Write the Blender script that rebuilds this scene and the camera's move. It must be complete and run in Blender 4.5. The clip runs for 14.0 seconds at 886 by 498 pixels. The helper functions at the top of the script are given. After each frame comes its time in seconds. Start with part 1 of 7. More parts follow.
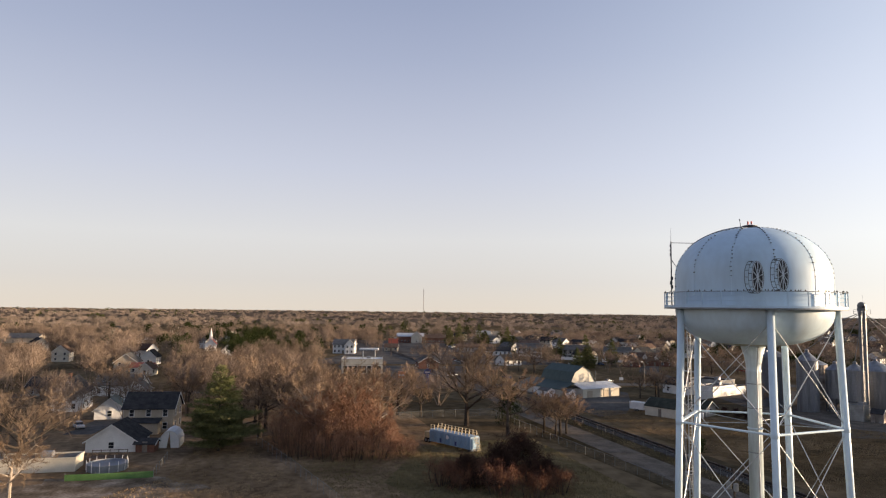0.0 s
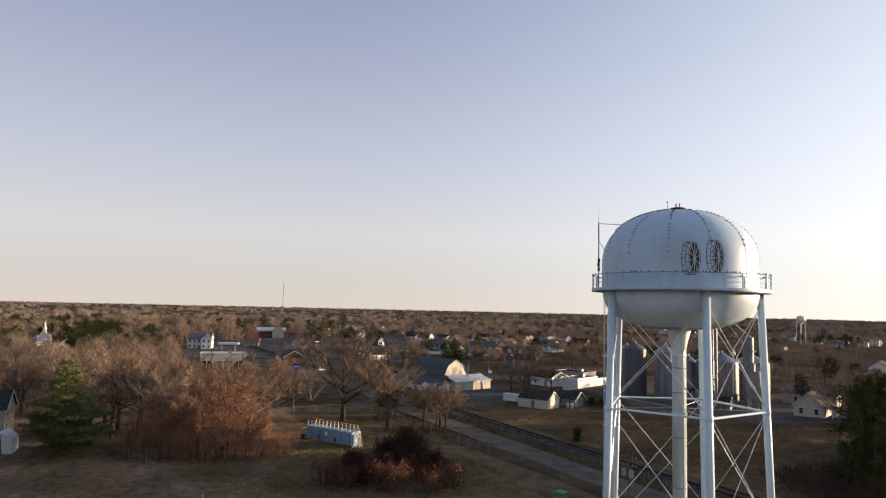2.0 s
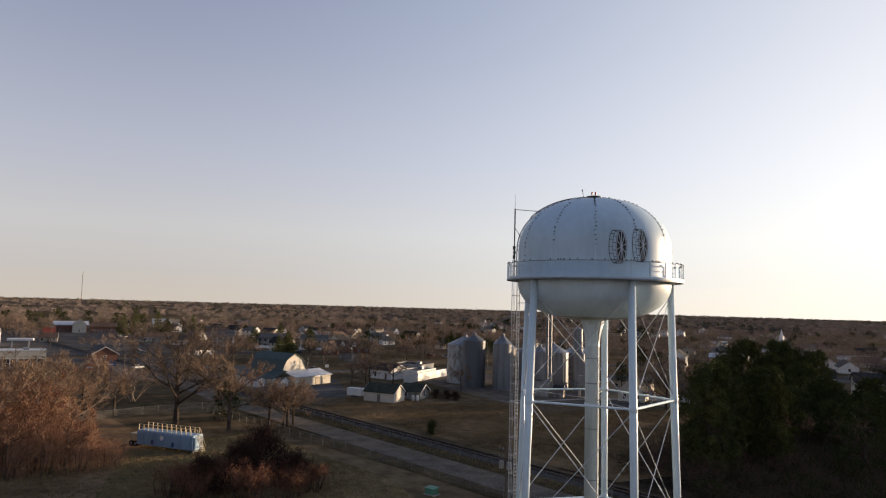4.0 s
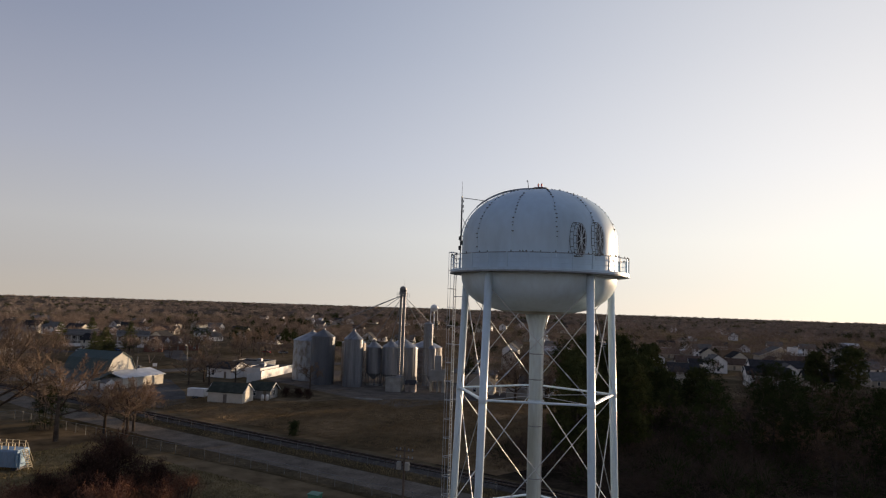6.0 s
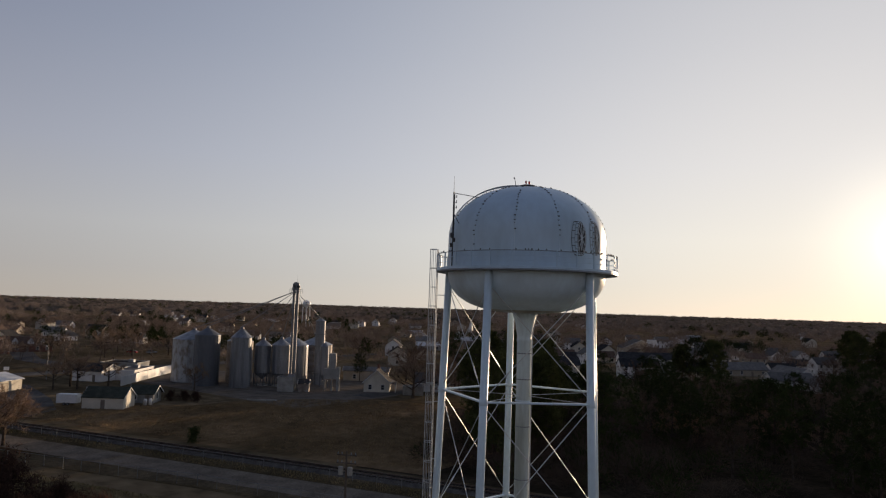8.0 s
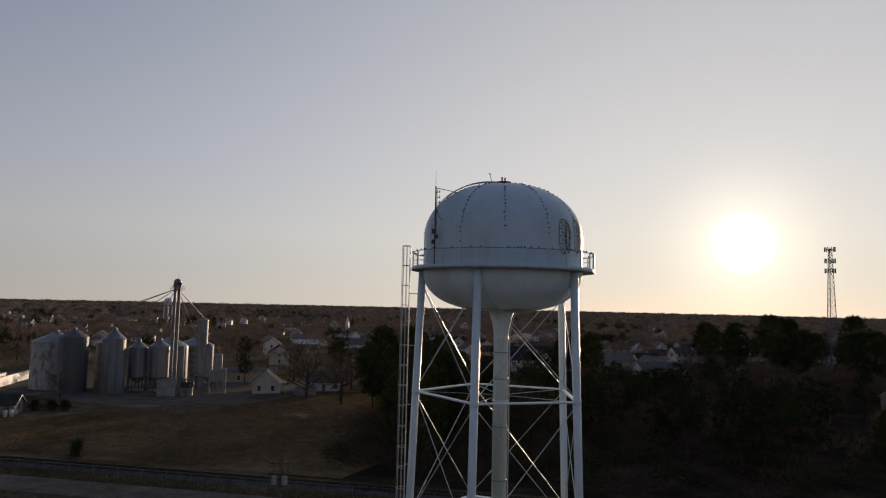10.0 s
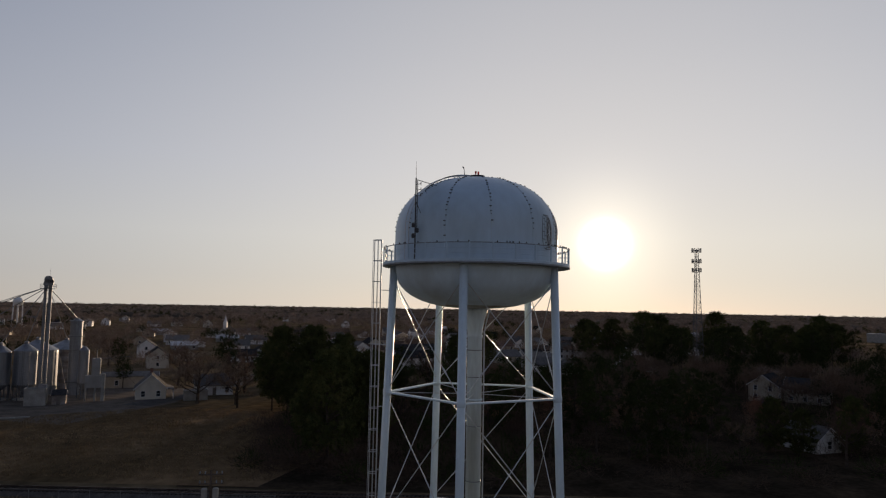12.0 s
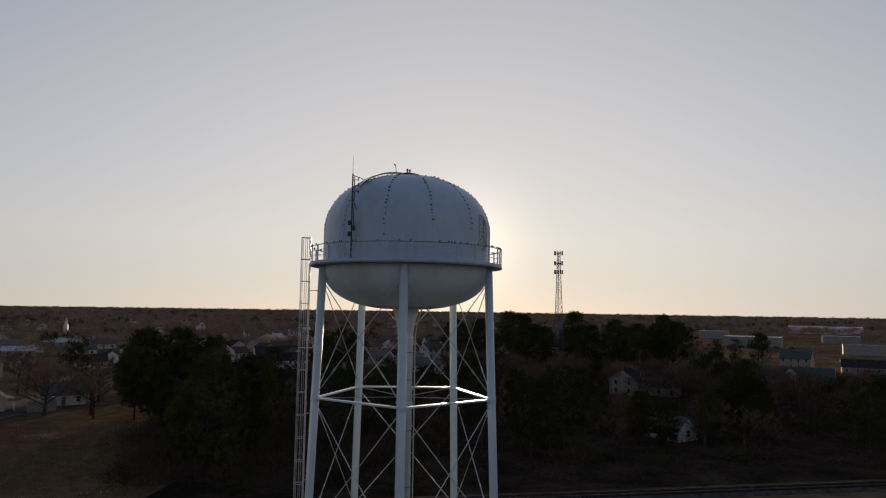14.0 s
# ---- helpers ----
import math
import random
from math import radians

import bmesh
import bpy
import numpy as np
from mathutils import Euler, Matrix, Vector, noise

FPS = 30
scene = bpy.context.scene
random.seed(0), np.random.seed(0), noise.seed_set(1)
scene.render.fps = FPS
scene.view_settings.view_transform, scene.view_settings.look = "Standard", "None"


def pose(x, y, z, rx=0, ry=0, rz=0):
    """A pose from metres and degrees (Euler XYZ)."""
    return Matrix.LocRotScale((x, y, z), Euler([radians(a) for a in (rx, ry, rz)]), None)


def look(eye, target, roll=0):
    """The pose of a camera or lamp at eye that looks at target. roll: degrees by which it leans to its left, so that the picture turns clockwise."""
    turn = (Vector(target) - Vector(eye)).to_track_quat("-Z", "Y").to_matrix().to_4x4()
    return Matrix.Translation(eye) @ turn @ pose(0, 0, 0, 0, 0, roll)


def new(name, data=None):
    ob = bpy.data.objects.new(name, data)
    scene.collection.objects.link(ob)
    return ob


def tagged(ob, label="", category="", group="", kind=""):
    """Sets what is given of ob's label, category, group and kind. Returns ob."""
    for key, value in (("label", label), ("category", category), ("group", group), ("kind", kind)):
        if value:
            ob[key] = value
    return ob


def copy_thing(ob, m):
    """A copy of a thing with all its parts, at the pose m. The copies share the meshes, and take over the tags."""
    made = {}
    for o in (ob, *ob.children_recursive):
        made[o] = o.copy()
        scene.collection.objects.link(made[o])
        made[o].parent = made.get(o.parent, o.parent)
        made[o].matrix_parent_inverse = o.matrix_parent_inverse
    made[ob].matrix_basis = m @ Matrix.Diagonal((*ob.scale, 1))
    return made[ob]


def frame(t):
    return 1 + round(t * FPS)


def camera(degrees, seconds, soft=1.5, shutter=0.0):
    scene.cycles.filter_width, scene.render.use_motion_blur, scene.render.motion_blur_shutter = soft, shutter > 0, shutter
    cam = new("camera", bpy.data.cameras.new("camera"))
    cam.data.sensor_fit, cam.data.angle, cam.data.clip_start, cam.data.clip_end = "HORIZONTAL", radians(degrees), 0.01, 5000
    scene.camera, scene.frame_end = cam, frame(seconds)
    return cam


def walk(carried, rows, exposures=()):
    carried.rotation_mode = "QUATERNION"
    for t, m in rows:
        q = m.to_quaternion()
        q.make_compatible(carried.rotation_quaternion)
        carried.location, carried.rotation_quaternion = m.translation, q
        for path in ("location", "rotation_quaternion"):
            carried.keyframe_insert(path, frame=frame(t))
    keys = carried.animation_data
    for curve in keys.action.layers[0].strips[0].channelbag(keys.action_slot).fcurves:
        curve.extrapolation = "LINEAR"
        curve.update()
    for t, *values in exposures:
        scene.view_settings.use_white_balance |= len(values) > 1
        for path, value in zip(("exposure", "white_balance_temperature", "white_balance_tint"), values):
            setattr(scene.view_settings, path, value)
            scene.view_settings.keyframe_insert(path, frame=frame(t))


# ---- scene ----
EXPO = [(0, 1.07, 6500, 10.5), (3, 0.87, 6500, 11.5), (6.5, 0.36, 6500, 12), (9, 0.02, 6500, 12.5), (12, -0.09, 6450, 13), (14, -0.09, 6450, 13)]
cam = camera(66.2, 14.0, soft=1.2)
# seconds, place, yaw, pitch, roll
PATH = [
    (0, 55.00, -31.32, 28.50, 84.77, 5.06, 0.73),
    (0.5, 53.24, -32.19, 28.08, 82.31, 5.02, 0.90),
    (1, 51.60, -33.23, 27.70, 79.35, 4.96, 0.99),
    (1.5, 50.10, -34.28, 27.45, 76.39, 4.91, 1.12),
    (2, 48.46, -35.37, 27.11, 73.04, 4.95, 1.32),
    (2.5, 46.81, -36.46, 26.87, 70.10, 4.93, 1.48),
    (3, 44.95, -37.67, 26.76, 66.21, 4.84, 1.50),
    (5.5, 34.06, -43.67, 26.22, 46.66, 4.83, 1.85),
    (6, 31.69, -44.90, 26.16, 43.26, 4.80, 1.90),
    (6.5, 29.52, -46.05, 26.18, 40.52, 4.74, 1.82),
    (7, 27.30, -47.24, 26.15, 37.52, 4.75, 1.83),
    (7.5, 25.13, -48.20, 26.17, 34.83, 4.75, 1.82),
    (8, 22.81, -49.12, 26.13, 31.92, 4.79, 1.80),
    (8.5, 20.66, -49.88, 26.15, 29.29, 4.79, 1.66),
    (9, 18.41, -50.48, 26.24, 26.33, 4.79, 1.55),
    (11.5, 8.56, -51.46, 25.91, 12.76, 4.76, 1.02),
    (12, 6.65, -51.37, 25.87, 10.17, 4.83, 1.00),
    (12.5, 5.34, -51.60, 25.74, 7.79, 4.84, 1.02),
    (13, 3.76, -51.51, 25.68, 5.08, 4.89, 1.00),
    (13.5, 2.54, -51.08, 25.78, 1.67, 4.94, 0.90),
    (14, 1.31, -50.59, 25.84, -1.55, 5.04, 0.83),
]
walk(cam, [(t, pose(x, y, z, 0, 0, yaw) @ pose(0, 0, 0, 90 + pitch) @ pose(0, 0, 0, 0, 0, roll)) for t, x, y, z, yaw, pitch, roll in PATH],
     exposures=EXPO)

# ---- light ----
SUN_AZ, SUN_EL = radians(86.7), radians(5.3)
SKY_GAIN = 0.02
SKY = 0.5
HAZE = ((0.0, (0.67, 0.615, 0.55)), (0.04, (0.635, 0.60, 0.585)), (0.1, (0.665, 0.65, 0.655)), (0.2, (0.54, 0.56, 0.655)), (0.35, (0.37, 0.41, 0.54)), (0.55, (0.20, 0.25, 0.40)), (0.8, (0.10, 0.145, 0.27)), (1.0, (0.08, 0.115, 0.22)))
AUREOLE = ((2, 0.58, (0.88, 1.0, 1.06)), (5, 0.38, (1.0, 0.62, 0.08)), (320, 0.75, (1.0, 0.88, 0.62)), (5000, 15.0, (1.0, 0.95, 0.84)))


def make_world():
    w = bpy.data.worlds.new("sky")
    scene.world = w
    w.use_nodes = True
    nt = w.node_tree
    nt.nodes.clear()
    link_ = nt.links.new
    out = nt.nodes.new("ShaderNodeOutputWorld")
    sky = nt.nodes.new("ShaderNodeTexSky")
    sky.sky_type = "NISHITA"
    sky.sun_disc = False
    sky.sun_elevation = SUN_EL
    sky.sun_rotation = radians(3)
    sky.air_density, sky.dust_density, sky.ozone_density = 1.0, 0.15, 2.0
    bg = nt.nodes.new("ShaderNodeBackground")
    bg.inputs[1].default_value = SKY_GAIN * SKY
    link_(sky.outputs[0], bg.inputs[0])
    # thin bright haze: warm at the horizon, lavender blue overhead
    tc = nt.nodes.new("ShaderNodeTexCoord")
    sep = nt.nodes.new("ShaderNodeSeparateXYZ")
    link_(tc.outputs["Generated"], sep.inputs[0])
    ramp = nt.nodes.new("ShaderNodeValToRGB")
    el = ramp.color_ramp.elements
    el[0].position, el[0].color = 0.0, (*HAZE[0][1], 1)
    el[1].position, el[1].color = 1.0, (*HAZE[-1][1], 1)
    for p, c in HAZE[1:-1]:
        e = el.new(p)
        e.color = (*c, 1)
    link_(sep.outputs["Z"], ramp.inputs[0])
    haze = nt.nodes.new("ShaderNodeBackground")
    haze.inputs[1].default_value = SKY
    link_(ramp.outputs[0], haze.inputs[0])
    add = nt.nodes.new("ShaderNodeAddShader")
    link_(bg.outputs[0], add.inputs[0])
    link_(haze.outputs[0], add.inputs[1])
    # the sun's disc and its aureole in the haze
    dot = nt.nodes.new("ShaderNodeVectorMath")
    dot.operation = "DOT_PRODUCT"
    az = SUN_AZ
    dot.inputs[1].default_value = (math.cos(az) * math.cos(SUN_EL), math.sin(az) * math.cos(SUN_EL), math.sin(SUN_EL))
    link_(tc.outputs["Generated"], dot.inputs[0])
    mx = nt.nodes.new("ShaderNodeMath")
    mx.operation = "MAXIMUM"
    mx.inputs[1].default_value = 0.0
    link_(dot.outputs["Value"], mx.inputs[0])
    for power, gain, tint in AUREOLE:
        p = nt.nodes.new("ShaderNodeMath")
        p.operation = "POWER"
        link_(mx.outputs[0], p.inputs[0])
        p.inputs[1].default_value = power
        g = nt.nodes.new("ShaderNodeMath")
        g.operation = "MULTIPLY"
        g.inputs[1].default_value = gain * SKY
        link_(p.outputs[0], g.inputs[0])
        glow = nt.nodes.new("ShaderNodeBackground")
        glow.inputs[0].default_value = (*tint, 1)
        link_(g.outputs[0], glow.inputs[1])
        more = nt.nodes.new("ShaderNodeAddShader")
        link_(add.outputs[0], more.inputs[0])
        link_(glow.outputs[0], more.inputs[1])
        add = more
    link_(add.outputs[0], out.inputs[0])


make_world()
sun = new("sun", bpy.data.lights.new("sun", "SUN"))
sun.data.energy, sun.data.angle, sun.data.color = 5.0, radians(0.6), (1.0, 0.74, 0.48)
sun.matrix_world = look((0, 0, 0), (-math.cos(SUN_AZ) * math.cos(SUN_EL), -math.sin(SUN_AZ) * math.cos(SUN_EL), -math.sin(SUN_EL)))


# ---- materials ----
def material(name, colors, rough=0.8, scale=1.0, detail=6.0, metal=0.0, bump=0.0, fine=0.0, per_object=0.0, stretch=(1, 1, 1), alpha=1.0, space="Object", tuft=0.0):
    """Noise between up to three colours at one scale, a finer mottling, bump, and some change from object to object."""
    m = bpy.data.materials.new(name)
    m.use_nodes = True
    nt = m.node_tree
    b = nt.nodes["Principled BSDF"]
    b.inputs["Roughness"].default_value = rough
    b.inputs["Metallic"].default_value = metal
    if rough >= 0.8:
        b.inputs["Specular IOR Level"].default_value = 0.0
    tc = nt.nodes.new("ShaderNodeTexCoord")
    mp = nt.nodes.new("ShaderNodeMapping")
    mp.inputs["Scale"].default_value = stretch
    nt.links.new(tc.outputs[space], mp.inputs[0])
    n1 = nt.nodes.new("ShaderNodeTexNoise")
    n1.inputs["Scale"].default_value = scale
    n1.inputs["Detail"].default_value = detail
    nt.links.new(mp.outputs[0], n1.inputs["Vector"])
    ramp = nt.nodes.new("ShaderNodeValToRGB")
    el = ramp.color_ramp.elements
    el[0].position, el[1].position = 0.32, 0.68
    el[0].color, el[1].color = (*colors[0], 1), (*colors[-1], 1)
    if len(colors) > 2:
        e = el.new(0.5)
        e.color = (*colors[1], 1)
    nt.links.new(n1.outputs["Fac"], ramp.inputs[0])
    col = ramp.outputs[0]
    if fine or per_object:
        hsv = nt.nodes.new("ShaderNodeHueSaturation")
        nt.links.new(col, hsv.inputs["Color"])
        val = None
        if fine:
            n2 = nt.nodes.new("ShaderNodeTexNoise")
            n2.inputs["Scale"].default_value = scale * 9
            n2.inputs["Detail"].default_value = 8
            nt.links.new(mp.outputs[0], n2.inputs["Vector"])
            r = nt.nodes.new("ShaderNodeMapRange")
            r.inputs["From Min"].default_value, r.inputs["From Max"].default_value = 0.3, 0.7
            r.inputs["To Min"].default_value, r.inputs["To Max"].default_value = 1 - fine, 1 + fine
            nt.links.new(n2.outputs["Fac"], r.inputs[0])
            val = r.outputs[0]
        if per_object:
            oi = nt.nodes.new("ShaderNodeObjectInfo")
            r = nt.nodes.new("ShaderNodeMapRange")
            r.inputs["To Min"].default_value, r.inputs["To Max"].default_value = 1 - per_object, 1 + per_object
            nt.links.new(oi.outputs["Random"], r.inputs[0])
            if val is None:
                val = r.outputs[0]
            else:
                mu = nt.nodes.new("ShaderNodeMath")
                mu.operation = "MULTIPLY"
                nt.links.new(val, mu.inputs[0])
                nt.links.new(r.outputs[0], mu.inputs[1])
                val = mu.outputs[0]
        nt.links.new(val, hsv.inputs["Value"])
        col = hsv.outputs[0]
    nt.links.new(col, b.inputs["Base Color"])
    if bump:
        bp = nt.nodes.new("ShaderNodeBump")
        bp.inputs["Strength"].default_value = bump
        bp.inputs["Distance"].default_value = 0.05
        n3 = nt.nodes.new("ShaderNodeTexNoise")
        n3.inputs["Scale"].default_value = tuft or scale * 5
        if tuft:
            bp.inputs["Distance"].default_value = 0.35
        n3.inputs["Detail"].default_value = 6
        nt.links.new(mp.outputs[0], n3.inputs["Vector"])
        nt.links.new(n3.outputs["Fac"], bp.inputs["Height"])
        nt.links.new(bp.outputs[0], b.inputs["Normal"])
    if alpha < 1:
        b.inputs["Alpha"].default_value = alpha
    return m


M = {}


def mats():
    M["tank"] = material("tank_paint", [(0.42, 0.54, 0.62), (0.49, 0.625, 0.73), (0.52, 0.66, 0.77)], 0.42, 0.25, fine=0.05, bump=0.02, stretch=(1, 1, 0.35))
    # Tank paint lightened to make up for weak light on the underside.
    M["tank_low"] = material("lightened_tank_paint", [(0.49, 0.575, 0.62), (0.61, 0.735, 0.82), (0.65, 0.78, 0.87)], 0.5, 0.28, fine=0.05, stretch=(1, 1, 0.4))
    M["mildew"] = material("mildewed_paint", [(0.2, 0.19, 0.11), (0.42, 0.43, 0.38), (0.56, 0.6, 0.6)], 0.7, 0.7, fine=0.15)
    M["leg"] = material("tower_steel_paint", [(0.57, 0.69, 0.77), (0.66, 0.78, 0.85)], 0.35, 0.8, fine=0.05, stretch=(1, 1, 0.3))
    M["riser"] = material("riser_paint", [(0.42, 0.47, 0.46), (0.62, 0.71, 0.75), (0.66, 0.76, 0.80)], 0.55, 0.6, fine=0.1, stretch=(1, 1, 0.15))
    M["rod"] = material("galvanised_rod", [(0.45, 0.47, 0.5), (0.6, 0.62, 0.64)], 0.4, 2, metal=0.5)
    M["dark_steel"] = material("dark_steel", [(0.03, 0.03, 0.035), (0.07, 0.07, 0.075)], 0.5, 3, metal=0.4)
    M["lug"] = material("dark_lug", [(0.02, 0.02, 0.025), (0.05, 0.045, 0.045)], 0.7, 3)
    M["black"] = material("black_paint", [(0.012, 0.012, 0.014), (0.03, 0.028, 0.028)], 0.5, 4)
    M["logo_tan"] = material("pale_emblem_paint", [(0.46, 0.52, 0.55), (0.54, 0.60, 0.64)], 0.5, 3)
    M["red"] = material("red_plastic", [(0.5, 0.03, 0.02), (0.6, 0.05, 0.03)], 0.3, 3)
    M["grass"] = material("winter_grass", [(0.07, 0.054, 0.033), (0.115, 0.088, 0.054), (0.185, 0.137, 0.085)], 0.95, 0.035, 9, fine=0.35, bump=0.25)
    M["field"] = material("dry_field_grass", [(0.072, 0.053, 0.03), (0.132, 0.092, 0.052), (0.22, 0.151, 0.087)], 0.95, 0.06, 9, fine=0.3, bump=0.9, tuft=2.2, stretch=(1, 0.6, 1))
    M["lawn"] = material("dull_lawn", [(0.095, 0.082, 0.042), (0.155, 0.122, 0.066), (0.24, 0.174, 0.096)], 0.95, 0.08, 9, fine=0.3, bump=0.9, tuft=2.2)
    M["tuft"] = material("dry_grass_blades", [(0.16, 0.113, 0.06), (0.25, 0.178, 0.10), (0.36, 0.258, 0.15)], 0.95, 0.05, 8, fine=0.3)
    M["tuft_dull"] = material("dull_grass_blades", [(0.11, 0.094, 0.045), (0.19, 0.15, 0.078), (0.29, 0.22, 0.12)], 0.95, 0.05, 8, fine=0.3)
    M["cable"] = material("cable_sheath", [(0.02, 0.02, 0.02), (0.04, 0.038, 0.036)], 0.95, 3)
    # Ground colour darkened to paint in the shade under the trees.
    M["shade_ground"] = material("shade_darkened_ground", [(0.024, 0.019, 0.013), (0.042, 0.032, 0.022), (0.07, 0.051, 0.034)], 0.95, 0.12, 9, fine=0.3, bump=0.4)
    # Brown grass with its colour raised, as if more light fell here.
    M["yard_grass"] = material("lightened_yard_grass", [(0.12, 0.084, 0.052), (0.195, 0.136, 0.085), (0.30, 0.208, 0.13)], 0.95, 0.07, 9, fine=0.35, bump=0.9, tuft=2.2)
    M["dirt"] = material("sandy_dirt", [(0.09, 0.07, 0.05), (0.17, 0.135, 0.10), (0.32, 0.27, 0.22)], 0.95, 0.25, 9, fine=0.3, bump=0.4)
    M["asphalt"] = material("worn_asphalt", [(0.078, 0.073, 0.068), (0.112, 0.104, 0.097), (0.155, 0.144, 0.132)], 0.85, 0.08, 9, fine=0.2, bump=0.15)
    M["gravel"] = material("gravel_lane", [(0.105, 0.09, 0.074), (0.185, 0.158, 0.13)], 0.95, 0.3, 9, fine=0.25, bump=0.4)
    M["ballast"] = material("track_ballast", [(0.05, 0.045, 0.042), (0.11, 0.1, 0.09)], 0.95, 0.8, 9, fine=0.4, bump=0.5)
    M["sleeper"] = material("tarred_sleeper", [(0.025, 0.02, 0.017), (0.055, 0.045, 0.038)], 0.9, 1)
    M["rail"] = material("worn_rail_steel", [(0.09, 0.06, 0.045), (0.16, 0.12, 0.1)], 0.45, 1, metal=0.7)
    M["galv"] = material("galvanised_sheet", [(0.11, 0.115, 0.125), (0.19, 0.198, 0.213), (0.27, 0.28, 0.30)], 0.38, 0.5, metal=0.3, fine=0.12, stretch=(1, 1, 0.12))
    M["galv_dark"] = material("dull_galvanised_sheet", [(0.085, 0.092, 0.105), (0.13, 0.137, 0.15)], 0.55, 0.5, metal=0.3, fine=0.1, stretch=(1, 1, 0.12))
    M["rusty"] = material("rust_stained_sheet", [(0.16, 0.12, 0.1), (0.27, 0.23, 0.2), (0.36, 0.34, 0.32)], 0.7, 0.6, metal=0.2, fine=0.2, stretch=(0.4, 0.4, 1))
    M["white_sheet"] = material("white_metal_sheet", [(0.58, 0.58, 0.57), (0.72, 0.72, 0.71)], 0.5, 0.4, fine=0.08, per_object=0.06, stretch=(1, 1, 0.2))
    M["white"] = material("white_siding", [(0.62, 0.61, 0.59), (0.74, 0.73, 0.71)], 0.7, 0.5, fine=0.06, per_object=0.08)
    M["cream"] = material("cream_siding", [(0.46, 0.425, 0.35), (0.56, 0.52, 0.435)], 0.7, 0.5, fine=0.06, per_object=0.08)
    M["tan"] = material("tan_siding", [(0.33, 0.28, 0.21), (0.42, 0.36, 0.28)], 0.75, 0.5, fine=0.08, per_object=0.12)
    M["grey"] = material("grey_siding", [(0.24, 0.23, 0.21), (0.32, 0.31, 0.29)], 0.75, 0.5, fine=0.08, per_object=0.12)
    M["brick"] = material("red_brickwork", [(0.13, 0.07, 0.052), (0.20, 0.105, 0.08)], 0.9, 2.0, fine=0.25)
    M["concrete"] = material("weathered_concrete", [(0.24, 0.23, 0.21), (0.36, 0.35, 0.32)], 0.9, 0.6, fine=0.15)
    M["roof_dark"] = material("charcoal_shingles", [(0.03, 0.03, 0.033), (0.055, 0.054, 0.055)], 0.9, 0.8, fine=0.25, per_object=0.2)
    M["roof_grey"] = material("grey_shingles", [(0.11, 0.105, 0.1), (0.17, 0.16, 0.15)], 0.9, 0.8, fine=0.2, per_object=0.25)
    M["roof_brown"] = material("brown_shingles", [(0.09, 0.06, 0.045), (0.14, 0.1, 0.08)], 0.9, 0.8, fine=0.2, per_object=0.25)
    M["roof_red"] = material("red_roof_sheet", [(0.28, 0.07, 0.05), (0.36, 0.1, 0.07)], 0.7, 0.8, fine=0.1)
    M["roof_green"] = material("green_roof_sheet", [(0.022, 0.042, 0.034), (0.04, 0.064, 0.052)], 0.55, 0.6, fine=0.12, stretch=(2, 0.3, 1))
    M["roof_pale"] = material("pale_roof_sheet", [(0.45, 0.47, 0.49), (0.6, 0.62, 0.64)], 0.5, 0.5, fine=0.1)
    M["glass"] = material("window_glass", [(0.015, 0.018, 0.022), (0.03, 0.034, 0.04)], 0.08, 2)
    M["trim"] = material("white_trim", [(0.65, 0.64, 0.62), (0.75, 0.74, 0.72)], 0.6, 1)
    M["door"] = material("painted_door", [(0.12, 0.1, 0.08), (0.2, 0.17, 0.14)], 0.6, 1, per_object=0.3)
    M["bark"] = material("grey_brown_bark", [(0.05, 0.04, 0.032), (0.10, 0.08, 0.064)], 0.95, 1.2, fine=0.3, bump=0.6, per_object=0.25)
    M["bark_pale"] = material("pale_bark", [(0.22, 0.18, 0.14), (0.38, 0.33, 0.28)], 0.9, 0.8, fine=0.3, bump=0.4, per_object=0.15)
    M["twig"] = material("bare_twigs", [(0.185, 0.13, 0.088), (0.32, 0.228, 0.158)], 0.95, 0.3, per_object=0.3)
    M["twig_oak"] = material("grey_oak_twigs", [(0.15, 0.113, 0.085), (0.26, 0.195, 0.145)], 0.95, 0.3, per_object=0.2)
    M["roof_grey_green"] = material("grey_green_shingles", [(0.04, 0.045, 0.037), (0.07, 0.074, 0.06)], 0.9, 0.8, fine=0.25)
    # White sheet greyed to paint in the unlit side; the rust specks are real.
    M["bin_white"] = material("shade_greyed_white_sheet", [(0.20, 0.16, 0.12), (0.36, 0.36, 0.355), (0.43, 0.43, 0.425)], 0.6, 0.9, 9, fine=0.1, stretch=(1, 1, 0.5))
    # Grass colour darkened to stand in for shade along the lane.
    M["verge"] = material("shade_darkened_verge", [(0.045, 0.036, 0.021), (0.075, 0.058, 0.034), (0.12, 0.09, 0.053)], 0.95, 0.1, 9, fine=0.35, bump=0.6, tuft=2.0)
    M["twig_red"] = material("reddish_bare_twigs", [(0.185, 0.10, 0.064), (0.32, 0.182, 0.118)], 0.95, 0.35, per_object=0.25)
    M["twig_scrub"] = material("bramble_twigs", [(0.10, 0.05, 0.034), (0.20, 0.105, 0.068)], 0.95, 0.5, per_object=0.25)
    M["pool_wall"] = material("pool_wall_sheet", [(0.13, 0.145, 0.165), (0.22, 0.24, 0.26)], 0.5, 0.6, fine=0.1)
    # Darker copy of the bare twigs: shade of the northern woods put into colour.
    M["twig_shade"] = material("shade_darkened_twigs", [(0.10, 0.07, 0.05), (0.17, 0.12, 0.088)], 0.95, 0.3, per_object=0.3)
    M["twig_brush"] = material("brown_brush_twigs", [(0.075, 0.053, 0.04), (0.14, 0.10, 0.074)], 0.95, 0.1, per_object=0.2)
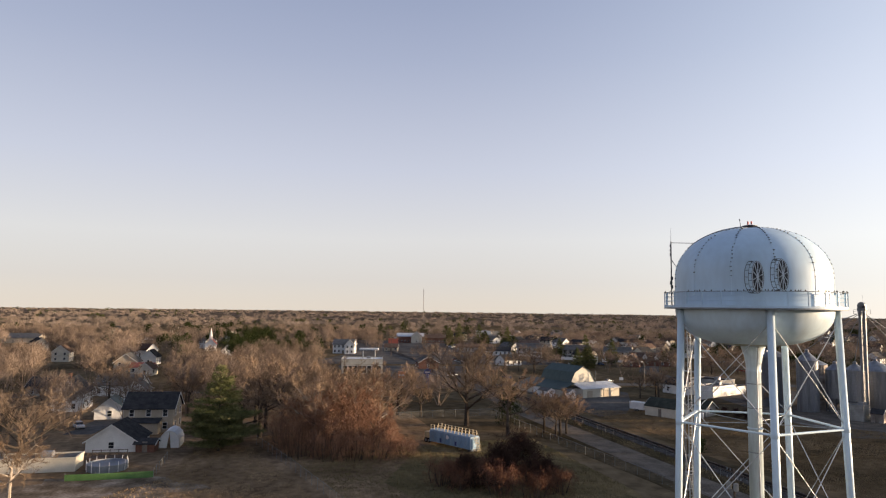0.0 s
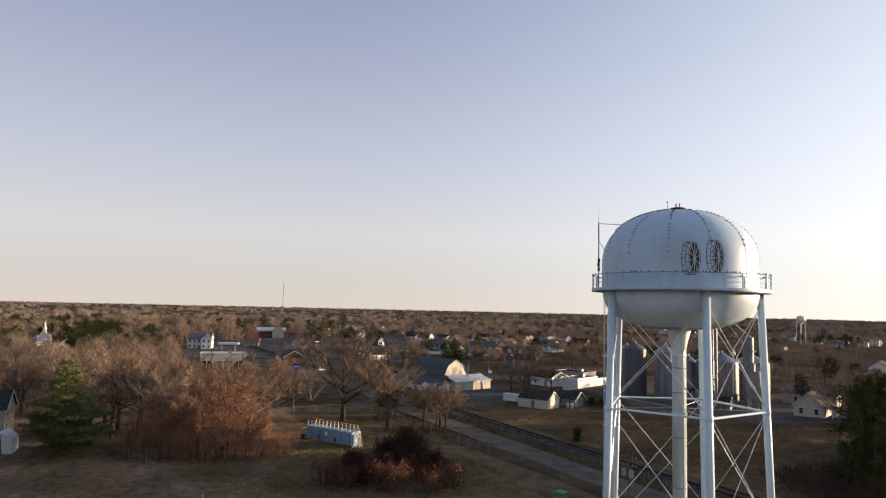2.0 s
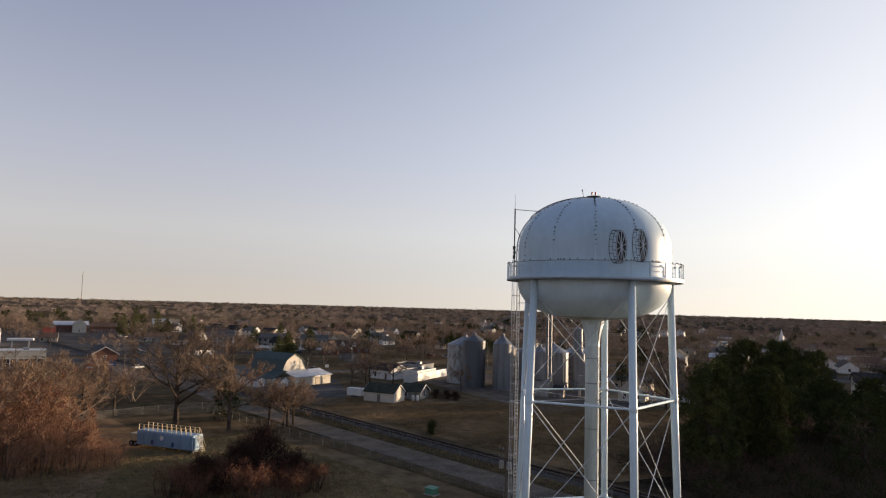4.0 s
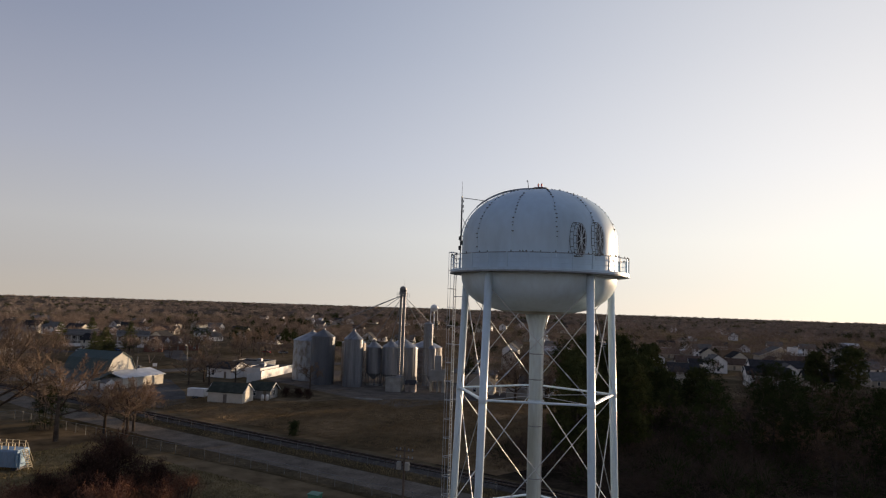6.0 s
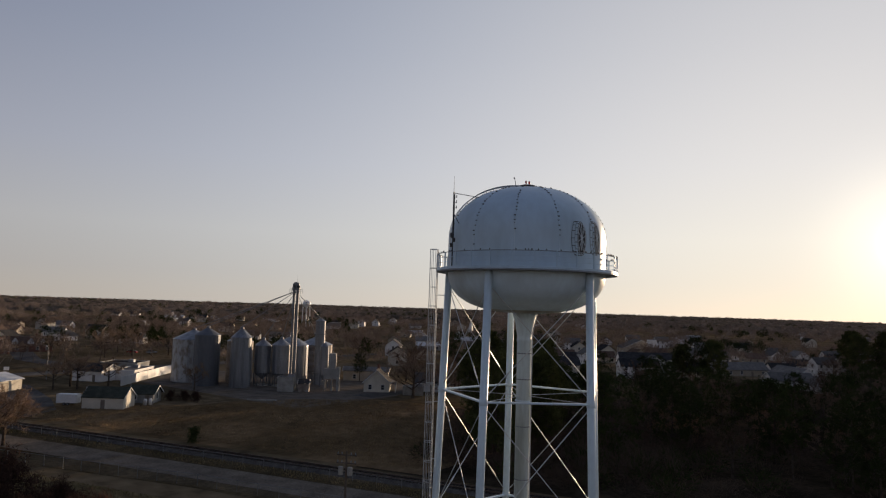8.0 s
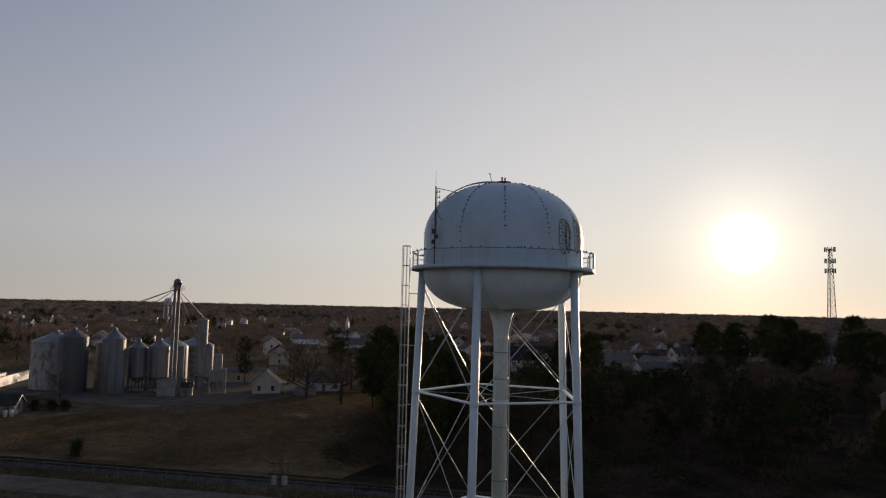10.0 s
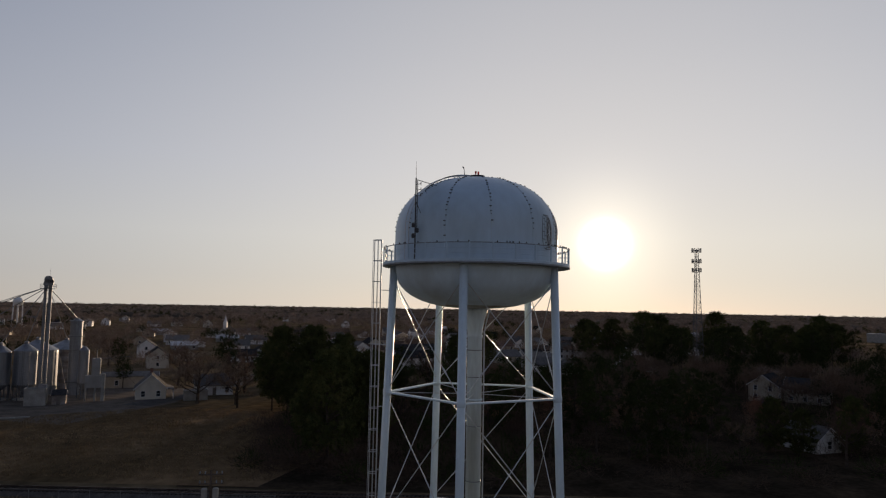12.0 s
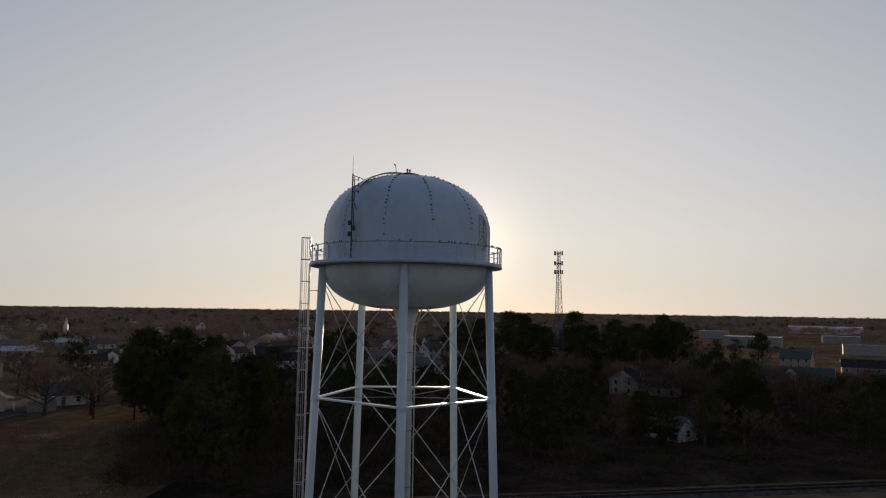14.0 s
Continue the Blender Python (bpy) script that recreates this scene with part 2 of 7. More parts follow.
    M["twig_dark"] = material("dark_vine_twigs", [(0.035, 0.022, 0.018), (0.075, 0.045, 0.035)], 0.95, 0.5, per_object=0.2)
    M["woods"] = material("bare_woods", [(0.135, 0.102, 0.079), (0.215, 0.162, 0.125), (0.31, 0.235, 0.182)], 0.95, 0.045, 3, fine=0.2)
    # Paler copy of the bare woods: distance haze is put into the colour.
    M["woods_far"] = material("haze_paled_bare_woods", [(0.17, 0.135, 0.11), (0.26, 0.205, 0.166), (0.35, 0.28, 0.228)], 0.95, 0.02, 3, fine=0.2)
    M["canopy"] = material("distant_canopy", [(0.055, 0.048, 0.036), (0.105, 0.084, 0.064), (0.165, 0.128, 0.10)], 0.95, 0.006, 9, fine=0.4)
    M["needle"] = material("pine_needles", [(0.065, 0.076, 0.034), (0.115, 0.121, 0.052), (0.19, 0.178, 0.08)], 0.8, 0.5, per_object=0.25)
    # Dark needles lightened in colour: sunlight on edge pines, haze on far ones.
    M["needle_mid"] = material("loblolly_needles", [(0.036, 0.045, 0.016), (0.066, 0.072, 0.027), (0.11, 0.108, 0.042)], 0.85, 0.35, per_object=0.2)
    M["rail_paint"] = material("grey_rail_paint", [(0.17, 0.19, 0.21), (0.28, 0.31, 0.34)], 0.5, 2)
    M["needle_dark"] = material("dark_pine_needles", [(0.022, 0.032, 0.012), (0.05, 0.058, 0.022)], 0.85, 0.4, per_object=0.25)
    M["blue"] = material("faded_blue_paint", [(0.15, 0.26, 0.38), (0.23, 0.36, 0.49)], 0.5, 0.6, fine=0.12, stretch=(1, 1, 0.3))
    M["yellow"] = material("faded_yellow_paint", [(0.42, 0.34, 0.2), (0.52, 0.43, 0.27)], 0.5, 1, fine=0.1)
    M["green"] = material("green_tarpaulin", [(0.055, 0.13, 0.035), (0.085, 0.175, 0.05)], 0.7, 0.7, fine=0.15)
    M["box_green"] = material("green_enamel", [(0.05, 0.17, 0.11), (0.08, 0.22, 0.15)], 0.5, 0.8, fine=0.1)
    M["rubber"] = material("tyre_rubber", [(0.012, 0.012, 0.012), (0.025, 0.025, 0.025)], 0.85, 2)
    M["fabric"] = material("chain_link_fabric", [(0.24, 0.24, 0.235), (0.32, 0.32, 0.31)], 0.6, 3, metal=0.3, alpha=0.13)
    M["post"] = material("galvanised_post", [(0.15, 0.15, 0.145), (0.24, 0.24, 0.23)], 0.6, 2, metal=0.3)
    M["pole"] = material("creosoted_pole", [(0.09, 0.07, 0.055), (0.15, 0.12, 0.1)], 0.9, 1, fine=0.2)
    M["water"] = material("pool_cover", [(0.03, 0.05, 0.09), (0.06, 0.09, 0.14)], 0.35, 0.8, fine=0.2)
    M["signblue"] = material("blue_sign_face", [(0.03, 0.05, 0.16), (0.04, 0.07, 0.2)], 0.4, 1)
    M["signorange"] = material("orange_sign_face", [(0.55, 0.25, 0.12), (0.65, 0.32, 0.16)], 0.5, 1)
    for i, c in enumerate(((0.55, 0.55, 0.56), (0.03, 0.03, 0.035), (0.2, 0.02, 0.02), (0.28, 0.3, 0.32), (0.04, 0.07, 0.14))):
        M["car%d" % i] = material("car_paint", [c, tuple(v * 1.1 for v in c)], 0.25, 1, metal=0.2)


mats()


# ---- mesh helpers ----
def link(name, bm, mat, parent=None, label="", smooth=False):
    me = bpy.data.meshes.new(name)
    bm.normal_update()
    bm.to_mesh(me)
    bm.free()
    return hang(name, me, mat, parent, label, smooth)


def hang(name, me, mat, parent=None, label="", smooth=False):
    if mat and not me.materials:
        me.materials.append(M[mat])
    if smooth:
        me.shade_smooth()
    ob = new(name, me)
    if parent:
        ob.parent = parent
    if label:
        ob["label"] = label
    return ob


part = link


def thing(name, m, label, category, group="", kind=""):
    ob = new(name)
    ob.empty_display_size = 0.5
    ob.matrix_world = m
    return tagged(ob, label, category, group, kind)


def box(bm, x0, x1, y0, y1, z0, z1, bevel=0.0):
    v = [bm.verts.new(p) for p in ((x0, y0, z0), (x1, y0, z0), (x1, y1, z0), (x0, y1, z0), (x0, y0, z1), (x1, y0, z1), (x1, y1, z1), (x0, y1, z1))]
    fs = [bm.faces.new([v[i] for i in f]) for f in ((3, 2, 1, 0), (4, 5, 6, 7), (0, 1, 5, 4), (1, 2, 6, 5), (2, 3, 7, 6), (3, 0, 4, 7))]
    if bevel:
        bmesh.ops.bevel(bm, geom=list({e for f in fs for e in f.edges}), offset=bevel, segments=2, affect="EDGES")


def tube(bm, a, b, r0, r1=None, n=8, caps=True):
    a, b = Vector(a), Vector(b)
    r1 = r0 if r1 is None else r1
    q = (b - a).to_track_quat("Z", "Y").to_matrix()
    rings = []
    for p, r in ((a, r0), (b, r1)):
        rings.append([bm.verts.new(p + q @ Vector((r * math.cos(2 * math.pi * i / n), r * math.sin(2 * math.pi * i / n), 0))) for i in range(n)])
    for i in range(n):
        j = (i + 1) % n
        bm.faces.new((rings[0][i], rings[0][j], rings[1][j], rings[1][i]))
    if caps:
        bm.faces.new(rings[0][::-1])
        bm.faces.new(rings[1])


def polytube(bm, pts, r, n=5):
    """One bent tube through several points."""
    pts = [Vector(p) for p in pts]
    rings = []
    for i, p in enumerate(pts):
        d = (pts[min(i + 1, len(pts) - 1)] - pts[max(i - 1, 0)]).normalized()
        x = d.cross(Vector((0.31, 0.22, 0.92))).normalized()
        y = d.cross(x)
        rings.append([bm.verts.new(p + (x * math.cos(2 * math.pi * k / n) + y * math.sin(2 * math.pi * k / n)) * r) for k in range(n)])
    for a, b in zip(rings, rings[1:]):
        for k in range(n):
            j = (k + 1) % n
            bm.faces.new((a[k], a[j], b[j], b[k]))
    bm.faces.new(rings[0][::-1])
    bm.faces.new(rings[-1])


def lathe(bm, profile, n=48, centre=(0, 0), top=True, bottom=True):
    rings = []
    for r, z in profile:
        if r < 1e-4:
            rings.append([bm.verts.new((centre[0], centre[1], z))])
        else:
            rings.append([bm.verts.new((centre[0] + r * math.cos(2 * math.pi * i / n), centre[1] + r * math.sin(2 * math.pi * i / n), z)) for i in range(n)])
    for a, b in zip(rings, rings[1:]):
        for i in range(n):
            j = (i + 1) % n
            if len(a) == 1 and len(b) > 1:
                bm.faces.new((a[0], b[j], b[i]))
            elif len(b) == 1 and len(a) > 1:
                bm.faces.new((a[i], a[j], b[0]))
            elif len(a) > 1:
                bm.faces.new((a[i], a[j], b[j], b[i]))
    if bottom and len(rings[0]) > 1:
        bm.faces.new(rings[0][::-1])
    if top and len(rings[-1]) > 1:
        bm.faces.new(rings[-1])


def prism(bm, outline, y0, y1):
    """An outline in x and z, pushed out along y."""
    a = [bm.verts.new((x, y0, z)) for x, z in outline]
    b = [bm.verts.new((x, y1, z)) for x, z in outline]
    n = len(outline)
    bm.faces.new(a)
    bm.faces.new(b[::-1])
    for i in range(n):
        j = (i + 1) % n
        bm.faces.new((a[j], a[i], b[i], b[j]))


def slab(bm, corners, thick):
    """A roof slab from four corners, its underside thick below."""
    t = [bm.verts.new(c) for c in corners]
    u = [bm.verts.new((c[0], c[1], c[2] - thick)) for c in corners]
    n = len(t)
    bm.faces.new(t)
    bm.faces.new(u[::-1])
    for i in range(n):
        j = (i + 1) % n
        bm.faces.new((t[j], t[i], u[i], u[j]))


def mesh_from(name, verts, faces):
    me = bpy.data.meshes.new(name)
    me.from_pydata(verts, [], faces)
    me.update()
    return me


def tri_mesh(name, tri):
    """A mesh of loose triangles from an array (n, 3, 3)."""
    n = len(tri)
    me = bpy.data.meshes.new(name)
    me.vertices.add(3 * n)
    me.vertices.foreach_set("co", np.ascontiguousarray(tri, dtype=np.float32).ravel())
    me.loops.add(3 * n)
    me.loops.foreach_set("vertex_index", np.arange(3 * n, dtype=np.int32))
    me.polygons.add(n)
    me.polygons.foreach_set("loop_start", np.arange(0, 3 * n, 3, dtype=np.int32))
    me.update(calc_edges=True)
    me.validate()
    return me


def sheet(name, pts, z, mat, label, category, kind="structure", sub=0):
    bm = bmesh.new()
    bm.faces.new([bm.verts.new((x, y, z)) for x, y in pts])
    ob = link(name, bm, mat)
    return tagged(ob, label, category, "", kind)


def ribbon(name, line, width, z, mat, label, category):
    """A road along a line of points."""
    bm = bmesh.new()
    left, right = [], []
    for i, p in enumerate(line):
        a = Vector(line[max(i - 1, 0)])
        b = Vector(line[min(i + 1, len(line) - 1)])
        d = (b - a).normalized()
        nrm = Vector((-d.y, d.x)) * width / 2
        left.append(bm.verts.new((p[0] + nrm.x, p[1] + nrm.y, z)))
        right.append(bm.verts.new((p[0] - nrm.x, p[1] - nrm.y, z)))
    for i in range(len(line) - 1):
        bm.faces.new((right[i], right[i + 1], left[i + 1], left[i]))
    return tagged(link(name, bm, mat), label, category, "", "structure")


# ---- ground, roads, railway ----
def track_y(x):
    return 42.0 + 0.16 * x


def ground():
    bm = bmesh.new()
    s = 6000
    bm.faces.new([bm.verts.new(p) for p in ((-s, -s, 0), (s, -s, 0), (s, s, 0), (-s, s, 0))])
    tagged(link("ground", bm, "grass"), "winter-brown grass and earth reaching the horizon", "ground", "", "structure")
    sheet("ground_field", [(-142, 24.5), (-36, 41), (-30, 100), (-60, 106), (-96, 104), (-112, 90), (-118, 62), (-140, 44)], 0.02, "field",
          "dry tan grass field beside the railway", "field")
    sheet("ground_lawn", [(-98, 3), (-52, 10), (-30, 6), (-20, -12), (-60, -30), (-90, -22)], 0.015, "lawn", "dull green grass behind a wire fence", "lawn")
    # Lightened sheet that brightens the ground by the houses.
    sheet("ground_yards", [(-150, -120), (-60, -112), (-34, -60), (-24, -16), (-60, -24), (-90, -15), (-132, -22), (-160, -60)], 0.012, "yard_grass", "brown grass of the back yards, lightened as if better lit", "yard")
    # Dark sheet where the woods shade the ground, reaching to the track.
    sheet("ground_woods", [(-62, 104), (-60, 78), (-47, 38.5), (-20, 42.5), (60, 55.5), (205, 78.5), (205, 236), (-20, 236), (-40, 150)], 0.014, "shade_ground", "ground under the trees, darkened as in shade", "woodland floor")
    # Sheet that paints the lane side darker, as if shaded.
    sheet("ground_verge", [(-150, 8), (-98, 5.5), (-57, 15), (-30, 19), (40, 30), (40, 46), (-36, 36), (-140, 19.5)], 0.017, "verge", "rough grass along the lane and railway, darkened as in shade", "verge")
    rng = random.Random(4)
    sheet("ground_yard", [(-56 + (9 + rng.uniform(-2.5, 2.5)) * math.cos(t / 26 * 6.283) * 1.0, -74 + (14 + rng.uniform(-4, 4)) * math.sin(t / 26 * 6.283)) for t in range(26)], 0.02, "dirt", "bare sandy earth by the houses", "yard")
    sheet("parking_yard", [(-210, 48), (-180, 56), (-150, 46), (-133, 38), (-128, 29), (-160, 22), (-215, 18)], 0.03, "asphalt", "worn asphalt yard beside the barn", "yard")
    sheet("parking_mill", [(-190, 84), (-96, 76), (-92, 112), (-100, 140), (-190, 120)], 0.025, "gravel", "packed gravel yard round the grain bins", "yard")
    sheet("parking_store", [(-560, -60), (-380, -50), (-300, -70), (-300, 70), (-380, 60), (-560, 40)], 0.03, "asphalt", "wide asphalt parking lot of the shops", "parking lot")
    sheet("parking_bank", [(-290, -52), (-196, -36), (-196, 8), (-290, 30)], 0.034, "asphalt", "grey asphalt parking lot by the brick building", "parking lot")
    ribbon("road_lane", [(-260, 2), (-200, 5), (-140, 9), (-110, 14), (-80, 18.6), (-50, 23.4), (0, 31), (60, 41), (200, 64)], 6.8, 0.04, "gravel", "grey gravel lane beside the railway", "road")
    ribbon("road_main", [(-196, 240), (-204, 120), (-208, 60), (-202, 0), (-186, -70), (-166, -160), (-150, -260)], 9.5, 0.045, "asphalt", "asphalt town road", "road")
    ribbon("road_side", [(-180, -100), (-128, -98), (-104, -97)], 6, 0.05, "asphalt", "narrow asphalt side street", "road")
    ribbon("road_east", [(-205, 90), (-260, 96), (-340, 130), (-480, 190)], 9, 0.05, "asphalt", "asphalt road past the apartments", "road")
    ribbon("road_north", [(-98, 104), (-97, 150), (-110, 240), (-160, 420)], 8, 0.05, "asphalt", "asphalt road running to the church", "road")
    ribbon("road_woods", [(200, 64), (230, 110), (190, 190), (230, 330), (300, 480)], 7, 0.05, "asphalt", "asphalt street behind the woods", "road")


def railway():
    t = thing("railway_track", pose(0, 0, 0), "single railway track on dark ballast with rusty rails", "railway", "", "structure")
    a, b = -420.0, 330.0
    d = Vector((1, 0.16, 0)).normalized()
    n = Vector((-d.y, d.x, 0))

    def at(x, off, z):
        p = Vector((x, track_y(x), 0)) + n * off
        return (p.x, p.y, z)
    bm = bmesh.new()
    prof = ((-2.6, 0.0), (-1.5, 0.32), (1.5, 0.32), (2.6, 0.0))
    rows = []
    for i in range(61):
        x = a + (b - a) * i / 60
        rows.append([bm.verts.new(at(x, o, z)) for o, z in prof])
    for r, s in zip(rows, rows[1:]):
        for i in range(3):
            bm.faces.new((r[i], s[i], s[i + 1], r[i + 1]))
    link("ballast", bm, "ballast", t)
    for side in (-0.75, 0.75):
        bm = bmesh.new()
        prof = ((-0.07, 0.44), (-0.03, 0.46), (-0.035, 0.6), (0.035, 0.6), (0.03, 0.46), (0.07, 0.44))
        rows = [[bm.verts.new(at(x, side + o, z)) for o, z in prof] for x in (a, b)]
        for i in range(6):
            j = (i + 1) % 6
            bm.faces.new((rows[0][i], rows[1][i], rows[1][j], rows[0][j]))
        link("rail", bm, "rail", t)
    bm = bmesh.new()
    x = -190.0
    while x < 120:
        c = Vector((x, track_y(x), 0))
        c1, c2 = c - d * 0.12, c + d * 0.12
        vs = []
        for z in (0.3, 0.44):
            vs += [bm.verts.new((q.x, q.y, z)) for q in (c1 - n * 1.3, c2 - n * 1.3, c2 + n * 1.3, c1 + n * 1.3)]
        for f in ((4, 5, 6, 7), (0, 1, 5, 4), (1, 2, 6, 5), (2, 3, 7, 6), (3, 0, 4, 7)):
            bm.faces.new([vs[i] for i in f])
        x += 0.55
    s = link("sleepers", bm, "sleeper", t)
    s["kind"] = "stuff"


ground()
railway()


# ---- the water tower ----
TR, T_LOW, T_HIGH, BOWL = 6.15, 29.0, 31.3, 3.25


def tank_r(z):
    """Radius of the tank at height z."""
    if z > T_HIGH:
        u = min((z - T_HIGH) / 4.4, 1.0)
        return TR * max(1 - u ** 2.15, 0.0) ** (1 / 2.15)
    if z < T_LOW:
        u = min((T_LOW - z) / BOWL, 1.0)
        return TR * max(1 - u ** 2.5, 0.0) ** (1 / 2.5)
    return TR


def tank_point(az, z, out=0.0):
    r = tank_r(z) + out
    return Vector((r * math.cos(az), r * math.sin(az), z))


def dome_point(az, s, out=0.0):
    """A point of the dome by the share s of the way from its shoulder to its top."""
    th = s * math.pi / 2
    r = TR * math.cos(th) ** (2 / 2.15)
    z = T_HIGH + 4.4 * math.sin(th) ** (2 / 2.15)
    nr, nz = math.cos(th) / TR, math.sin(th) / 4.4
    k = out / math.hypot(nr, nz)
    return Vector(((r + nr * k) * math.cos(az), (r + nr * k) * math.sin(az), z + nz * k))


def logo(tower, az0, zc, name):
    """A painted paddle wheel in slanting view: paddles on its rim, dark spokes inside."""
    base = new("emblem")
    base.parent = tower
    base["label"] = "painted emblem of a spoked paddle wheel"

    def put(bm, pts, out):
        bm.faces.new([bm.verts.new(tank_point(az0 + u / TR, zc + v, out)) for u, v in pts])

    def ell(cx, a, b, n, t0=0.0, t1=2 * math.pi):
        return [(cx + a * math.cos(t0 + (t1 - t0) * i / n), b * math.sin(t0 + (t1 - t0) * i / n)) for i in range(n + 1)]

    def band(bm, cx, a, b, w, out, t0=0.0, t1=2 * math.pi, n=28):
        o, i_ = ell(cx, a, b, n, t0, t1), ell(cx, a - w, b - w, n, t0, t1)
        for k in range(n):
            put(bm, (o[k], o[k + 1], i_[k + 1], i_[k]), out)
    cx, a, b, depth = 0.24, 0.40, 1.22, 0.52
    bm = bmesh.new()      # pale drum between the two rims
    near, far = ell(cx, a, b, 20, math.pi / 2, 3 * math.pi / 2), ell(cx - depth, a, b * 1.0, 20, math.pi / 2, 3 * math.pi / 2)
    for k in range(20):
        put(bm, (near[k], near[k + 1], far[k + 1], far[k]), 0.012)
    link("drum", bm, "tank", base)
    bm = bmesh.new()      # dark disc behind the spokes
    for q in range(5):
        e, i_ = ell(cx, a * (q + 1) / 5, b * (q + 1) / 5, 28), ell(cx, a * q / 5, b * q / 5, 28)
        for k in range(28):
            put(bm, (e[k], e[k + 1], i_[k + 1], i_[k]) if q else (e[k], e[k + 1], (cx, 0)), 0.022)
    link("disc", bm, "black", base)
    bm = bmesh.new()
    band(bm, cx, a, b, 0.06, 0.03)
    for k in range(10):
        t = 2 * math.pi * k / 10 + 0.2
        dx, dy = a * math.cos(t), b * math.sin(t)
        l = math.hypot(dx, dy)
        px, py = -dy / l * 0.026, dx / l * 0.026
        for q in range(3):
            f0, f1 = 0.95 * q / 3, 0.95 * (q + 1) / 3
            put(bm, ((cx + px + dx * f0, py + dy * f0), (cx + px + dx * f1, py + dy * f1), (cx - px + dx * f1, -py + dy * f1), (cx - px + dx * f0, -py + dy * f0)), 0.03)
    e = ell(cx, 0.09, 0.16, 12)
    for k in range(12):
        put(bm, ((cx, 0), e[k], e[k + 1]), 0.036)
    link("spokes", bm, "logo_tan", base)
    bm = bmesh.new()      # outline, paddles
    band(bm, cx, a + 0.03, b + 0.03, 0.035, 0.034)
    band(bm, cx - depth, a + 0.03, b + 0.03, 0.04, 0.034, math.pi / 2, 3 * math.pi / 2)
    band(bm, cx - depth * 0.5, a + 0.01, b + 0.01, 0.03, 0.034, math.pi / 2, 3 * math.pi / 2)
    for s in (-1, 1):
        put(bm, ((cx, s * (b + 0.03)), (cx - depth, s * (b + 0.03)), (cx - depth, s * (b - 0.01)), (cx, s * (b - 0.01))), 0.034)
    for k in range(1, 14):
        t = math.pi / 2 + math.pi * k / 14
        x, y = a * math.cos(t), b * math.sin(t)
        x0, x1 = (cx - depth, cx - depth * 0.5) if k % 2 else (cx - depth * 0.5, cx)
        put(bm, ((x0 + x, y + 0.02), (x1 + x, y + 0.02), (x1 + x, y - 0.02), (x0 + x, y - 0.02)), 0.034)
    link("outline", bm, "black", base)


def water_tower():
    tw = thing("water_tower", pose(0, 0, 0), "pale blue-white steel water tower on five legs with a railed balcony", "water tower")
    n = 96
    up = [(TR, T_LOW), (TR, 30.2), (TR, T_HIGH)] + [(TR * math.cos(t) ** (2 / 2.15), T_HIGH + 4.4 * math.sin(t) ** (2 / 2.15)) for t in (i * math.pi / 44 for i in range(1, 22))] + [(0, T_HIGH + 4.4)]
    bm = bmesh.new()
    lathe(bm, up, n, bottom=False)
    tank = link("tank", bm, "tank", tw, smooth=True)
    lo = [(TR * math.sin(t) ** 0.8, T_LOW - BOWL * math.cos(t) ** 0.8) for t in (i * math.pi / 72 for i in range(9, 36))] + [(TR, T_LOW)]
    bm = bmesh.new()
    lathe(bm, lo, n, top=False, bottom=False)
    # The bowl's lighter colour stands in for light from below.
    link("tank_bowl", bm, "tank_low", tw, "rounded tank underside, colour lightened, with faint stains", True)
    lo = [(TR * math.sin(t) ** 0.8, T_LOW - BOWL * math.cos(t) ** 0.8 - 0.004) for t in (i * math.pi / 72 for i in range(0, 11))]
    bm = bmesh.new()
    lathe(bm, lo, n, top=False, bottom=False)
    link("bowl_bottom", bm, "mildew", tw, "mildewed bottom of the tank", True)
    # thin weld seams and dark lugs along them
    for k in range(12):
        az = radians(-103 + 30 * k)
        bm = bmesh.new()
        polytube(bm, [tank_point(az, 29.9, 0.006), tank_point(az, 30.6, 0.006)] + [dome_point(az, s / 14, 0.006) for s in range(0, 14)], 0.02, 4)
        link("weld_seam", bm, "tank_low", tw)
    rng = random.Random(3)
    bm = bmesh.new()
    tube(bm, (-0.065, 0, 0.05), (0.065, 0, 0.05), 0.036, n=6)
    tube(bm, (0, 0, -0.02), (0, 0, 0.08), 0.035, 0.025, n=5)
    lug = link("lug", bm, "lug", tw, "small dark lug on the seam")
    lug.matrix_local = Matrix.Translation(tank_point(radians(-103), 30.7)) @ (tank_point(radians(-103), 30.7) - Vector((0, 0, 30.7))).to_track_quat("Z", "Y").to_matrix().to_4x4()
    for k in range(12):
        az = radians(-103 + 30 * k)
        for i in range(20):
            if rng.random() < 0.12:
                continue
            s = (i + rng.uniform(-0.2, 0.2)) / 20.8 + 0.01
            a2 = az + rng.uniform(-0.008, 0.008)
            p = dome_point(a2, max(s, 0), 0)
            q = dome_point(a2, max(s, 0), 1)
            o = hang("lug", lug.data, None, tw)
            o.matrix_local = Matrix.Translation(p) @ (q - p).to_track_quat("Z", "Y").to_matrix().to_4x4() @ Matrix.Scale(rng.uniform(0.7, 1.15), 4)
    # cap, beacons, short pole
    bm = bmesh.new()
    lathe(bm, [(0.32, 35.62), (0.32, 35.82), (0.62, 35.84), (0.60, 35.93), (0.2, 36.0), (0, 36.0)], 24)
    link("vent_cap", bm, "dark_steel", tw)
    for x in (-0.14, 0.14):
        bm = bmesh.new()
        lathe(bm, [(0.045, 35.98), (0.045, 36.1), (0.075, 36.11), (0.075, 36.26), (0.03, 36.32), (0, 36.32)], 10, (x * math.cos(0.9), x * math.sin(0.9)))
        link("beacon", bm, "red", tw, "red warning lamp")
    bm = bmesh.new()
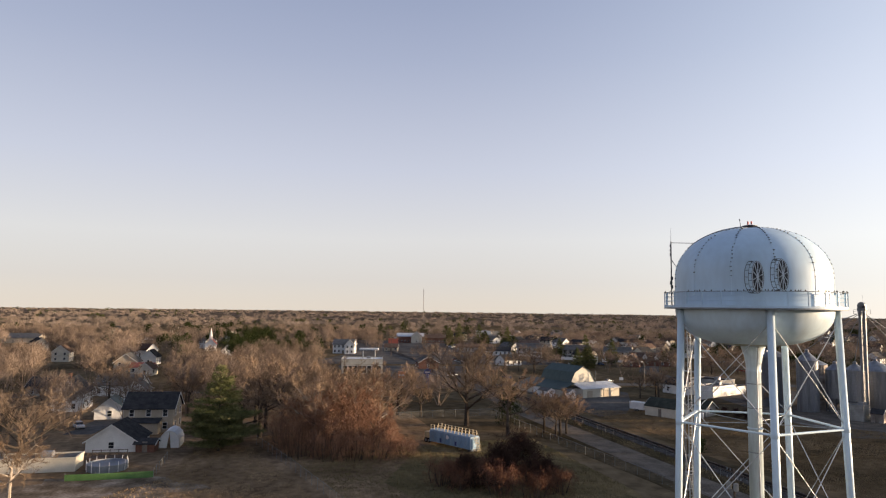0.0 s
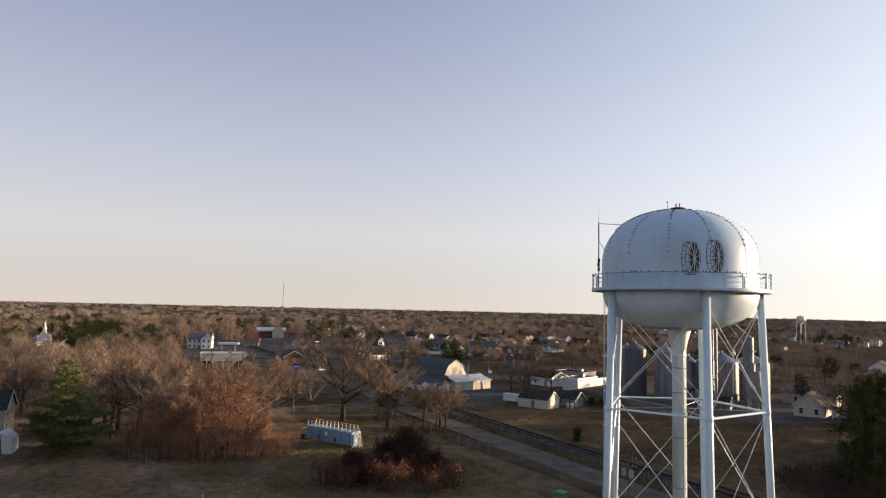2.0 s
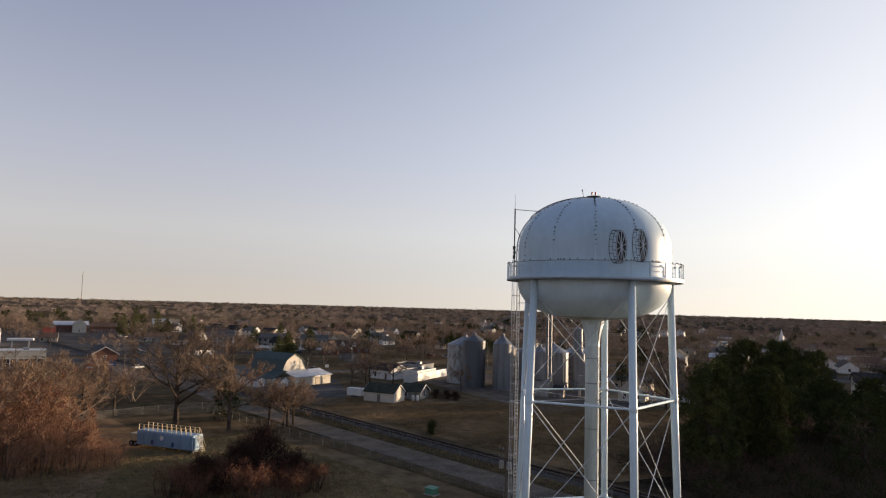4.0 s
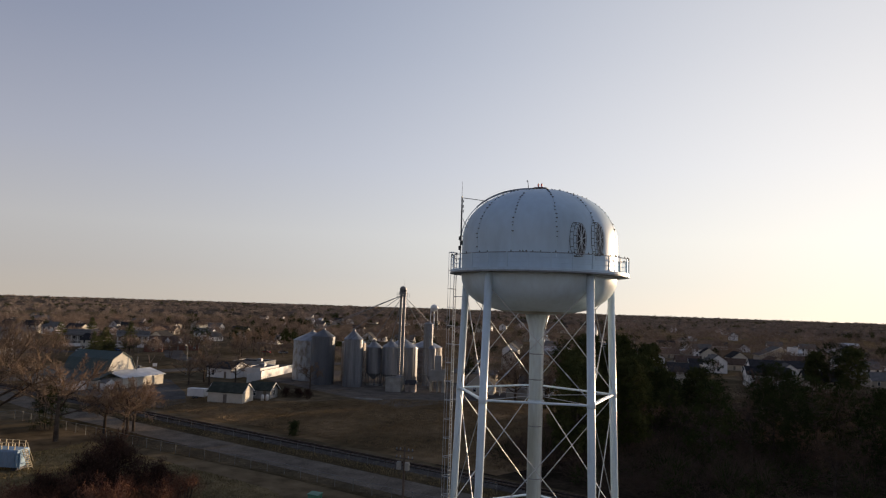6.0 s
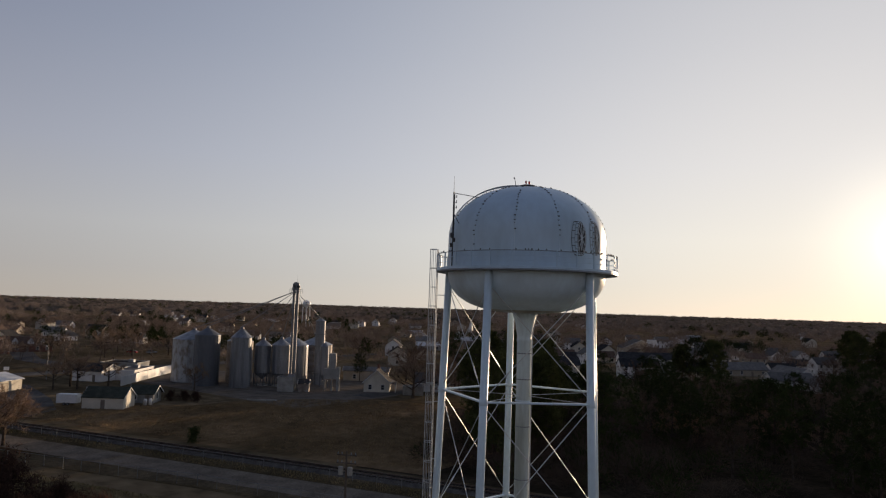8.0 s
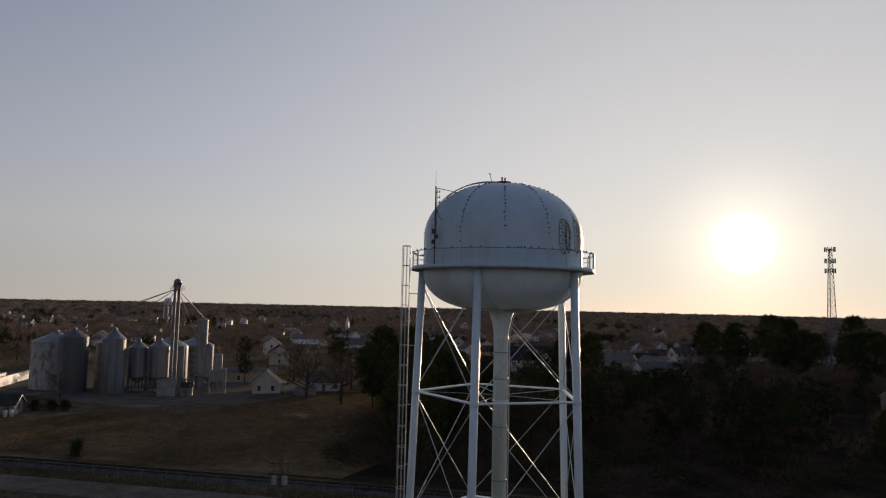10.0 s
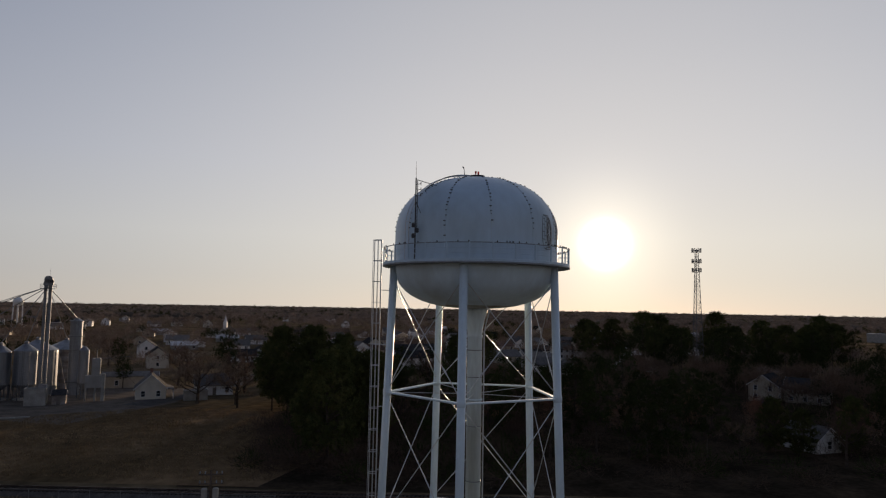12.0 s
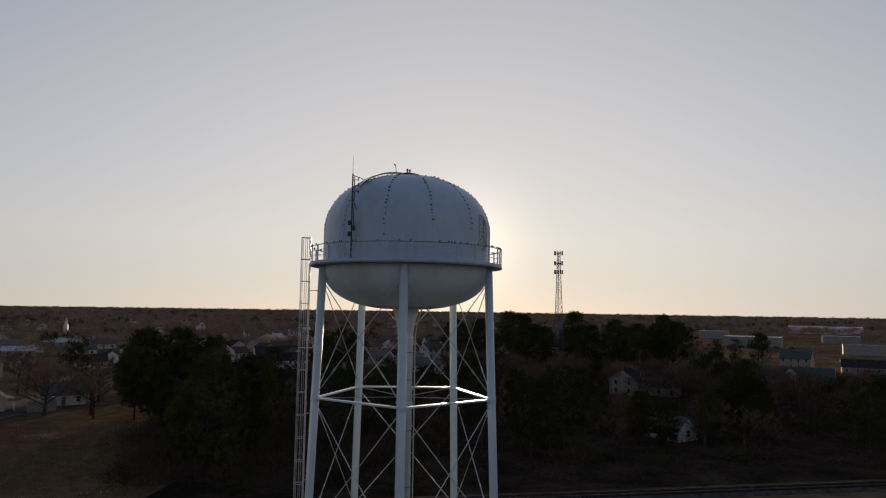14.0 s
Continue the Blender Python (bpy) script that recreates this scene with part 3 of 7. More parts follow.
    tube(bm, (-0.85, -0.3, 35.5), (-0.98, -0.34, 36.55), 0.03, 0.02)
    tube(bm, (-0.98, -0.34, 36.5), (-1.08, -0.3, 36.62), 0.05, 0.04)
    link("cap_pole", bm, "dark_steel", tw)
    # balcony
    bm = bmesh.new()
    lathe(bm, [(6.12, 28.86), (7.02, 28.86), (7.05, 28.9), (7.05, 29.06), (7.02, 29.08), (6.12, 29.08)], n, top=False, bottom=False)
    link("balcony_deck", bm, "tank", tw)
    # Dark ring added to paint the shadow line under the deck edge.
    bm = bmesh.new()
    lathe(bm, [(6.14, 28.80), (7.0, 28.80), (7.07, 28.80), (7.07, 28.90), (7.0, 28.856), (6.14, 28.856)], n, top=False, bottom=False)
    link("deck_shadow_ring", bm, "rail_paint", tw, "dark ring drawn as the shadow line under the balcony")
    for zr, rad in ((30.16, 0.032), (29.8, 0.018), (29.45, 0.018)):
        bm = bmesh.new()
        lathe(bm, [(7.0 - rad, zr), (7.0, zr - rad), (7.0 + rad, zr), (7.0, zr + rad), (7.0 - rad, zr)], 72, top=False, bottom=False)
        link("handrail", bm, "rail_paint" if zr > 30 else "tank", tw)
    bm = bmesh.new()
    box(bm, -0.04, 0.04, -0.04, 0.04, 0, 1.12)
    post = link("rail_post", bm, "tank", tw)
    for i in range(28):
        az = 2 * math.pi * (i + 0.3) / 28
        o = post if i == 0 else hang("rail_post", post.data, None, tw)
        o.matrix_local = pose(7.0 * math.cos(az), 7.0 * math.sin(az), 29.06, 0, 0, math.degrees(az))
    # Plain dark stubs added at random angles along the top rail.
    bm = bmesh.new()
    tube(bm, (0, 0, 0), (0, 0, 0.1), 0.05, 0.03, n=5)
    clip = link("rail_clip", bm, "lug", tw, "small dark stub on the handrail")
    for i in range(95):
        az = rng.uniform(0, 2 * math.pi)
        o = clip if i == 0 else hang("rail_clip", clip.data, None, tw)
        o.matrix_local = pose(7.0 * math.cos(az), 7.0 * math.sin(az), 30.19)
    # legs
    L = [radians(-90 + 72 * k) for k in range(5)]

    def leg_p(k, z):
        r = 6.25 + (27.8 - z) * 0.032
        return Vector((r * math.cos(L[k % 5]), r * math.sin(L[k % 5]), z))
    for k in range(5):
        bm = bmesh.new()
        tube(bm, leg_p(k, 0.3), leg_p(k, 28.87), 0.29, n=18)
        c = math.cos(L[k]), math.sin(L[k])
        lathe(bm, [(0.6, 0.0), (0.6, 0.28), (0.5, 0.36)], 16, (leg_p(k, 0)[0], leg_p(k, 0)[1]))
        leg = link("leg", bm, "leg", tw, smooth=False)
        leg.data.shade_smooth()
        for z in (19.5, 10.0):
            bm = bmesh.new()
            p = leg_p(k, z)
            lathe(bm, [(0.30, z - 0.22), (0.315, z - 0.2), (0.315, z + 0.2), (0.30, z + 0.22)], 18, (p[0], p[1]), False, False)
            link("leg_collar", bm, "leg", leg, smooth=True)
    # struts and rods
    for z in (19.5, 10.0):
        for k in range(5):
            a, b = leg_p(k, z), leg_p(k + 1, z)
            d = (b - a).normalized()
            side = Vector((-d.y, d.x, 0)) * 0.13
            bm = bmesh.new()
            for s in (-1, 1):
                tube(bm, a + d * 0.25 + side * s * 0.7, b - d * 0.25 + side * s * 0.7, 0.075, n=6)
            vs = [bm.verts.new(q) for q in (a + d * .25 - side, a + d * .25 + side, b - d * .25 + side, b - d * .25 - side)]
            for v in vs:
                v.co.z += 0.06
            bm.faces.new(vs)
            us = [bm.verts.new(v.co - Vector((0, 0, 0.03))) for v in vs]
            bm.faces.new(us[::-1])
            link("strut", bm, "leg", tw)
    for z0, z1 in ((19.5, 28.0), (10.0, 19.5), (0.6, 10.0)):
        for k in range(5):
            for i, j in ((k, k + 1), (k + 1, k)):
                bm = bmesh.new()
                a, b = leg_p(i, z0 + 0.2), leg_p(j, z1 - 0.2)
                d = (b - a).normalized()
                tube(bm, a + d * 0.25, b - d * 0.25, 0.034, n=6)
                m = a.lerp(b, 0.22)
                tube(bm, m - d * 0.25, m + d * 0.25, 0.06, n=6)
                link("tie_rod", bm, "rod", tw)
    for z in (19.5, 10.0):
        for k in range(5):
            bm = bmesh.new()
            p = leg_p(k, z)
            tube(bm, (0.5 * math.cos(L[k]), 0.5 * math.sin(L[k]), z - 0.1), p, 0.025, n=5)
            link("spider_rod", bm, "rod", tw)
    # riser
    bm = bmesh.new()
    lathe(bm, [(0.56, 0.2), (0.56, 23.55), (0.60, 23.6), (0.60, 23.75), (0.56, 23.8), (0.58, 24.1), (0.72, 24.9), (0.98, 25.75)], 32)
    link("riser", bm, "riser", tw, "streaked vertical riser pipe", True)
    bm = bmesh.new()
    lathe(bm, [(1.1, 0.0), (1.1, 0.3), (0.9, 0.4)], 32)
    link("riser_base", bm, "concrete", tw)
    for z in (18.9, 10.2):
        bm = bmesh.new()
        lathe(bm, [(0.565, z), (0.62, z + .02), (0.62, z + .13), (0.565, z + .15)], 32, top=False, bottom=False)
        link("riser_band", bm, "leg", tw, smooth=True)
    bm = bmesh.new()
    polytube(bm, [(0.72, -0.12, 0.2), (0.72, -0.12, 23.9), (0.84, -0.15, 24.6), (1.15, -0.2, 25.75)], 0.05, 6)
    link("overflow_pipe", bm, "rod", tw)
    for z in (6.0, 13.0, 17.0, 20.6, 22.6):
        bm = bmesh.new()
        lathe(bm, [(0.562, z), (0.585, z + .01), (0.585, z + .07), (0.562, z + .08)], 24, top=False, bottom=False)
        link("pipe_strap", bm, "rail_paint", tw, smooth=True)
    # caged ladder beside one leg
    az = radians(-160.5)
    u, w = Vector((math.cos(az), math.sin(az), 0)), Vector((-math.sin(az), math.cos(az), 0))

    def lad(z, out, off):
        return u * (7.2 + out) + w * off + Vector((0, 0, z))
    lb = new("ladder")
    lb.parent = tw
    lb["label"] = "long steel ladder in a safety cage"
    for off in (-0.22, 0.22):
        bm = bmesh.new()
        tube(bm, lad(0.2, 0, off), lad(30.7, 0, off), 0.035, n=5)
        link("ladder_rail", bm, "rod", lb)
    bm = bmesh.new()
    tube(bm, lad(0.6, 0, -0.22), lad(0.6, 0, 0.22), 0.016, n=4)
    rung = link("rung", bm, "rod", lb)
    for i in range(1, 97):
        hang("rung", rung.data, None, lb).location = (0, 0, 0.31 * i)
    cage = [(0.0, -0.28), (0.26, -0.36), (0.52, -0.24), (0.62, 0.0), (0.52, 0.24), (0.26, 0.36), (0.0, 0.28)]
    for out, off in cage[1:-1]:
        bm = bmesh.new()
        tube(bm, lad(3.0, out, off), lad(30.7, out, off), 0.018, n=4)
        link("cage_bar", bm, "rod", lb)
    z = 3.0
    while z < 30.75:
        bm = bmesh.new()
        polytube(bm, [Vector(lad(z, *a)) for a in cage], 0.024, 4)
        link("cage_hoop", bm, "rod", lb)
        z += 1.54
    for z in (5, 9.5, 14, 18.5, 23, 27):
        bm = bmesh.new()
        tube(bm, lad(z, 0, 0.1), leg_p(4, z), 0.03, n=5)
        link("ladder_bracket", bm, "rod", lb)
    # mast on the balcony, with antennas, and its stay to the dome
    az = radians(-123.5)
    u, w = Vector((math.cos(az), math.sin(az), 0)), Vector((-math.sin(az), math.cos(az), 0))
    base = u * 6.5
    mast = new("antenna_mast")
    mast.parent = tw
    mast["label"] = "dark antenna mast fixed to the balcony"
    bm = bmesh.new()
    tube(bm, base + Vector((0, 0, 29.06)), base + Vector((0, 0, 34.8)), 0.05, n=8)
    tube(bm, base + w * 0.16 + Vector((0, 0, 31)), base + w * 0.16 + Vector((0, 0, 34.6)), 0.03, n=6)
    tube(bm, base + Vector((0, 0, 34.75)), base + Vector((0, 0, 36.0)), 0.018, 0.008, n=5)
    link("pole", bm, "dark_steel", mast)
    bm = bmesh.new()
    tube(bm, base + Vector((0, 0, 34.7)), dome_point(az - 0.02, 0.52), 0.028, n=5)
    link("stay", bm, "dark_steel", mast)
    bm = bmesh.new()
    tube(bm, base + Vector((0, 0, 33.2)), tank_point(az, 32.4), 0.025, n=5)
    link("stay", bm, "dark_steel", mast)
    bm = bmesh.new()
    for z in (33.55, 33.95, 34.35):
        tube(bm, base + Vector((0, 0, z)), base + w * 0.5 + Vector((0, 0, z)), 0.025, n=5)
        tube(bm, base + w * 0.5 + Vector((0, 0, z - 0.1)), base + w * 0.5 + Vector((0, 0, z + 0.12)), 0.03, n=5)
    link("dipole_array", bm, "dark_steel", mast)
    for z, s in ((31.1, 1), (30.75, -1), (31.5, -1)):
        bm = bmesh.new()
        c = base + w * 0.2 * s + Vector((0, 0, z))
        box(bm, c.x - 0.1, c.x + 0.1, c.y - 0.09, c.y + 0.09, z - 0.16, z + 0.16, 0.03)
        tube(bm, base + Vector((0, 0, z)), c, 0.03, n=5)
        link("equipment_box", bm, "dark_steel", mast)
    # roof ladder: two curved rails with rungs, and a lifted hand rail
    az = radians(-134)
    rl = new("roof_ladder")
    rl.parent = tw
    rl["label"] = "curved ladder over the dome"
    for da, out in ((-0.035, 0.16), (0.035, 0.16)):
        bm = bmesh.new()
        pts = [tank_point(az + da, 29.1, out), tank_point(az + da, 30.4, out)] + [dome_point(az + da / max(math.cos(s / 16 * 1.5), 0.15), s / 16, out) for s in range(0, 16)]
        polytube(bm, pts, 0.03)
        link("ladder_rail", bm, "rod", rl)
    bm = bmesh.new()
    pts = [dome_point(az + 0.1, s / 20, 0.2) for s in range(8, 20)]
    polytube(bm, pts, 0.03)
    for p, s in list(zip(pts, range(8, 20)))[::2]:
        tube(bm, dome_point(az + 0.1, s / 20, 0), p, 0.02, n=4)
    link("roof_handrail", bm, "dark_steel", rl)
    for i in range(30):
        bm = bmesh.new()
        s = i / 31
        da = 0.035 / max(math.cos(s * 1.5), 0.15)
        tube(bm, dome_point(az - da, s, 0.16), dome_point(az + da, s, 0.16), 0.014, n=4)
        link("rung", bm, "rod", rl)
    logo(tw, radians(-27.6), 31.25, "emblem")
    logo(tw, radians(-10.8), 31.42, "emblem")


water_tower()


# ---- buildings ----
WIN = {}


def window(parent, x, y, z, turn, w=0.9, h=1.4, split=True, simple=False):
    """A window with a white frame and its pane, centred at x, y, z on a wall whose outside is towards turn."""
    key = (w, h, split)
    if key not in WIN:
        bm = bmesh.new()
        f = 0.09
        for a in ((-w / 2 - f, w / 2 + f, h / 2, h / 2 + f), (-w / 2 - f, w / 2 + f, -h / 2 - f, -h / 2), (-w / 2 - f, -w / 2, -h / 2, h / 2), (w / 2, w / 2 + f, -h / 2, h / 2)):
            box(bm, a[0], a[1], -0.02, 0.07, a[2], a[3])
        if split:
            box(bm, -w / 2, w / 2, 0.0, 0.05, -0.03, 0.03)
        me = bpy.data.meshes.new("window_frame")
        bm.to_mesh(me)
        bm.free()
        me.materials.append(M["trim"])
        bm = bmesh.new()
        box(bm, -w / 2, w / 2, -0.02, 0.03, -h / 2, h / 2)
        pm = bpy.data.meshes.new("pane")
        bm.to_mesh(pm)
        bm.free()
        pm.materials.append(M["glass"])
        WIN[key] = (me, pm)
    if simple:
        key = (w, h, "simple")
        if key not in WIN:
            bm = bmesh.new()
            box(bm, -w / 2 - .08, w / 2 + .08, -0.02, 0.04, -h / 2 - .08, h / 2 + .08)
            bm.faces.ensure_lookup_table()
            k = len(bm.faces)
            box(bm, -w / 2, w / 2, -0.02, 0.05, -h / 2, h / 2)
            bm.faces.ensure_lookup_table()
            for f in bm.faces[k:]:
                f.material_index = 1
            me = bpy.data.meshes.new("window")
            bm.to_mesh(me)
            bm.free()
            me.materials.append(M["trim"])
            me.materials.append(M["glass"])
            WIN[key] = me
        o = hang("window", WIN[key], None, parent)
        o.matrix_local = pose(x, y, z, 0, 0, turn - 90)
        return o
    o = hang("window", WIN[key][0], None, parent)
    o.matrix_local = pose(x, y, z, 0, 0, turn - 90)
    hang("pane", WIN[key][1], None, o)
    return o


def gable_house(cx, cy, rot, L, W, eave, ridge, wall, roof, label, category="house", group="", name="house", storeys=1, wins=3, end_wins=1, chimney=False, door=True, hood=0.45, detail=True, simple=False):
    """Walls with two gable ends, a roof of two slabs, windows on all sides; the ridge runs along the local x axis."""
    h = thing(name, pose(cx, cy, 0, 0, 0, rot), label, category, group)
    bm = bmesh.new()
    prism(bm, [(-W / 2, 0), (W / 2, 0), (W / 2, eave), (0, ridge - 0.12), (-W / 2, eave)], -L / 2, L / 2)
    bmesh.ops.rotate(bm, verts=bm.verts, cent=(0, 0, 0), matrix=Matrix.Rotation(math.pi / 2, 3, "Z"))
    link("wall", bm, wall, h)
    slope = (ridge - eave) / (W / 2)
    for s in (-1, 1):
        bm = bmesh.new()
        y1 = s * (W / 2 + hood)
        z1 = eave - hood * slope
        c = [(-L / 2 - hood, 0, ridge), (L / 2 + hood, 0, ridge), (L / 2 + hood, y1, z1), (-L / 2 - hood, y1, z1)]
        slab(bm, c if s < 0 else c[::-1], 0.16)
        link("roof", bm, roof, h)
    if detail:
        for e in (-1, 1):       # barge boards at the gable ends
            bm = bmesh.new()
            for s in (-1, 1):
                y1, z1 = s * (W / 2 + hood), eave - hood * slope
                xa, xb = e * (L / 2 + hood - 0.02), e * (L / 2 + hood + 0.05)
                slab(bm, [(min(xa, xb), 0, ridge - 0.02), (max(xa, xb), 0, ridge - 0.02), (max(xa, xb), y1, z1 - 0.02), (min(xa, xb), y1, z1 - 0.02)][::(1 if s < 0 else -1)], 0.24)
            link("barge_board", bm, "trim", h)
    ch = eave / storeys
    for st in range(storeys):
        z = ch * st + min(1.5, ch * 0.58)
        for i in range(wins):
            x = (i + 0.5) / wins * L - L / 2
            for s in (-1, 1):
                if door and st == 0 and s == -1 and i == wins // 2:
                    continue
                window(h, x, s * W / 2, z, 90 * s, 0.95, min(1.4, ch * 0.5), simple=simple)
        for i in range(end_wins):
            y = (i + 0.5) / end_wins * W - W / 2
            for s in (-1, 1):
                window(h, s * L / 2, y, z, 0 if s > 0 else 180, 0.95, min(1.4, ch * 0.5), simple=simple)
    if door:
        bm = bmesh.new()
        x = ((wins // 2) + 0.5) / max(wins, 1) * L - L / 2
        box(bm, x - 0.48, x + 0.48, -W / 2 - 0.06, -W / 2 + 0.02, 0.05, 2.1, 0.015)
        link("door", bm, "door", h)
    if chimney:
        bm = bmesh.new()
        box(bm, L * 0.2, L * 0.2 + 0.7, -0.35, 0.35, eave, ridge + 0.9)
        box(bm, L * 0.2 - 0.06, L * 0.2 + 0.76, -0.41, 0.41, ridge + 0.9, ridge + 1.05)
        link("chimney", bm, "brick", h)
    return h


def flat_building(cx, cy, rot, L, W, hgt, wall, label, category="building", name="building", openings=0, roof="roof_pale", group="", win=(1.6, 1.8), zwin=1.5):
    b = thing(name, pose(cx, cy, 0, 0, 0, rot), label, category, group)
    bm = bmesh.new()
    box(bm, -L / 2, L / 2, -W / 2, W / 2, 0, hgt - 0.35)
    link("wall", bm, wall, b)
    bm = bmesh.new()
    for a in ((-L / 2 - .1, L / 2 + .1, -W / 2 - .1, -W / 2 + .2), (-L / 2 - .1, L / 2 + .1, W / 2 - .2, W / 2 + .1), (-L / 2 - .1, -L / 2 + .2, -W / 2 + .2, W / 2 - .2), (L / 2 - .2, L / 2 + .1, -W / 2 + .2, W / 2 - .2)):
        box(bm, a[0], a[1], a[2], a[3], hgt - 0.35, hgt)
    link("parapet", bm, wall, b)
    bm = bmesh.new()
    box(bm, -L / 2 + .2, L / 2 - .2, -W / 2 + .2, W / 2 - .2, hgt - 0.35, hgt - 0.25)
    link("roof", bm, roof, b)
    for i in range(openings):
        window(b, (i + 0.5) / openings * L * 0.92 - L * 0.46, -W / 2, zwin, -90, *win)
    bm = bmesh.new()
    box(bm, L * 0.1, L * 0.1 + 1.8, -0.8, 0.8, hgt - 0.25, hgt + 0.7, 0.08)
    link("roof_unit", bm, "galv", b)
    return b


def houses_near():
    gable_house(-89.8, -83, 3, 9, 9.4, 2.3, 5.4, "white", "roof_dark", "white garage with a dark shingle roof", "garage", name="garage", wins=2, end_wins=1, door=False)
    h = gable_house(-110.5, -83, 93, 10.8, 8, 5.6, 8.6, "tan", "roof_dark", "two-storey tan house with a charcoal roof", storeys=2, wins=3, end_wins=2, chimney=False)
    bm = bmesh.new()
    slab(bm, [(-3.5, -4, 3.3), (-3.5, -7, 2.6), (3.0, -7, 2.6), (3.0, -4, 3.3)], 0.15)
    link("porch_roof", bm, "roof_dark", h)
    bm = bmesh.new()
    box(bm, -3.3, 2.8, -6.7, -4, 0, 2.6)
    link("porch_wall", bm, "tan", h)
    gable_house(-86.3, -76.3, 90, 3.4, 3.0, 1.9, 2.6, "brick", "roof_dark", "small brick-red shed beside the garage", "shed", name="shed", wins=0, end_wins=0)
    # arched white canvas shelter
    s = thing("canvas_shelter", pose(-91.8, -73.2, 0, 0, 0, 6), "white arched canvas shelter with an open end", "shelter")
    prof = [(1.9, 0), (1.9, 1.6), (1.55, 2.5), (0.9, 3.2), (0, 3.55), (-0.9, 3.2), (-1.55, 2.5), (-1.9, 1.6), (-1.9, 0)]
    bm = bmesh.new()
    o = [[bm.verts.new((x, y, z)) for y, z in prof] for x in (-3, 3)]
    i_ = [[bm.verts.new((x, y * 0.96, z * 0.98)) for y, z in prof] for x in (-3, 3)]
    for k in range(len(prof) - 1):
        bm.faces.new((o[0][k], o[0][k + 1], o[1][k + 1], o[1][k]))
        bm.faces.new((i_[0][k + 1], i_[0][k], i_[1][k], i_[1][k + 1]))
        for e in (0, 1):
            bm.faces.new((o[e][k], i_[e][k], i_[e][k + 1], o[e][k + 1]))
    link("canvas", bm, "white", s)
    bm = bmesh.new()
    vs = [bm.verts.new((2.7, y * 0.94, z * 0.97)) for y, z in prof[:5]]
    vs.append(bm.verts.new((2.7, 0.25, 0)))
    bm.faces.new(vs)
    vs = [bm.verts.new((2.7, y * 0.94, z * 0.97)) for y, z in prof[4:]]
    vs.append(bm.verts.new((2.7, -0.5, 0)))
    bm.faces.new(vs)
    link("end_flap", bm, "white", s)
    gable_house(-142.5, -114.8, 8, 11, 8, 5.2, 8.9, "white", "roof_dark", "white two-storey house with a brick chimney", storeys=2, wins=3, end_wins=2, chimney=True)
    gable_house(-128.5, -98.8, 12, 8, 7, 2.6, 5.4, "white", "roof_green", "low white house with a dark green roof", wins=2, end_wins=1)
    gable_house(-174, -113, 84, 14, 8, 3.6, 6.6, "white", "roof_grey", "white house with a grey roof", wins=4, end_wins=2)
    gable_house(-160, -103.5, 8, 8, 7, 3.6, 6.4, "white", "roof_grey", "white house with a front gable", wins=2, end_wins=2)
    gable_house(-174, -134, 88, 12, 9, 2.8, 5.6, "grey", "roof_dark", "low house with a dark roof", wins=3)
    gable_house(-250, -138, 8, 11, 9, 4.8, 8.2, "tan", "roof_grey", "tan house with a steep front gable", storeys=2, wins=3, end_wins=2)
    gable_house(-245, -130, 90, 9, 6, 3.0, 4.6, "cream", "roof_red", "cream wing with a red roof", "house wing", wins=3)
    gable_house(-238, -126, 0, 7, 6, 3.0, 5.4, "cream", "roof_brown", "small cream house with a brown roof", wins=2)
    gable_house(-307, -190, 10, 9, 8, 5, 8.2, "cream", "roof_brown", "cream house among bare trees", storeys=2, wins=2, end_wins=2)
    gable_house(-478, -297, 90, 34, 14, 4, 7, "tan", "roof_grey", "long building with a pale grey roof", "building", wins=5, end_wins=1)
    gable_house(-329, -113.5, 10, 7, 6.5, 4.8, 7.8, "white", "roof_grey", "white two-storey house with a steep roof", storeys=2, wins=2, end_wins=2)
    gable_house(-330, -101.5, 0, 7.5, 6.5, 3.4, 6.2, "white", "roof_dark", "white house with a front gable", wins=2, end_wins=2)
    gable_house(-292, -142, 0, 8, 7, 4, 7.2, "white", "roof_dark", "white house between bare trees", wins=2)
    gable_house(-345, -162, 60, 10, 8, 4, 7.2, "white", "roof_brown", "white house between bare trees", wins=3)
    # church
    c = gable_house(-402, -140, 12, 13, 7, 4.4, 8.2, "white", "roof_red", "white church with a red roof and a pointed steeple", "church", name="church", wins=4, end_wins=0)
    bm = bmesh.new()
    box(bm, 3.6, 5.4, -0.9, 0.9, 4, 9.3)
    lathe(bm, [(1.0, 9.3), (0.0, 14.6)], 8, (4.5, 0))
    link("steeple", bm, "white", c)
    # tan shed with a flat roof, and the fenced pool
    flat_building(-71, -90.5, 98, 15, 5, 2.4, "cream", "long low cream shed with a flat roof", "shed", "shed", 0, "roof_grey")
    p = thing("pool", pose(-71, -78, 0), "round above-ground pool with a sagging dark cover", "pool")
    bm = bmesh.new()
    lathe(bm, [(3.2, 0), (3.25, 1.15), (3.35, 1.2), (3.15, 1.22), (3.1, 1.05)], 40, top=False)
    link("pool_wall", bm, "pool_wall", p)
    bm = bmesh.new()
    lathe(bm, [(3.1, 1.08), (2.2, 0.98), (1.0, 0.93), (0, 0.92)], 40, bottom=False)
    link("pool_cover", bm, "water", p)
    for i in range(14):
        a = 2 * math.pi * i / 14
        bm = bmesh.new()
        tube(bm, (3.33 * math.cos(a), 3.33 * math.sin(a), 0), (3.33 * math.cos(a), 3.33 * math.sin(a), 1.8), 0.05, n=5)
        link("pool_post", bm, "trim", p)
    d = thing("deck", pose(-76.5, -80, 0, 0, 0, 8), "brown wooden deck with a railing beside the pool", "deck")
    bm = bmesh.new()
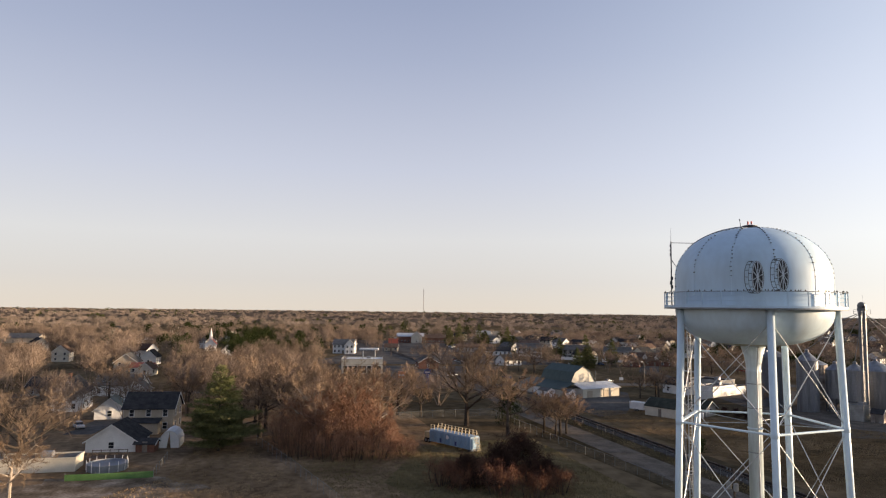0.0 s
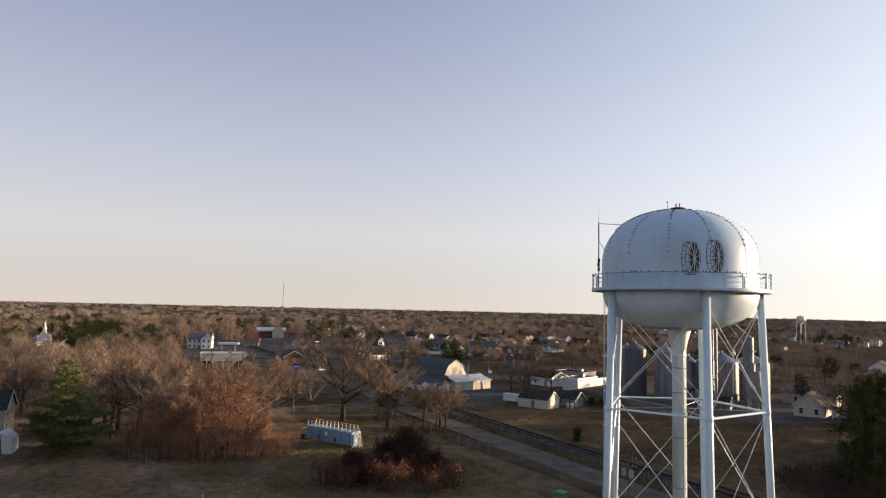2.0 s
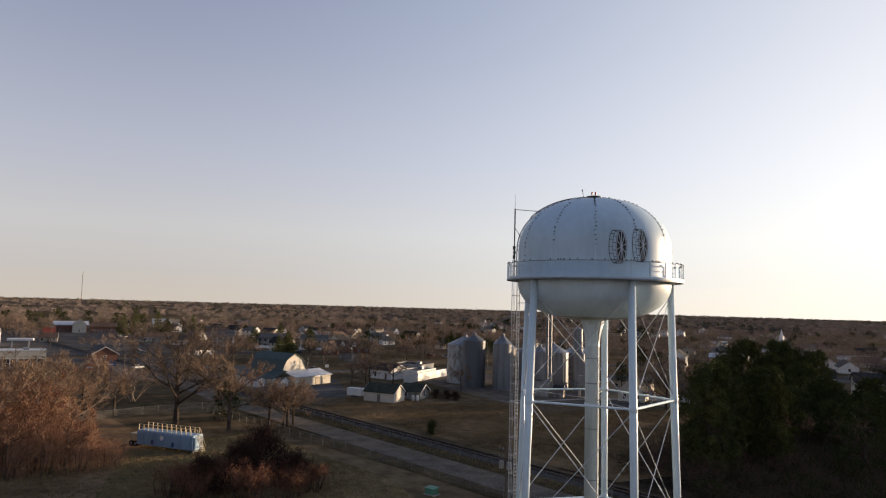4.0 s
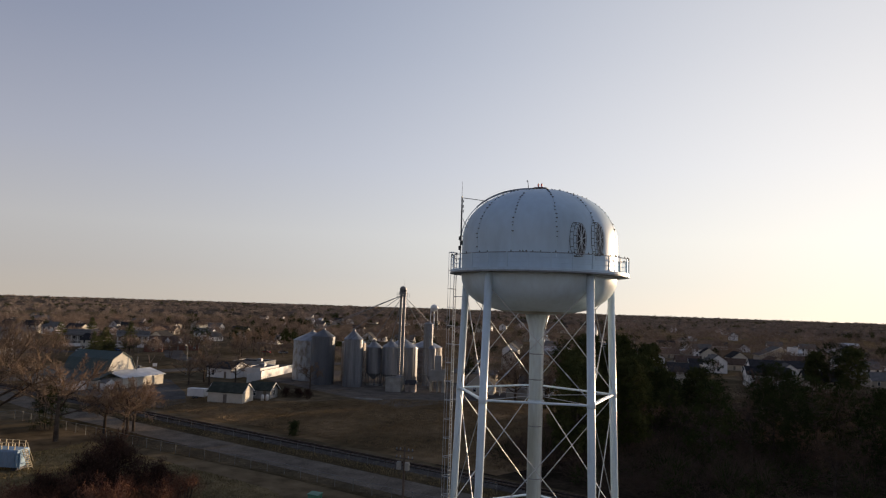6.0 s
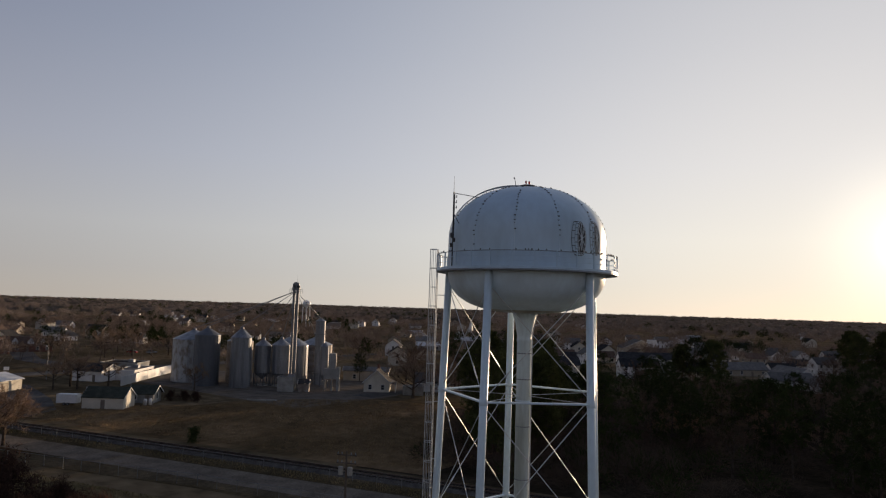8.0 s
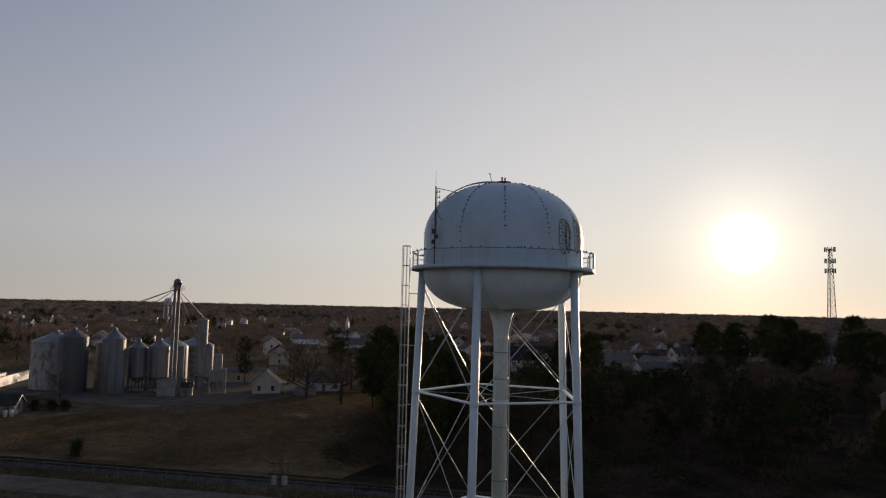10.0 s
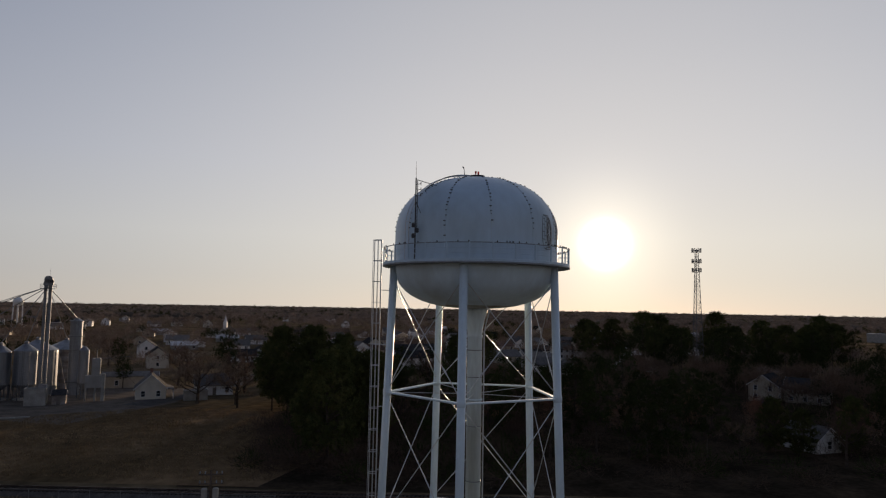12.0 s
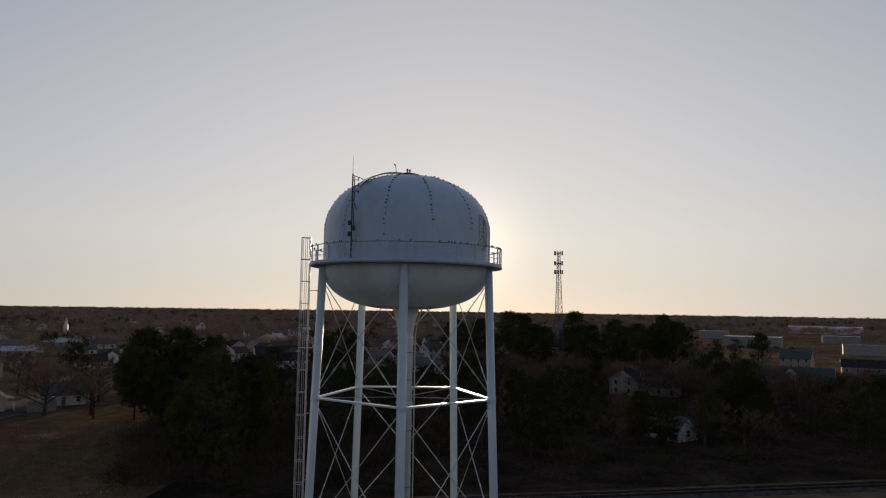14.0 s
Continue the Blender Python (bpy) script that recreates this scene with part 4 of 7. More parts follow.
    box(bm, -1.5, 1.5, -3, 3, 0.85, 1.0)
    link("boards", bm, "pole", d)
    for y in (-3, -1.5, 0, 1.5, 3):
        for x in (-1.45, 1.45):
            bm = bmesh.new()
            box(bm, x - .06, x + .06, y - .06, y + .06, 0, 2.0)
            link("post", bm, "pole", d)
    for x in (-1.45, 1.45):
        bm = bmesh.new()
        box(bm, x - .04, x + .04, -3, 3, 1.85, 1.95)
        link("rail", bm, "pole", d)
    f = thing("screen_fence", pose(0, 0, 0), "low fence covered with bright green tarpaulin", "fence")
    pts = [(-62.8, -81.5), (-63.4, -77), (-64.2, -72), (-65.0, -68.3)]
    for a, b in zip(pts, pts[1:]):
        bm = bmesh.new()
        dd = (Vector(b) - Vector(a)).normalized() * 0.03
        n = Vector((-dd.y, dd.x))
        vs = [bm.verts.new((*q, z)) for z in (0.02, 1.05) for q in ((a[0] - n.x, a[1] - n.y), (b[0] - n.x, b[1] - n.y), (b[0] + n.x, b[1] + n.y), (a[0] + n.x, a[1] + n.y))]
        for fc in ((4, 5, 6, 7), (0, 1, 5, 4), (1, 2, 6, 5), (2, 3, 7, 6), (3, 0, 4, 7)):
            bm.faces.new([vs[i] for i in fc])
        link("tarpaulin", bm, "green", f)
    for q in pts:
        bm = bmesh.new()
        tube(bm, (q[0] - 0.1, q[1], 0), (q[0] - 0.1, q[1], 1.3), 0.04, n=6)
        link("post", bm, "post", f)


houses_near()


def barn():
    rot = 24
    b = thing("barn", pose(-180.5, 34.5, 0, 0, 0, rot), "cream barn with a dark green gambrel roof", "barn")
    L, W = 16.0, 10.2
    prof = [(-W / 2, 0), (W / 2, 0), (W / 2, 4.8), (W / 2 - 1.6, 7.7), (0, 9.7), (-W / 2 + 1.6, 7.7), (-W / 2, 4.8)]
    bm = bmesh.new()
    prism(bm, prof, -L / 2, L / 2)
    bmesh.ops.rotate(bm, verts=bm.verts, cent=(0, 0, 0), matrix=Matrix.Rotation(math.pi / 2, 3, "Z"))
    link("wall", bm, "cream", b)
    for s in (-1, 1):
        for (y0, z0), (y1, z1) in (((0, 9.85), (W / 2 - 1.5, 7.85)), ((W / 2 - 1.5, 7.85), (W / 2 + 0.3, 4.6))):
            bm = bmesh.new()
            c = [(-L / 2 - .4, s * y0, z0), (L / 2 + .3, s * y0, z0), (L / 2 + .3, s * y1, z1), (-L / 2 - .4, s * y1, z1)]
            slab(bm, c if s < 0 else c[::-1], 0.14)
            link("roof", bm, "roof_green", b)
    # range across the gable end, under a pale low roof
    x0, x1, y0, y1 = L / 2, L / 2 + 5.6, -W / 2 + 0.3, W / 2 + 6.0
    bm = bmesh.new()
    box(bm, x0 + .01, x1, y0, y1, 0, 2.8)
    link("front_wall", bm, "cream", b)
    bm = bmesh.new()
    slab(bm, [(x0 + .02, y0 - .4, 4.5), (x1 + .5, y0 - .4, 2.95), (x1 + .5, y1 + .4, 2.95), (x0 + .02, y1 + .4, 4.5)], 0.15)
    link("front_roof", bm, "roof_pale", b)
    for y in (y0 + 3, y0 + 10):
        bm = bmesh.new()
        box(bm, x1 - 0.02, x1 + 0.08, y - 1.1, y + 1.1, 0.05, 2.2, 0.01)
        link("door", bm, "tan", b)
    # low range along the side, under the green roof
    bm = bmesh.new()
    box(bm, -L / 2 - 6, L / 2 + 2, -W / 2 - 5.5, -W / 2 - .01, 0, 2.6)
    link("side_wall", bm, "cream", b)
    bm = bmesh.new()
    slab(bm, [(-L / 2 - 6.3, -W / 2, 4.7), (-L / 2 - 6.3, -W / 2 - 5.9, 2.65), (L / 2 + 2.3, -W / 2 - 5.9, 2.65), (L / 2 + 2.3, -W / 2, 4.7)], 0.14)
    link("side_roof", bm, "roof_green", b)
    for x in (-4, 2):
        bm = bmesh.new()
        box(bm, x - 1.3, x + 1.3, -W / 2 - 5.62, -W / 2 - 5.48, 0.05, 2.2)
        link("door", bm, "white", b)
    bm = bmesh.new()
    tube(bm, (x0 + 1.2, W / 2 - 0.4, 0), (x0 + 1.2, W / 2 - 0.4, 8.2), 0.1, n=7)
    link("flue", bm, "galv_dark", b)
    for x, y in ((4.5, -W / 2 - 7.6), (10.2, -W / 2 - 3.4)):
        q = Matrix(b.matrix_world) @ Vector((x, y, 0))
        gable_house(q.x, q.y, rot, 5.2, 3.0, 2.1, 2.9, "white_sheet", "roof_grey", "small pale storage shed beside the barn", "shed", "sheds by the barn", "shed", wins=0, end_wins=0, hood=0.15)


barn()


def yard_sheds():
    gable_house(-128.8, 47.8, 33, 9.5, 6.0, 2.8, 4.8, "cream", "roof_grey_green", "cream shed with a dark grey-green roof", "shed", name="shed", wins=0, end_wins=0, hood=0.25)
    gable_house(-130.5, 58.5, 33, 6, 5, 2.6, 4.2, "grey", "roof_grey_green", "small grey cabin with a dark grey-green roof", "shed", name="shed", wins=2, end_wins=1, hood=0.5)
    for i, (x, y) in enumerate(((-125.6, 55.2), (-125.0, 56.2))):
        t = thing("fuel_tank", pose(x, y, 0), "white upright tank beside the cabin", "tank", "tanks by the cabin")
        bm = bmesh.new()
        lathe(bm, [(0.42, 0), (0.42, 1.25), (0.3, 1.5), (0, 1.55)], 16)
        link("shell", bm, "white", t, smooth=True)
    t = thing("cargo_trailer", pose(-138.2, 43.6, 0, 0, 0, 33), "white enclosed cargo trailer on two axles", "trailer")
    bm = bmesh.new()
    box(bm, -2.4, 2.4, -1.05, 1.05, 0.55, 2.6, 0.06)
    link("body", bm, "white", t)
    bm = bmesh.new()
    box(bm, -3.6, -2.4, -0.08, 0.08, 0.5, 0.6)
    link("drawbar", bm, "dark_steel", t)
    for x in (-0.45, 0.4):
        for y in (-1.08, 1.08):
            wheel(t, x, y, 0.36)
    gable_house(-180, 76, 20, 10, 9, 3.4, 5.2, "white", "roof_dark", "white workshop with a low gable", "building", name="workshop", wins=2, end_wins=0)
    flat_building(-178, 87, 123, 15, 7, 3.2, "white", "white flat-roofed workshop wing", "building", "workshop", 3, "roof_grey")
    flat_building(-190, 92, 33, 12, 10, 4.2, "grey", "dark grey flat-roofed storehouse", "building", "storehouse", 0, "roof_dark")
    w = thing("boundary_wall", pose(0, 0, 0), "long white sheet-metal wall in the sun", "wall")
    a, b = Vector((-161.5, 72)), Vector((-186, 109))
    d = (b - a).normalized()
    n = Vector((-d.y, d.x))
    L = (b - a).length
    k = 14
    for i in range(k):
        bm = bmesh.new()
        p, q = a + d * L * i / k, a + d * (L * (i + 1) / k - 0.05)
        vs = [bm.verts.new((*r, z)) for z in (0, 2.7) for r in ((p - n * .08), (q - n * .08), (q + n * .08), (p + n * .08))]
        for fc in ((3, 2, 1, 0), (4, 5, 6, 7), (0, 1, 5, 4), (1, 2, 6, 5), (2, 3, 7, 6), (3, 0, 4, 7)):
            bm.faces.new([vs[j] for j in fc])
        link("panel", bm, "white_sheet", w)
    for i in range(3):
        t = thing("plank_pile", pose(-113 + i * 1.1, 79 + i * 0.8, 0, 0, 0, 20 + 5 * i), "weathered pale planks lying on the grass", "planks", "planks in the field")
        bm = bmesh.new()
        box(bm, -2.6, 2.6, -0.25, 0.25, 0.02, 0.3, 0.03)
        link("plank", bm, "concrete", t)


WHEEL = {}


def wheel(parent, x, y, r, width=0.22):
    if r not in WHEEL:
        bm = bmesh.new()
        lathe(bm, [(r * 0.6, -width / 2), (r * 0.95, -width / 2), (r, -width / 3), (r, width / 3), (r * 0.95, width / 2), (r * 0.6, width / 2)], 18, top=False, bottom=False)
        bmesh.ops.rotate(bm, verts=bm.verts, cent=(0, 0, 0), matrix=Matrix.Rotation(math.pi / 2, 3, "X"))
        a = bpy.data.meshes.new("tyre")
        bm.to_mesh(a)
        bm.free()
        a.materials.append(M["rubber"])
        bm = bmesh.new()
        lathe(bm, [(r * 0.6, -width * .4), (r * 0.6, width * .4)], 12)
        bmesh.ops.rotate(bm, verts=bm.verts, cent=(0, 0, 0), matrix=Matrix.Rotation(math.pi / 2, 3, "X"))
        b = bpy.data.meshes.new("rim")
        bm.to_mesh(b)
        bm.free()
        b.materials.append(M["galv"])
        WHEEL[r] = (a, b)
    o = hang("wheel", WHEEL[r][0], None, parent)
    o.location = (x, y, r)
    hang("rim", WHEEL[r][1], None, o)


yard_sheds()


def grain_bin(x, y, r, eave, peak, mat, label, hopper=0.0, group="grain bins", turn=0.0):
    t = thing("grain_bin", pose(x, y, 0, 0, 0, turn), label, "grain bin", group)
    prof = []
    z = hopper
    if hopper:
        prof += [(0.25, max(hopper - r * 0.8, 0.7)), (r, hopper)]
    step = 0.82
    while z < eave - step:
        prof += [(r, z + 0.02), (r, z + step - 0.1), (r + 0.035, z + step - 0.06), (r + 0.035, z + step)]
        z += step
    prof += [(r, eave)]
    bm = bmesh.new()
    lathe(bm, prof, 40)
    link("wall", bm, mat, t)
    bm = bmesh.new()
    n = 28
    top = bm.verts.new((0, 0, peak - 0.3))
    ring = []
    for i in range(n):
        a = 2 * math.pi * i / n
        rr = r + 0.15
        ring.append(bm.verts.new((rr * math.cos(a), rr * math.sin(a), eave - 0.05 + (0.06 if i % 2 else 0))))
    for i in range(n):
        bm.faces.new((ring[i], ring[(i + 1) % n], top))
    bm.faces.new(ring[::-1])
    link("roof", bm, "galv" if mat != "galv_dark" else "galv_dark", t)
    bm = bmesh.new()
    lathe(bm, [(0.55, peak - 0.75), (0.55, peak - 0.1), (0.2, peak + 0.05), (0, peak + 0.05)], 14)
    link("cap", bm, "galv", t)
    for i in range(8):       # wall stiffeners
        a = 2 * math.pi * i / 8 + 0.2
        bm = bmesh.new()
        tube(bm, ((r + .05) * math.cos(a), (r + .05) * math.sin(a), hopper + .1 if hopper else 0), ((r + .05) * math.cos(a), (r + .05) * math.sin(a), eave - .1), 0.06, n=4)
        link("stiffener", bm, mat, t)
    if hopper:
        for i in range(8):
            a = 2 * math.pi * i / 8 + 0.2
            bm = bmesh.new()
            box(bm, r * math.cos(a) - .1, r * math.cos(a) + .1, r * math.sin(a) - .1, r * math.sin(a) + .1, 0, hopper + .2)
            link("leg", bm, "galv_dark", t)
        bm = bmesh.new()
        lathe(bm, [(r - .1, 0), (r - .1, 0.25)], 24)
        link("slab", bm, "concrete", t)
    bm = bmesh.new()         # ladder on the wall and up the roof
    a = radians(-60)
    for off in (-0.2, 0.2):
        p = Vector(((r + 0.2) * math.cos(a) - off * math.sin(a), (r + 0.2) * math.sin(a) + off * math.cos(a), 0.5))
        tube(bm, p, p + Vector((0, 0, eave)), 0.035, n=4)
    zz = 0.9
    while zz < eave:
        tube(bm, ((r + .2) * math.cos(a) + .2 * math.sin(a), (r + .2) * math.sin(a) - .2 * math.cos(a), zz), ((r + .2) * math.cos(a) - .2 * math.sin(a), (r + .2) * math.sin(a) + .2 * math.cos(a), zz), 0.02, n=4)
        zz += 0.6
    link("ladder", bm, "galv_dark", t)
    return t


def grain_mill():
    grain_bin(-160, 95.5, 6.3, 13.2, 16.6, "bin_white", "wide white grain bin greyed as in shade, with rust specks", turn=10)
    grain_bin(-148, 91, 3.7, 15.2, 17.8, "galv_dark", "tall dull grey grain bin")
    grain_bin(-147, 103, 4.0, 13.0, 15.4, "rusty", "rust-banded grain bin behind the others")
    grain_bin(-137.6, 95, 3.0, 14.8, 18.0, "galv", "tall galvanised grain bin with a pointed roof", turn=30)
    grain_bin(-136.4, 102.8, 2.5, 12.2, 14.6, "galv", "galvanised hopper bin on legs", 3.9)
    grain_bin(-131.0, 105.2, 2.7, 12.6, 15.0, "galv", "galvanised hopper bin on legs with a sunlit seam", 3.9)
    grain_bin(-137, 116, 5.2, 12.0, 15.4, "galv", "broad galvanised bin behind the hoppers")
    grain_bin(-138.5, 129, 5.6, 11.6, 14.6, "rusty", "brown stained grain bin")
    # tall steel cylinder
    t = thing("storage_tower", pose(-126, 117, 0), "tall slim steel cylinder with a flat railed top", "silo")
    bm = bmesh.new()
    prof = []
    for i in range(16):
        z = i * 1.25
        prof += [(1.55, z + .02), (1.55, z + 1.2), (1.6, z + 1.22), (1.6, z + 1.25)]
    lathe(bm, prof, 36)
    link("wall", bm, "galv", t)
    bm = bmesh.new()
    lathe(bm, [(1.7, 20.0), (1.7, 20.15), (0.6, 20.7), (0.5, 20.9), (0, 20.9)], 36)
    link("roof", bm, "galv", t)
    for z in (15.9, 12.2, 3.5):
        bm = bmesh.new()
        lathe(bm, [(1.56, z), (2.15, z), (2.15, z + .12), (1.56, z + .12)], 24, top=False, bottom=False)
        link("walkway", bm, "galv_dark", t)
    for i in range(8):
        a = 2 * math.pi * i / 8
        bm = bmesh.new()
        tube(bm, (1.6 * math.cos(a), 1.6 * math.sin(a), 20.1), (1.6 * math.cos(a), 1.6 * math.sin(a), 21.2), 0.04, n=4)
        link("rail_post", bm, "galv_dark", t)
    t = thing("dust_hopper", pose(-119.1, 111.7, 0), "slim grey steel hopper beside the tall cylinder", "silo")
    bm = bmesh.new()
    lathe(bm, [(0.3, 2.2), (1.3, 4.0), (1.3, 8.0), (1.35, 8.05), (1.3, 8.1), (1.3, 12.6), (0.4, 13.6), (0, 13.6)], 24)
    link("shell", bm, "galv", t)
    for i in range(4):
        bm = bmesh.new()
        c, d = 1.25 * math.cos(i * math.pi / 2 + 0.4), 1.25 * math.sin(i * math.pi / 2 + 0.4)
        tube(bm, (c, d, 0), (c, d, 4.2), 0.1, n=6)
        link("leg", bm, "galv_dark", t)
    # bucket elevator
    ex, ey = -123.2, 102.2
    e = thing("bucket_elevator", pose(ex, ey, 0, 0, 0, 33), "tall galvanised bucket elevator with spouts to the bins", "grain elevator")
    for x in (-0.55, 0.55):
        bm = bmesh.new()
        box(bm, x - 0.34, x + 0.34, -0.3, 0.3, 0.5, 29.5, 0.03)
        link("trunk", bm, "galv", e)
    bm = bmesh.new()
    for i in range(14):
        z = 1.5 + i * 2.05
        box(bm, -0.95, 0.95, -0.36, 0.36, z, z + 0.08)
    o = link("trunk_flange", bm, "galv_dark", e)
    o["kind"] = "stuff"
    bm = bmesh.new()
    box(bm, -1.1, 1.1, -0.6, 0.6, 29.4, 30.4, 0.1)
    tube(bm, (0, -0.6, 31.0), (0, 0.6, 31.0), 0.95, n=18)
    box(bm, -0.95, 0.95, -0.6, 0.6, 30.2, 31.0)
    link("head", bm, "galv", e)
    bm = bmesh.new()
    box(bm, 0.4, 1.3, -1.3, -0.6, 30.2, 30.9, 0.1)
    link("motor", bm, "dark_steel", e)
    bm = bmesh.new()
    box(bm, -1.7, 1.7, -1.4, 1.4, 28.6, 28.7)
    link("platform", bm, "galv_dark", e)
    for x, y in ((-1.65, -1.35), (1.65, -1.35), (-1.65, 1.35), (1.65, 1.35), (0, -1.35), (0, 1.35)):
        bm = bmesh.new()
        tube(bm, (x, y, 28.7), (x, y, 29.8), 0.04, n=4)
        link("rail_post", bm, "galv_dark", e)
    bm = bmesh.new()
    for z in (29.25, 29.8):
        for a, b in (((-1.65, -1.35), (1.65, -1.35)), ((1.65, -1.35), (1.65, 1.35)), ((1.65, 1.35), (-1.65, 1.35)), ((-1.65, 1.35), (-1.65, -1.35))):
            tube(bm, (*a, z), (*b, z), 0.03, n=4)
    link("platform_rail", bm, "galv_dark", e)
    bm = bmesh.new()
    for off in (-0.2, 0.2):
        tube(bm, (off, -0.55, 0.5), (off, -0.55, 29), 0.04, n=4)
    for i in range(70):
        tube(bm, (-0.2, -0.55, 1 + i * 0.4), (0.2, -0.55, 1 + i * 0.4), 0.018, n=3)
    link("ladder", bm, "galv_dark", e)
    bm = bmesh.new()
    tube(bm, (0.2, 0.2, 31.5), (0.2, 0.2, 34.0), 0.025, 0.012, n=4)
    link("lightning_rod", bm, "dark_steel", e)
    m = e.matrix_world.inverted()
    for bx, by, bz, r in ((-160, 95.5, 16.6, 0.09), (-148, 91, 17.8, 0.09), (-137.6, 95, 18.0, 0.09), (-136.4, 102.8, 14.6, 0.09), (-131.0, 105.2, 15.0, 0.11), (-126, 117, 20.9, 0.11), (-138.5, 129, 14.6, 0.09)):
        bm = bmesh.new()
        tube(bm, (0, 0, 29.2), m @ Vector((bx, by, bz)), r, n=8)
        link("spout", bm, "galv", e)
    for gx, gy in ((-150, 80), (-104, 118), (-100, 84)):
        bm = bmesh.new()
        tube(bm, (0, 0, 27.5), m @ Vector((gx, gy, 0.1)), 0.022, n=4)
        link("guy_wire", bm, "dark_steel", e)
    # boot house, small hut, white bin on legs, office shed
    b = flat_building(-121.3, 98.2, 33, 4.6, 4.0, 4.2, "concrete", "grey concrete boot house with a flat roof", "building", "boot_house", 0, "galv_dark")
    gable_house(-117.2, 101.2, 33, 3.0, 2.6, 2.6, 3.6, "rusty", "roof_dark", "small weathered hut with a dark roof", "hut", name="hut", wins=0, end_wins=0, hood=0.2)
    # White bin given grey siding, so its dimness in shade is painted in.
    w = thing("loadout_bin", pose(-112.5, 108, 0, 0, 0, 33), "white square load-out bin on concrete legs, greyed as in shade", "bin")
    bm = bmesh.new()
    box(bm, -1.0, 1.0, -0.9, 0.9, 6.6, 11.0, 0.05)
    link("upper_bin", bm, "grey", w)
    bm = bmesh.new()
    box(bm, -2.4, 1.4, -1.2, 1.2, 3.5, 6.6, 0.05)
    link("lower_bin", bm, "grey", w)
    for x, y, s in ((-2.2, -1, .15), (-2.2, 1, .15), (0, -1, .15), (0, 1, .15)):
        bm = bmesh.new()
        box(bm, x - s, x + s, y - s, y + s, 0, 3.5)
        link("leg", bm, "concrete", w)
    bm = bmesh.new()
    box(bm, 1.4, 2.2, -1.2, 1.2, 0, 7.0)
    link("pier", bm, "concrete", w)
    bm = bmesh.new()
    tube(bm, (0, 0, 11), (0, 0, 13.2), 0.12, n=6)
    link("vent", bm, "galv_dark", w)
    gable_house(-123, 138, 33, 15, 7, 3.6, 4.6, "tan", "roof_grey", "low tan metal office shed", "building", name="office_shed", wins=2, end_wins=1)
    # Whitish walls and pale roof take darker colours to imitate shade.
    h = gable_house(-103.5, 118.5, 123, 9.0, 7.5, 3.2, 6.6, "cream", "roof_grey", "small white house, wall and roof toned down as in shade", storeys=1, wins=3, end_wins=2, chimney=True)
    bm = bmesh.new()
    slab(bm, [(-4.5, -3.75, 3.0), (-4.5, -5.8, 2.4), (4.5, -5.8, 2.4), (4.5, -3.75, 3.0)], 0.12)
    link("porch_roof", bm, "roof_grey", h)
    for x in (-4.3, -1.5, 1.5, 4.3):
        bm = bmesh.new()
        box(bm, x - .08, x + .08, -5.7, -5.54, 0, 2.4)
        link("porch_post", bm, "trim", h)
    gable_house(-92, 131, 33, 10, 8, 3, 5.6, "white", "roof_grey", "white house behind the bare trees", wins=3)
    flat_building(-90, 118, 33, 6, 3, 2.6, "concrete", "low pale concrete garage", "garage", "garage", 0)


grain_mill()


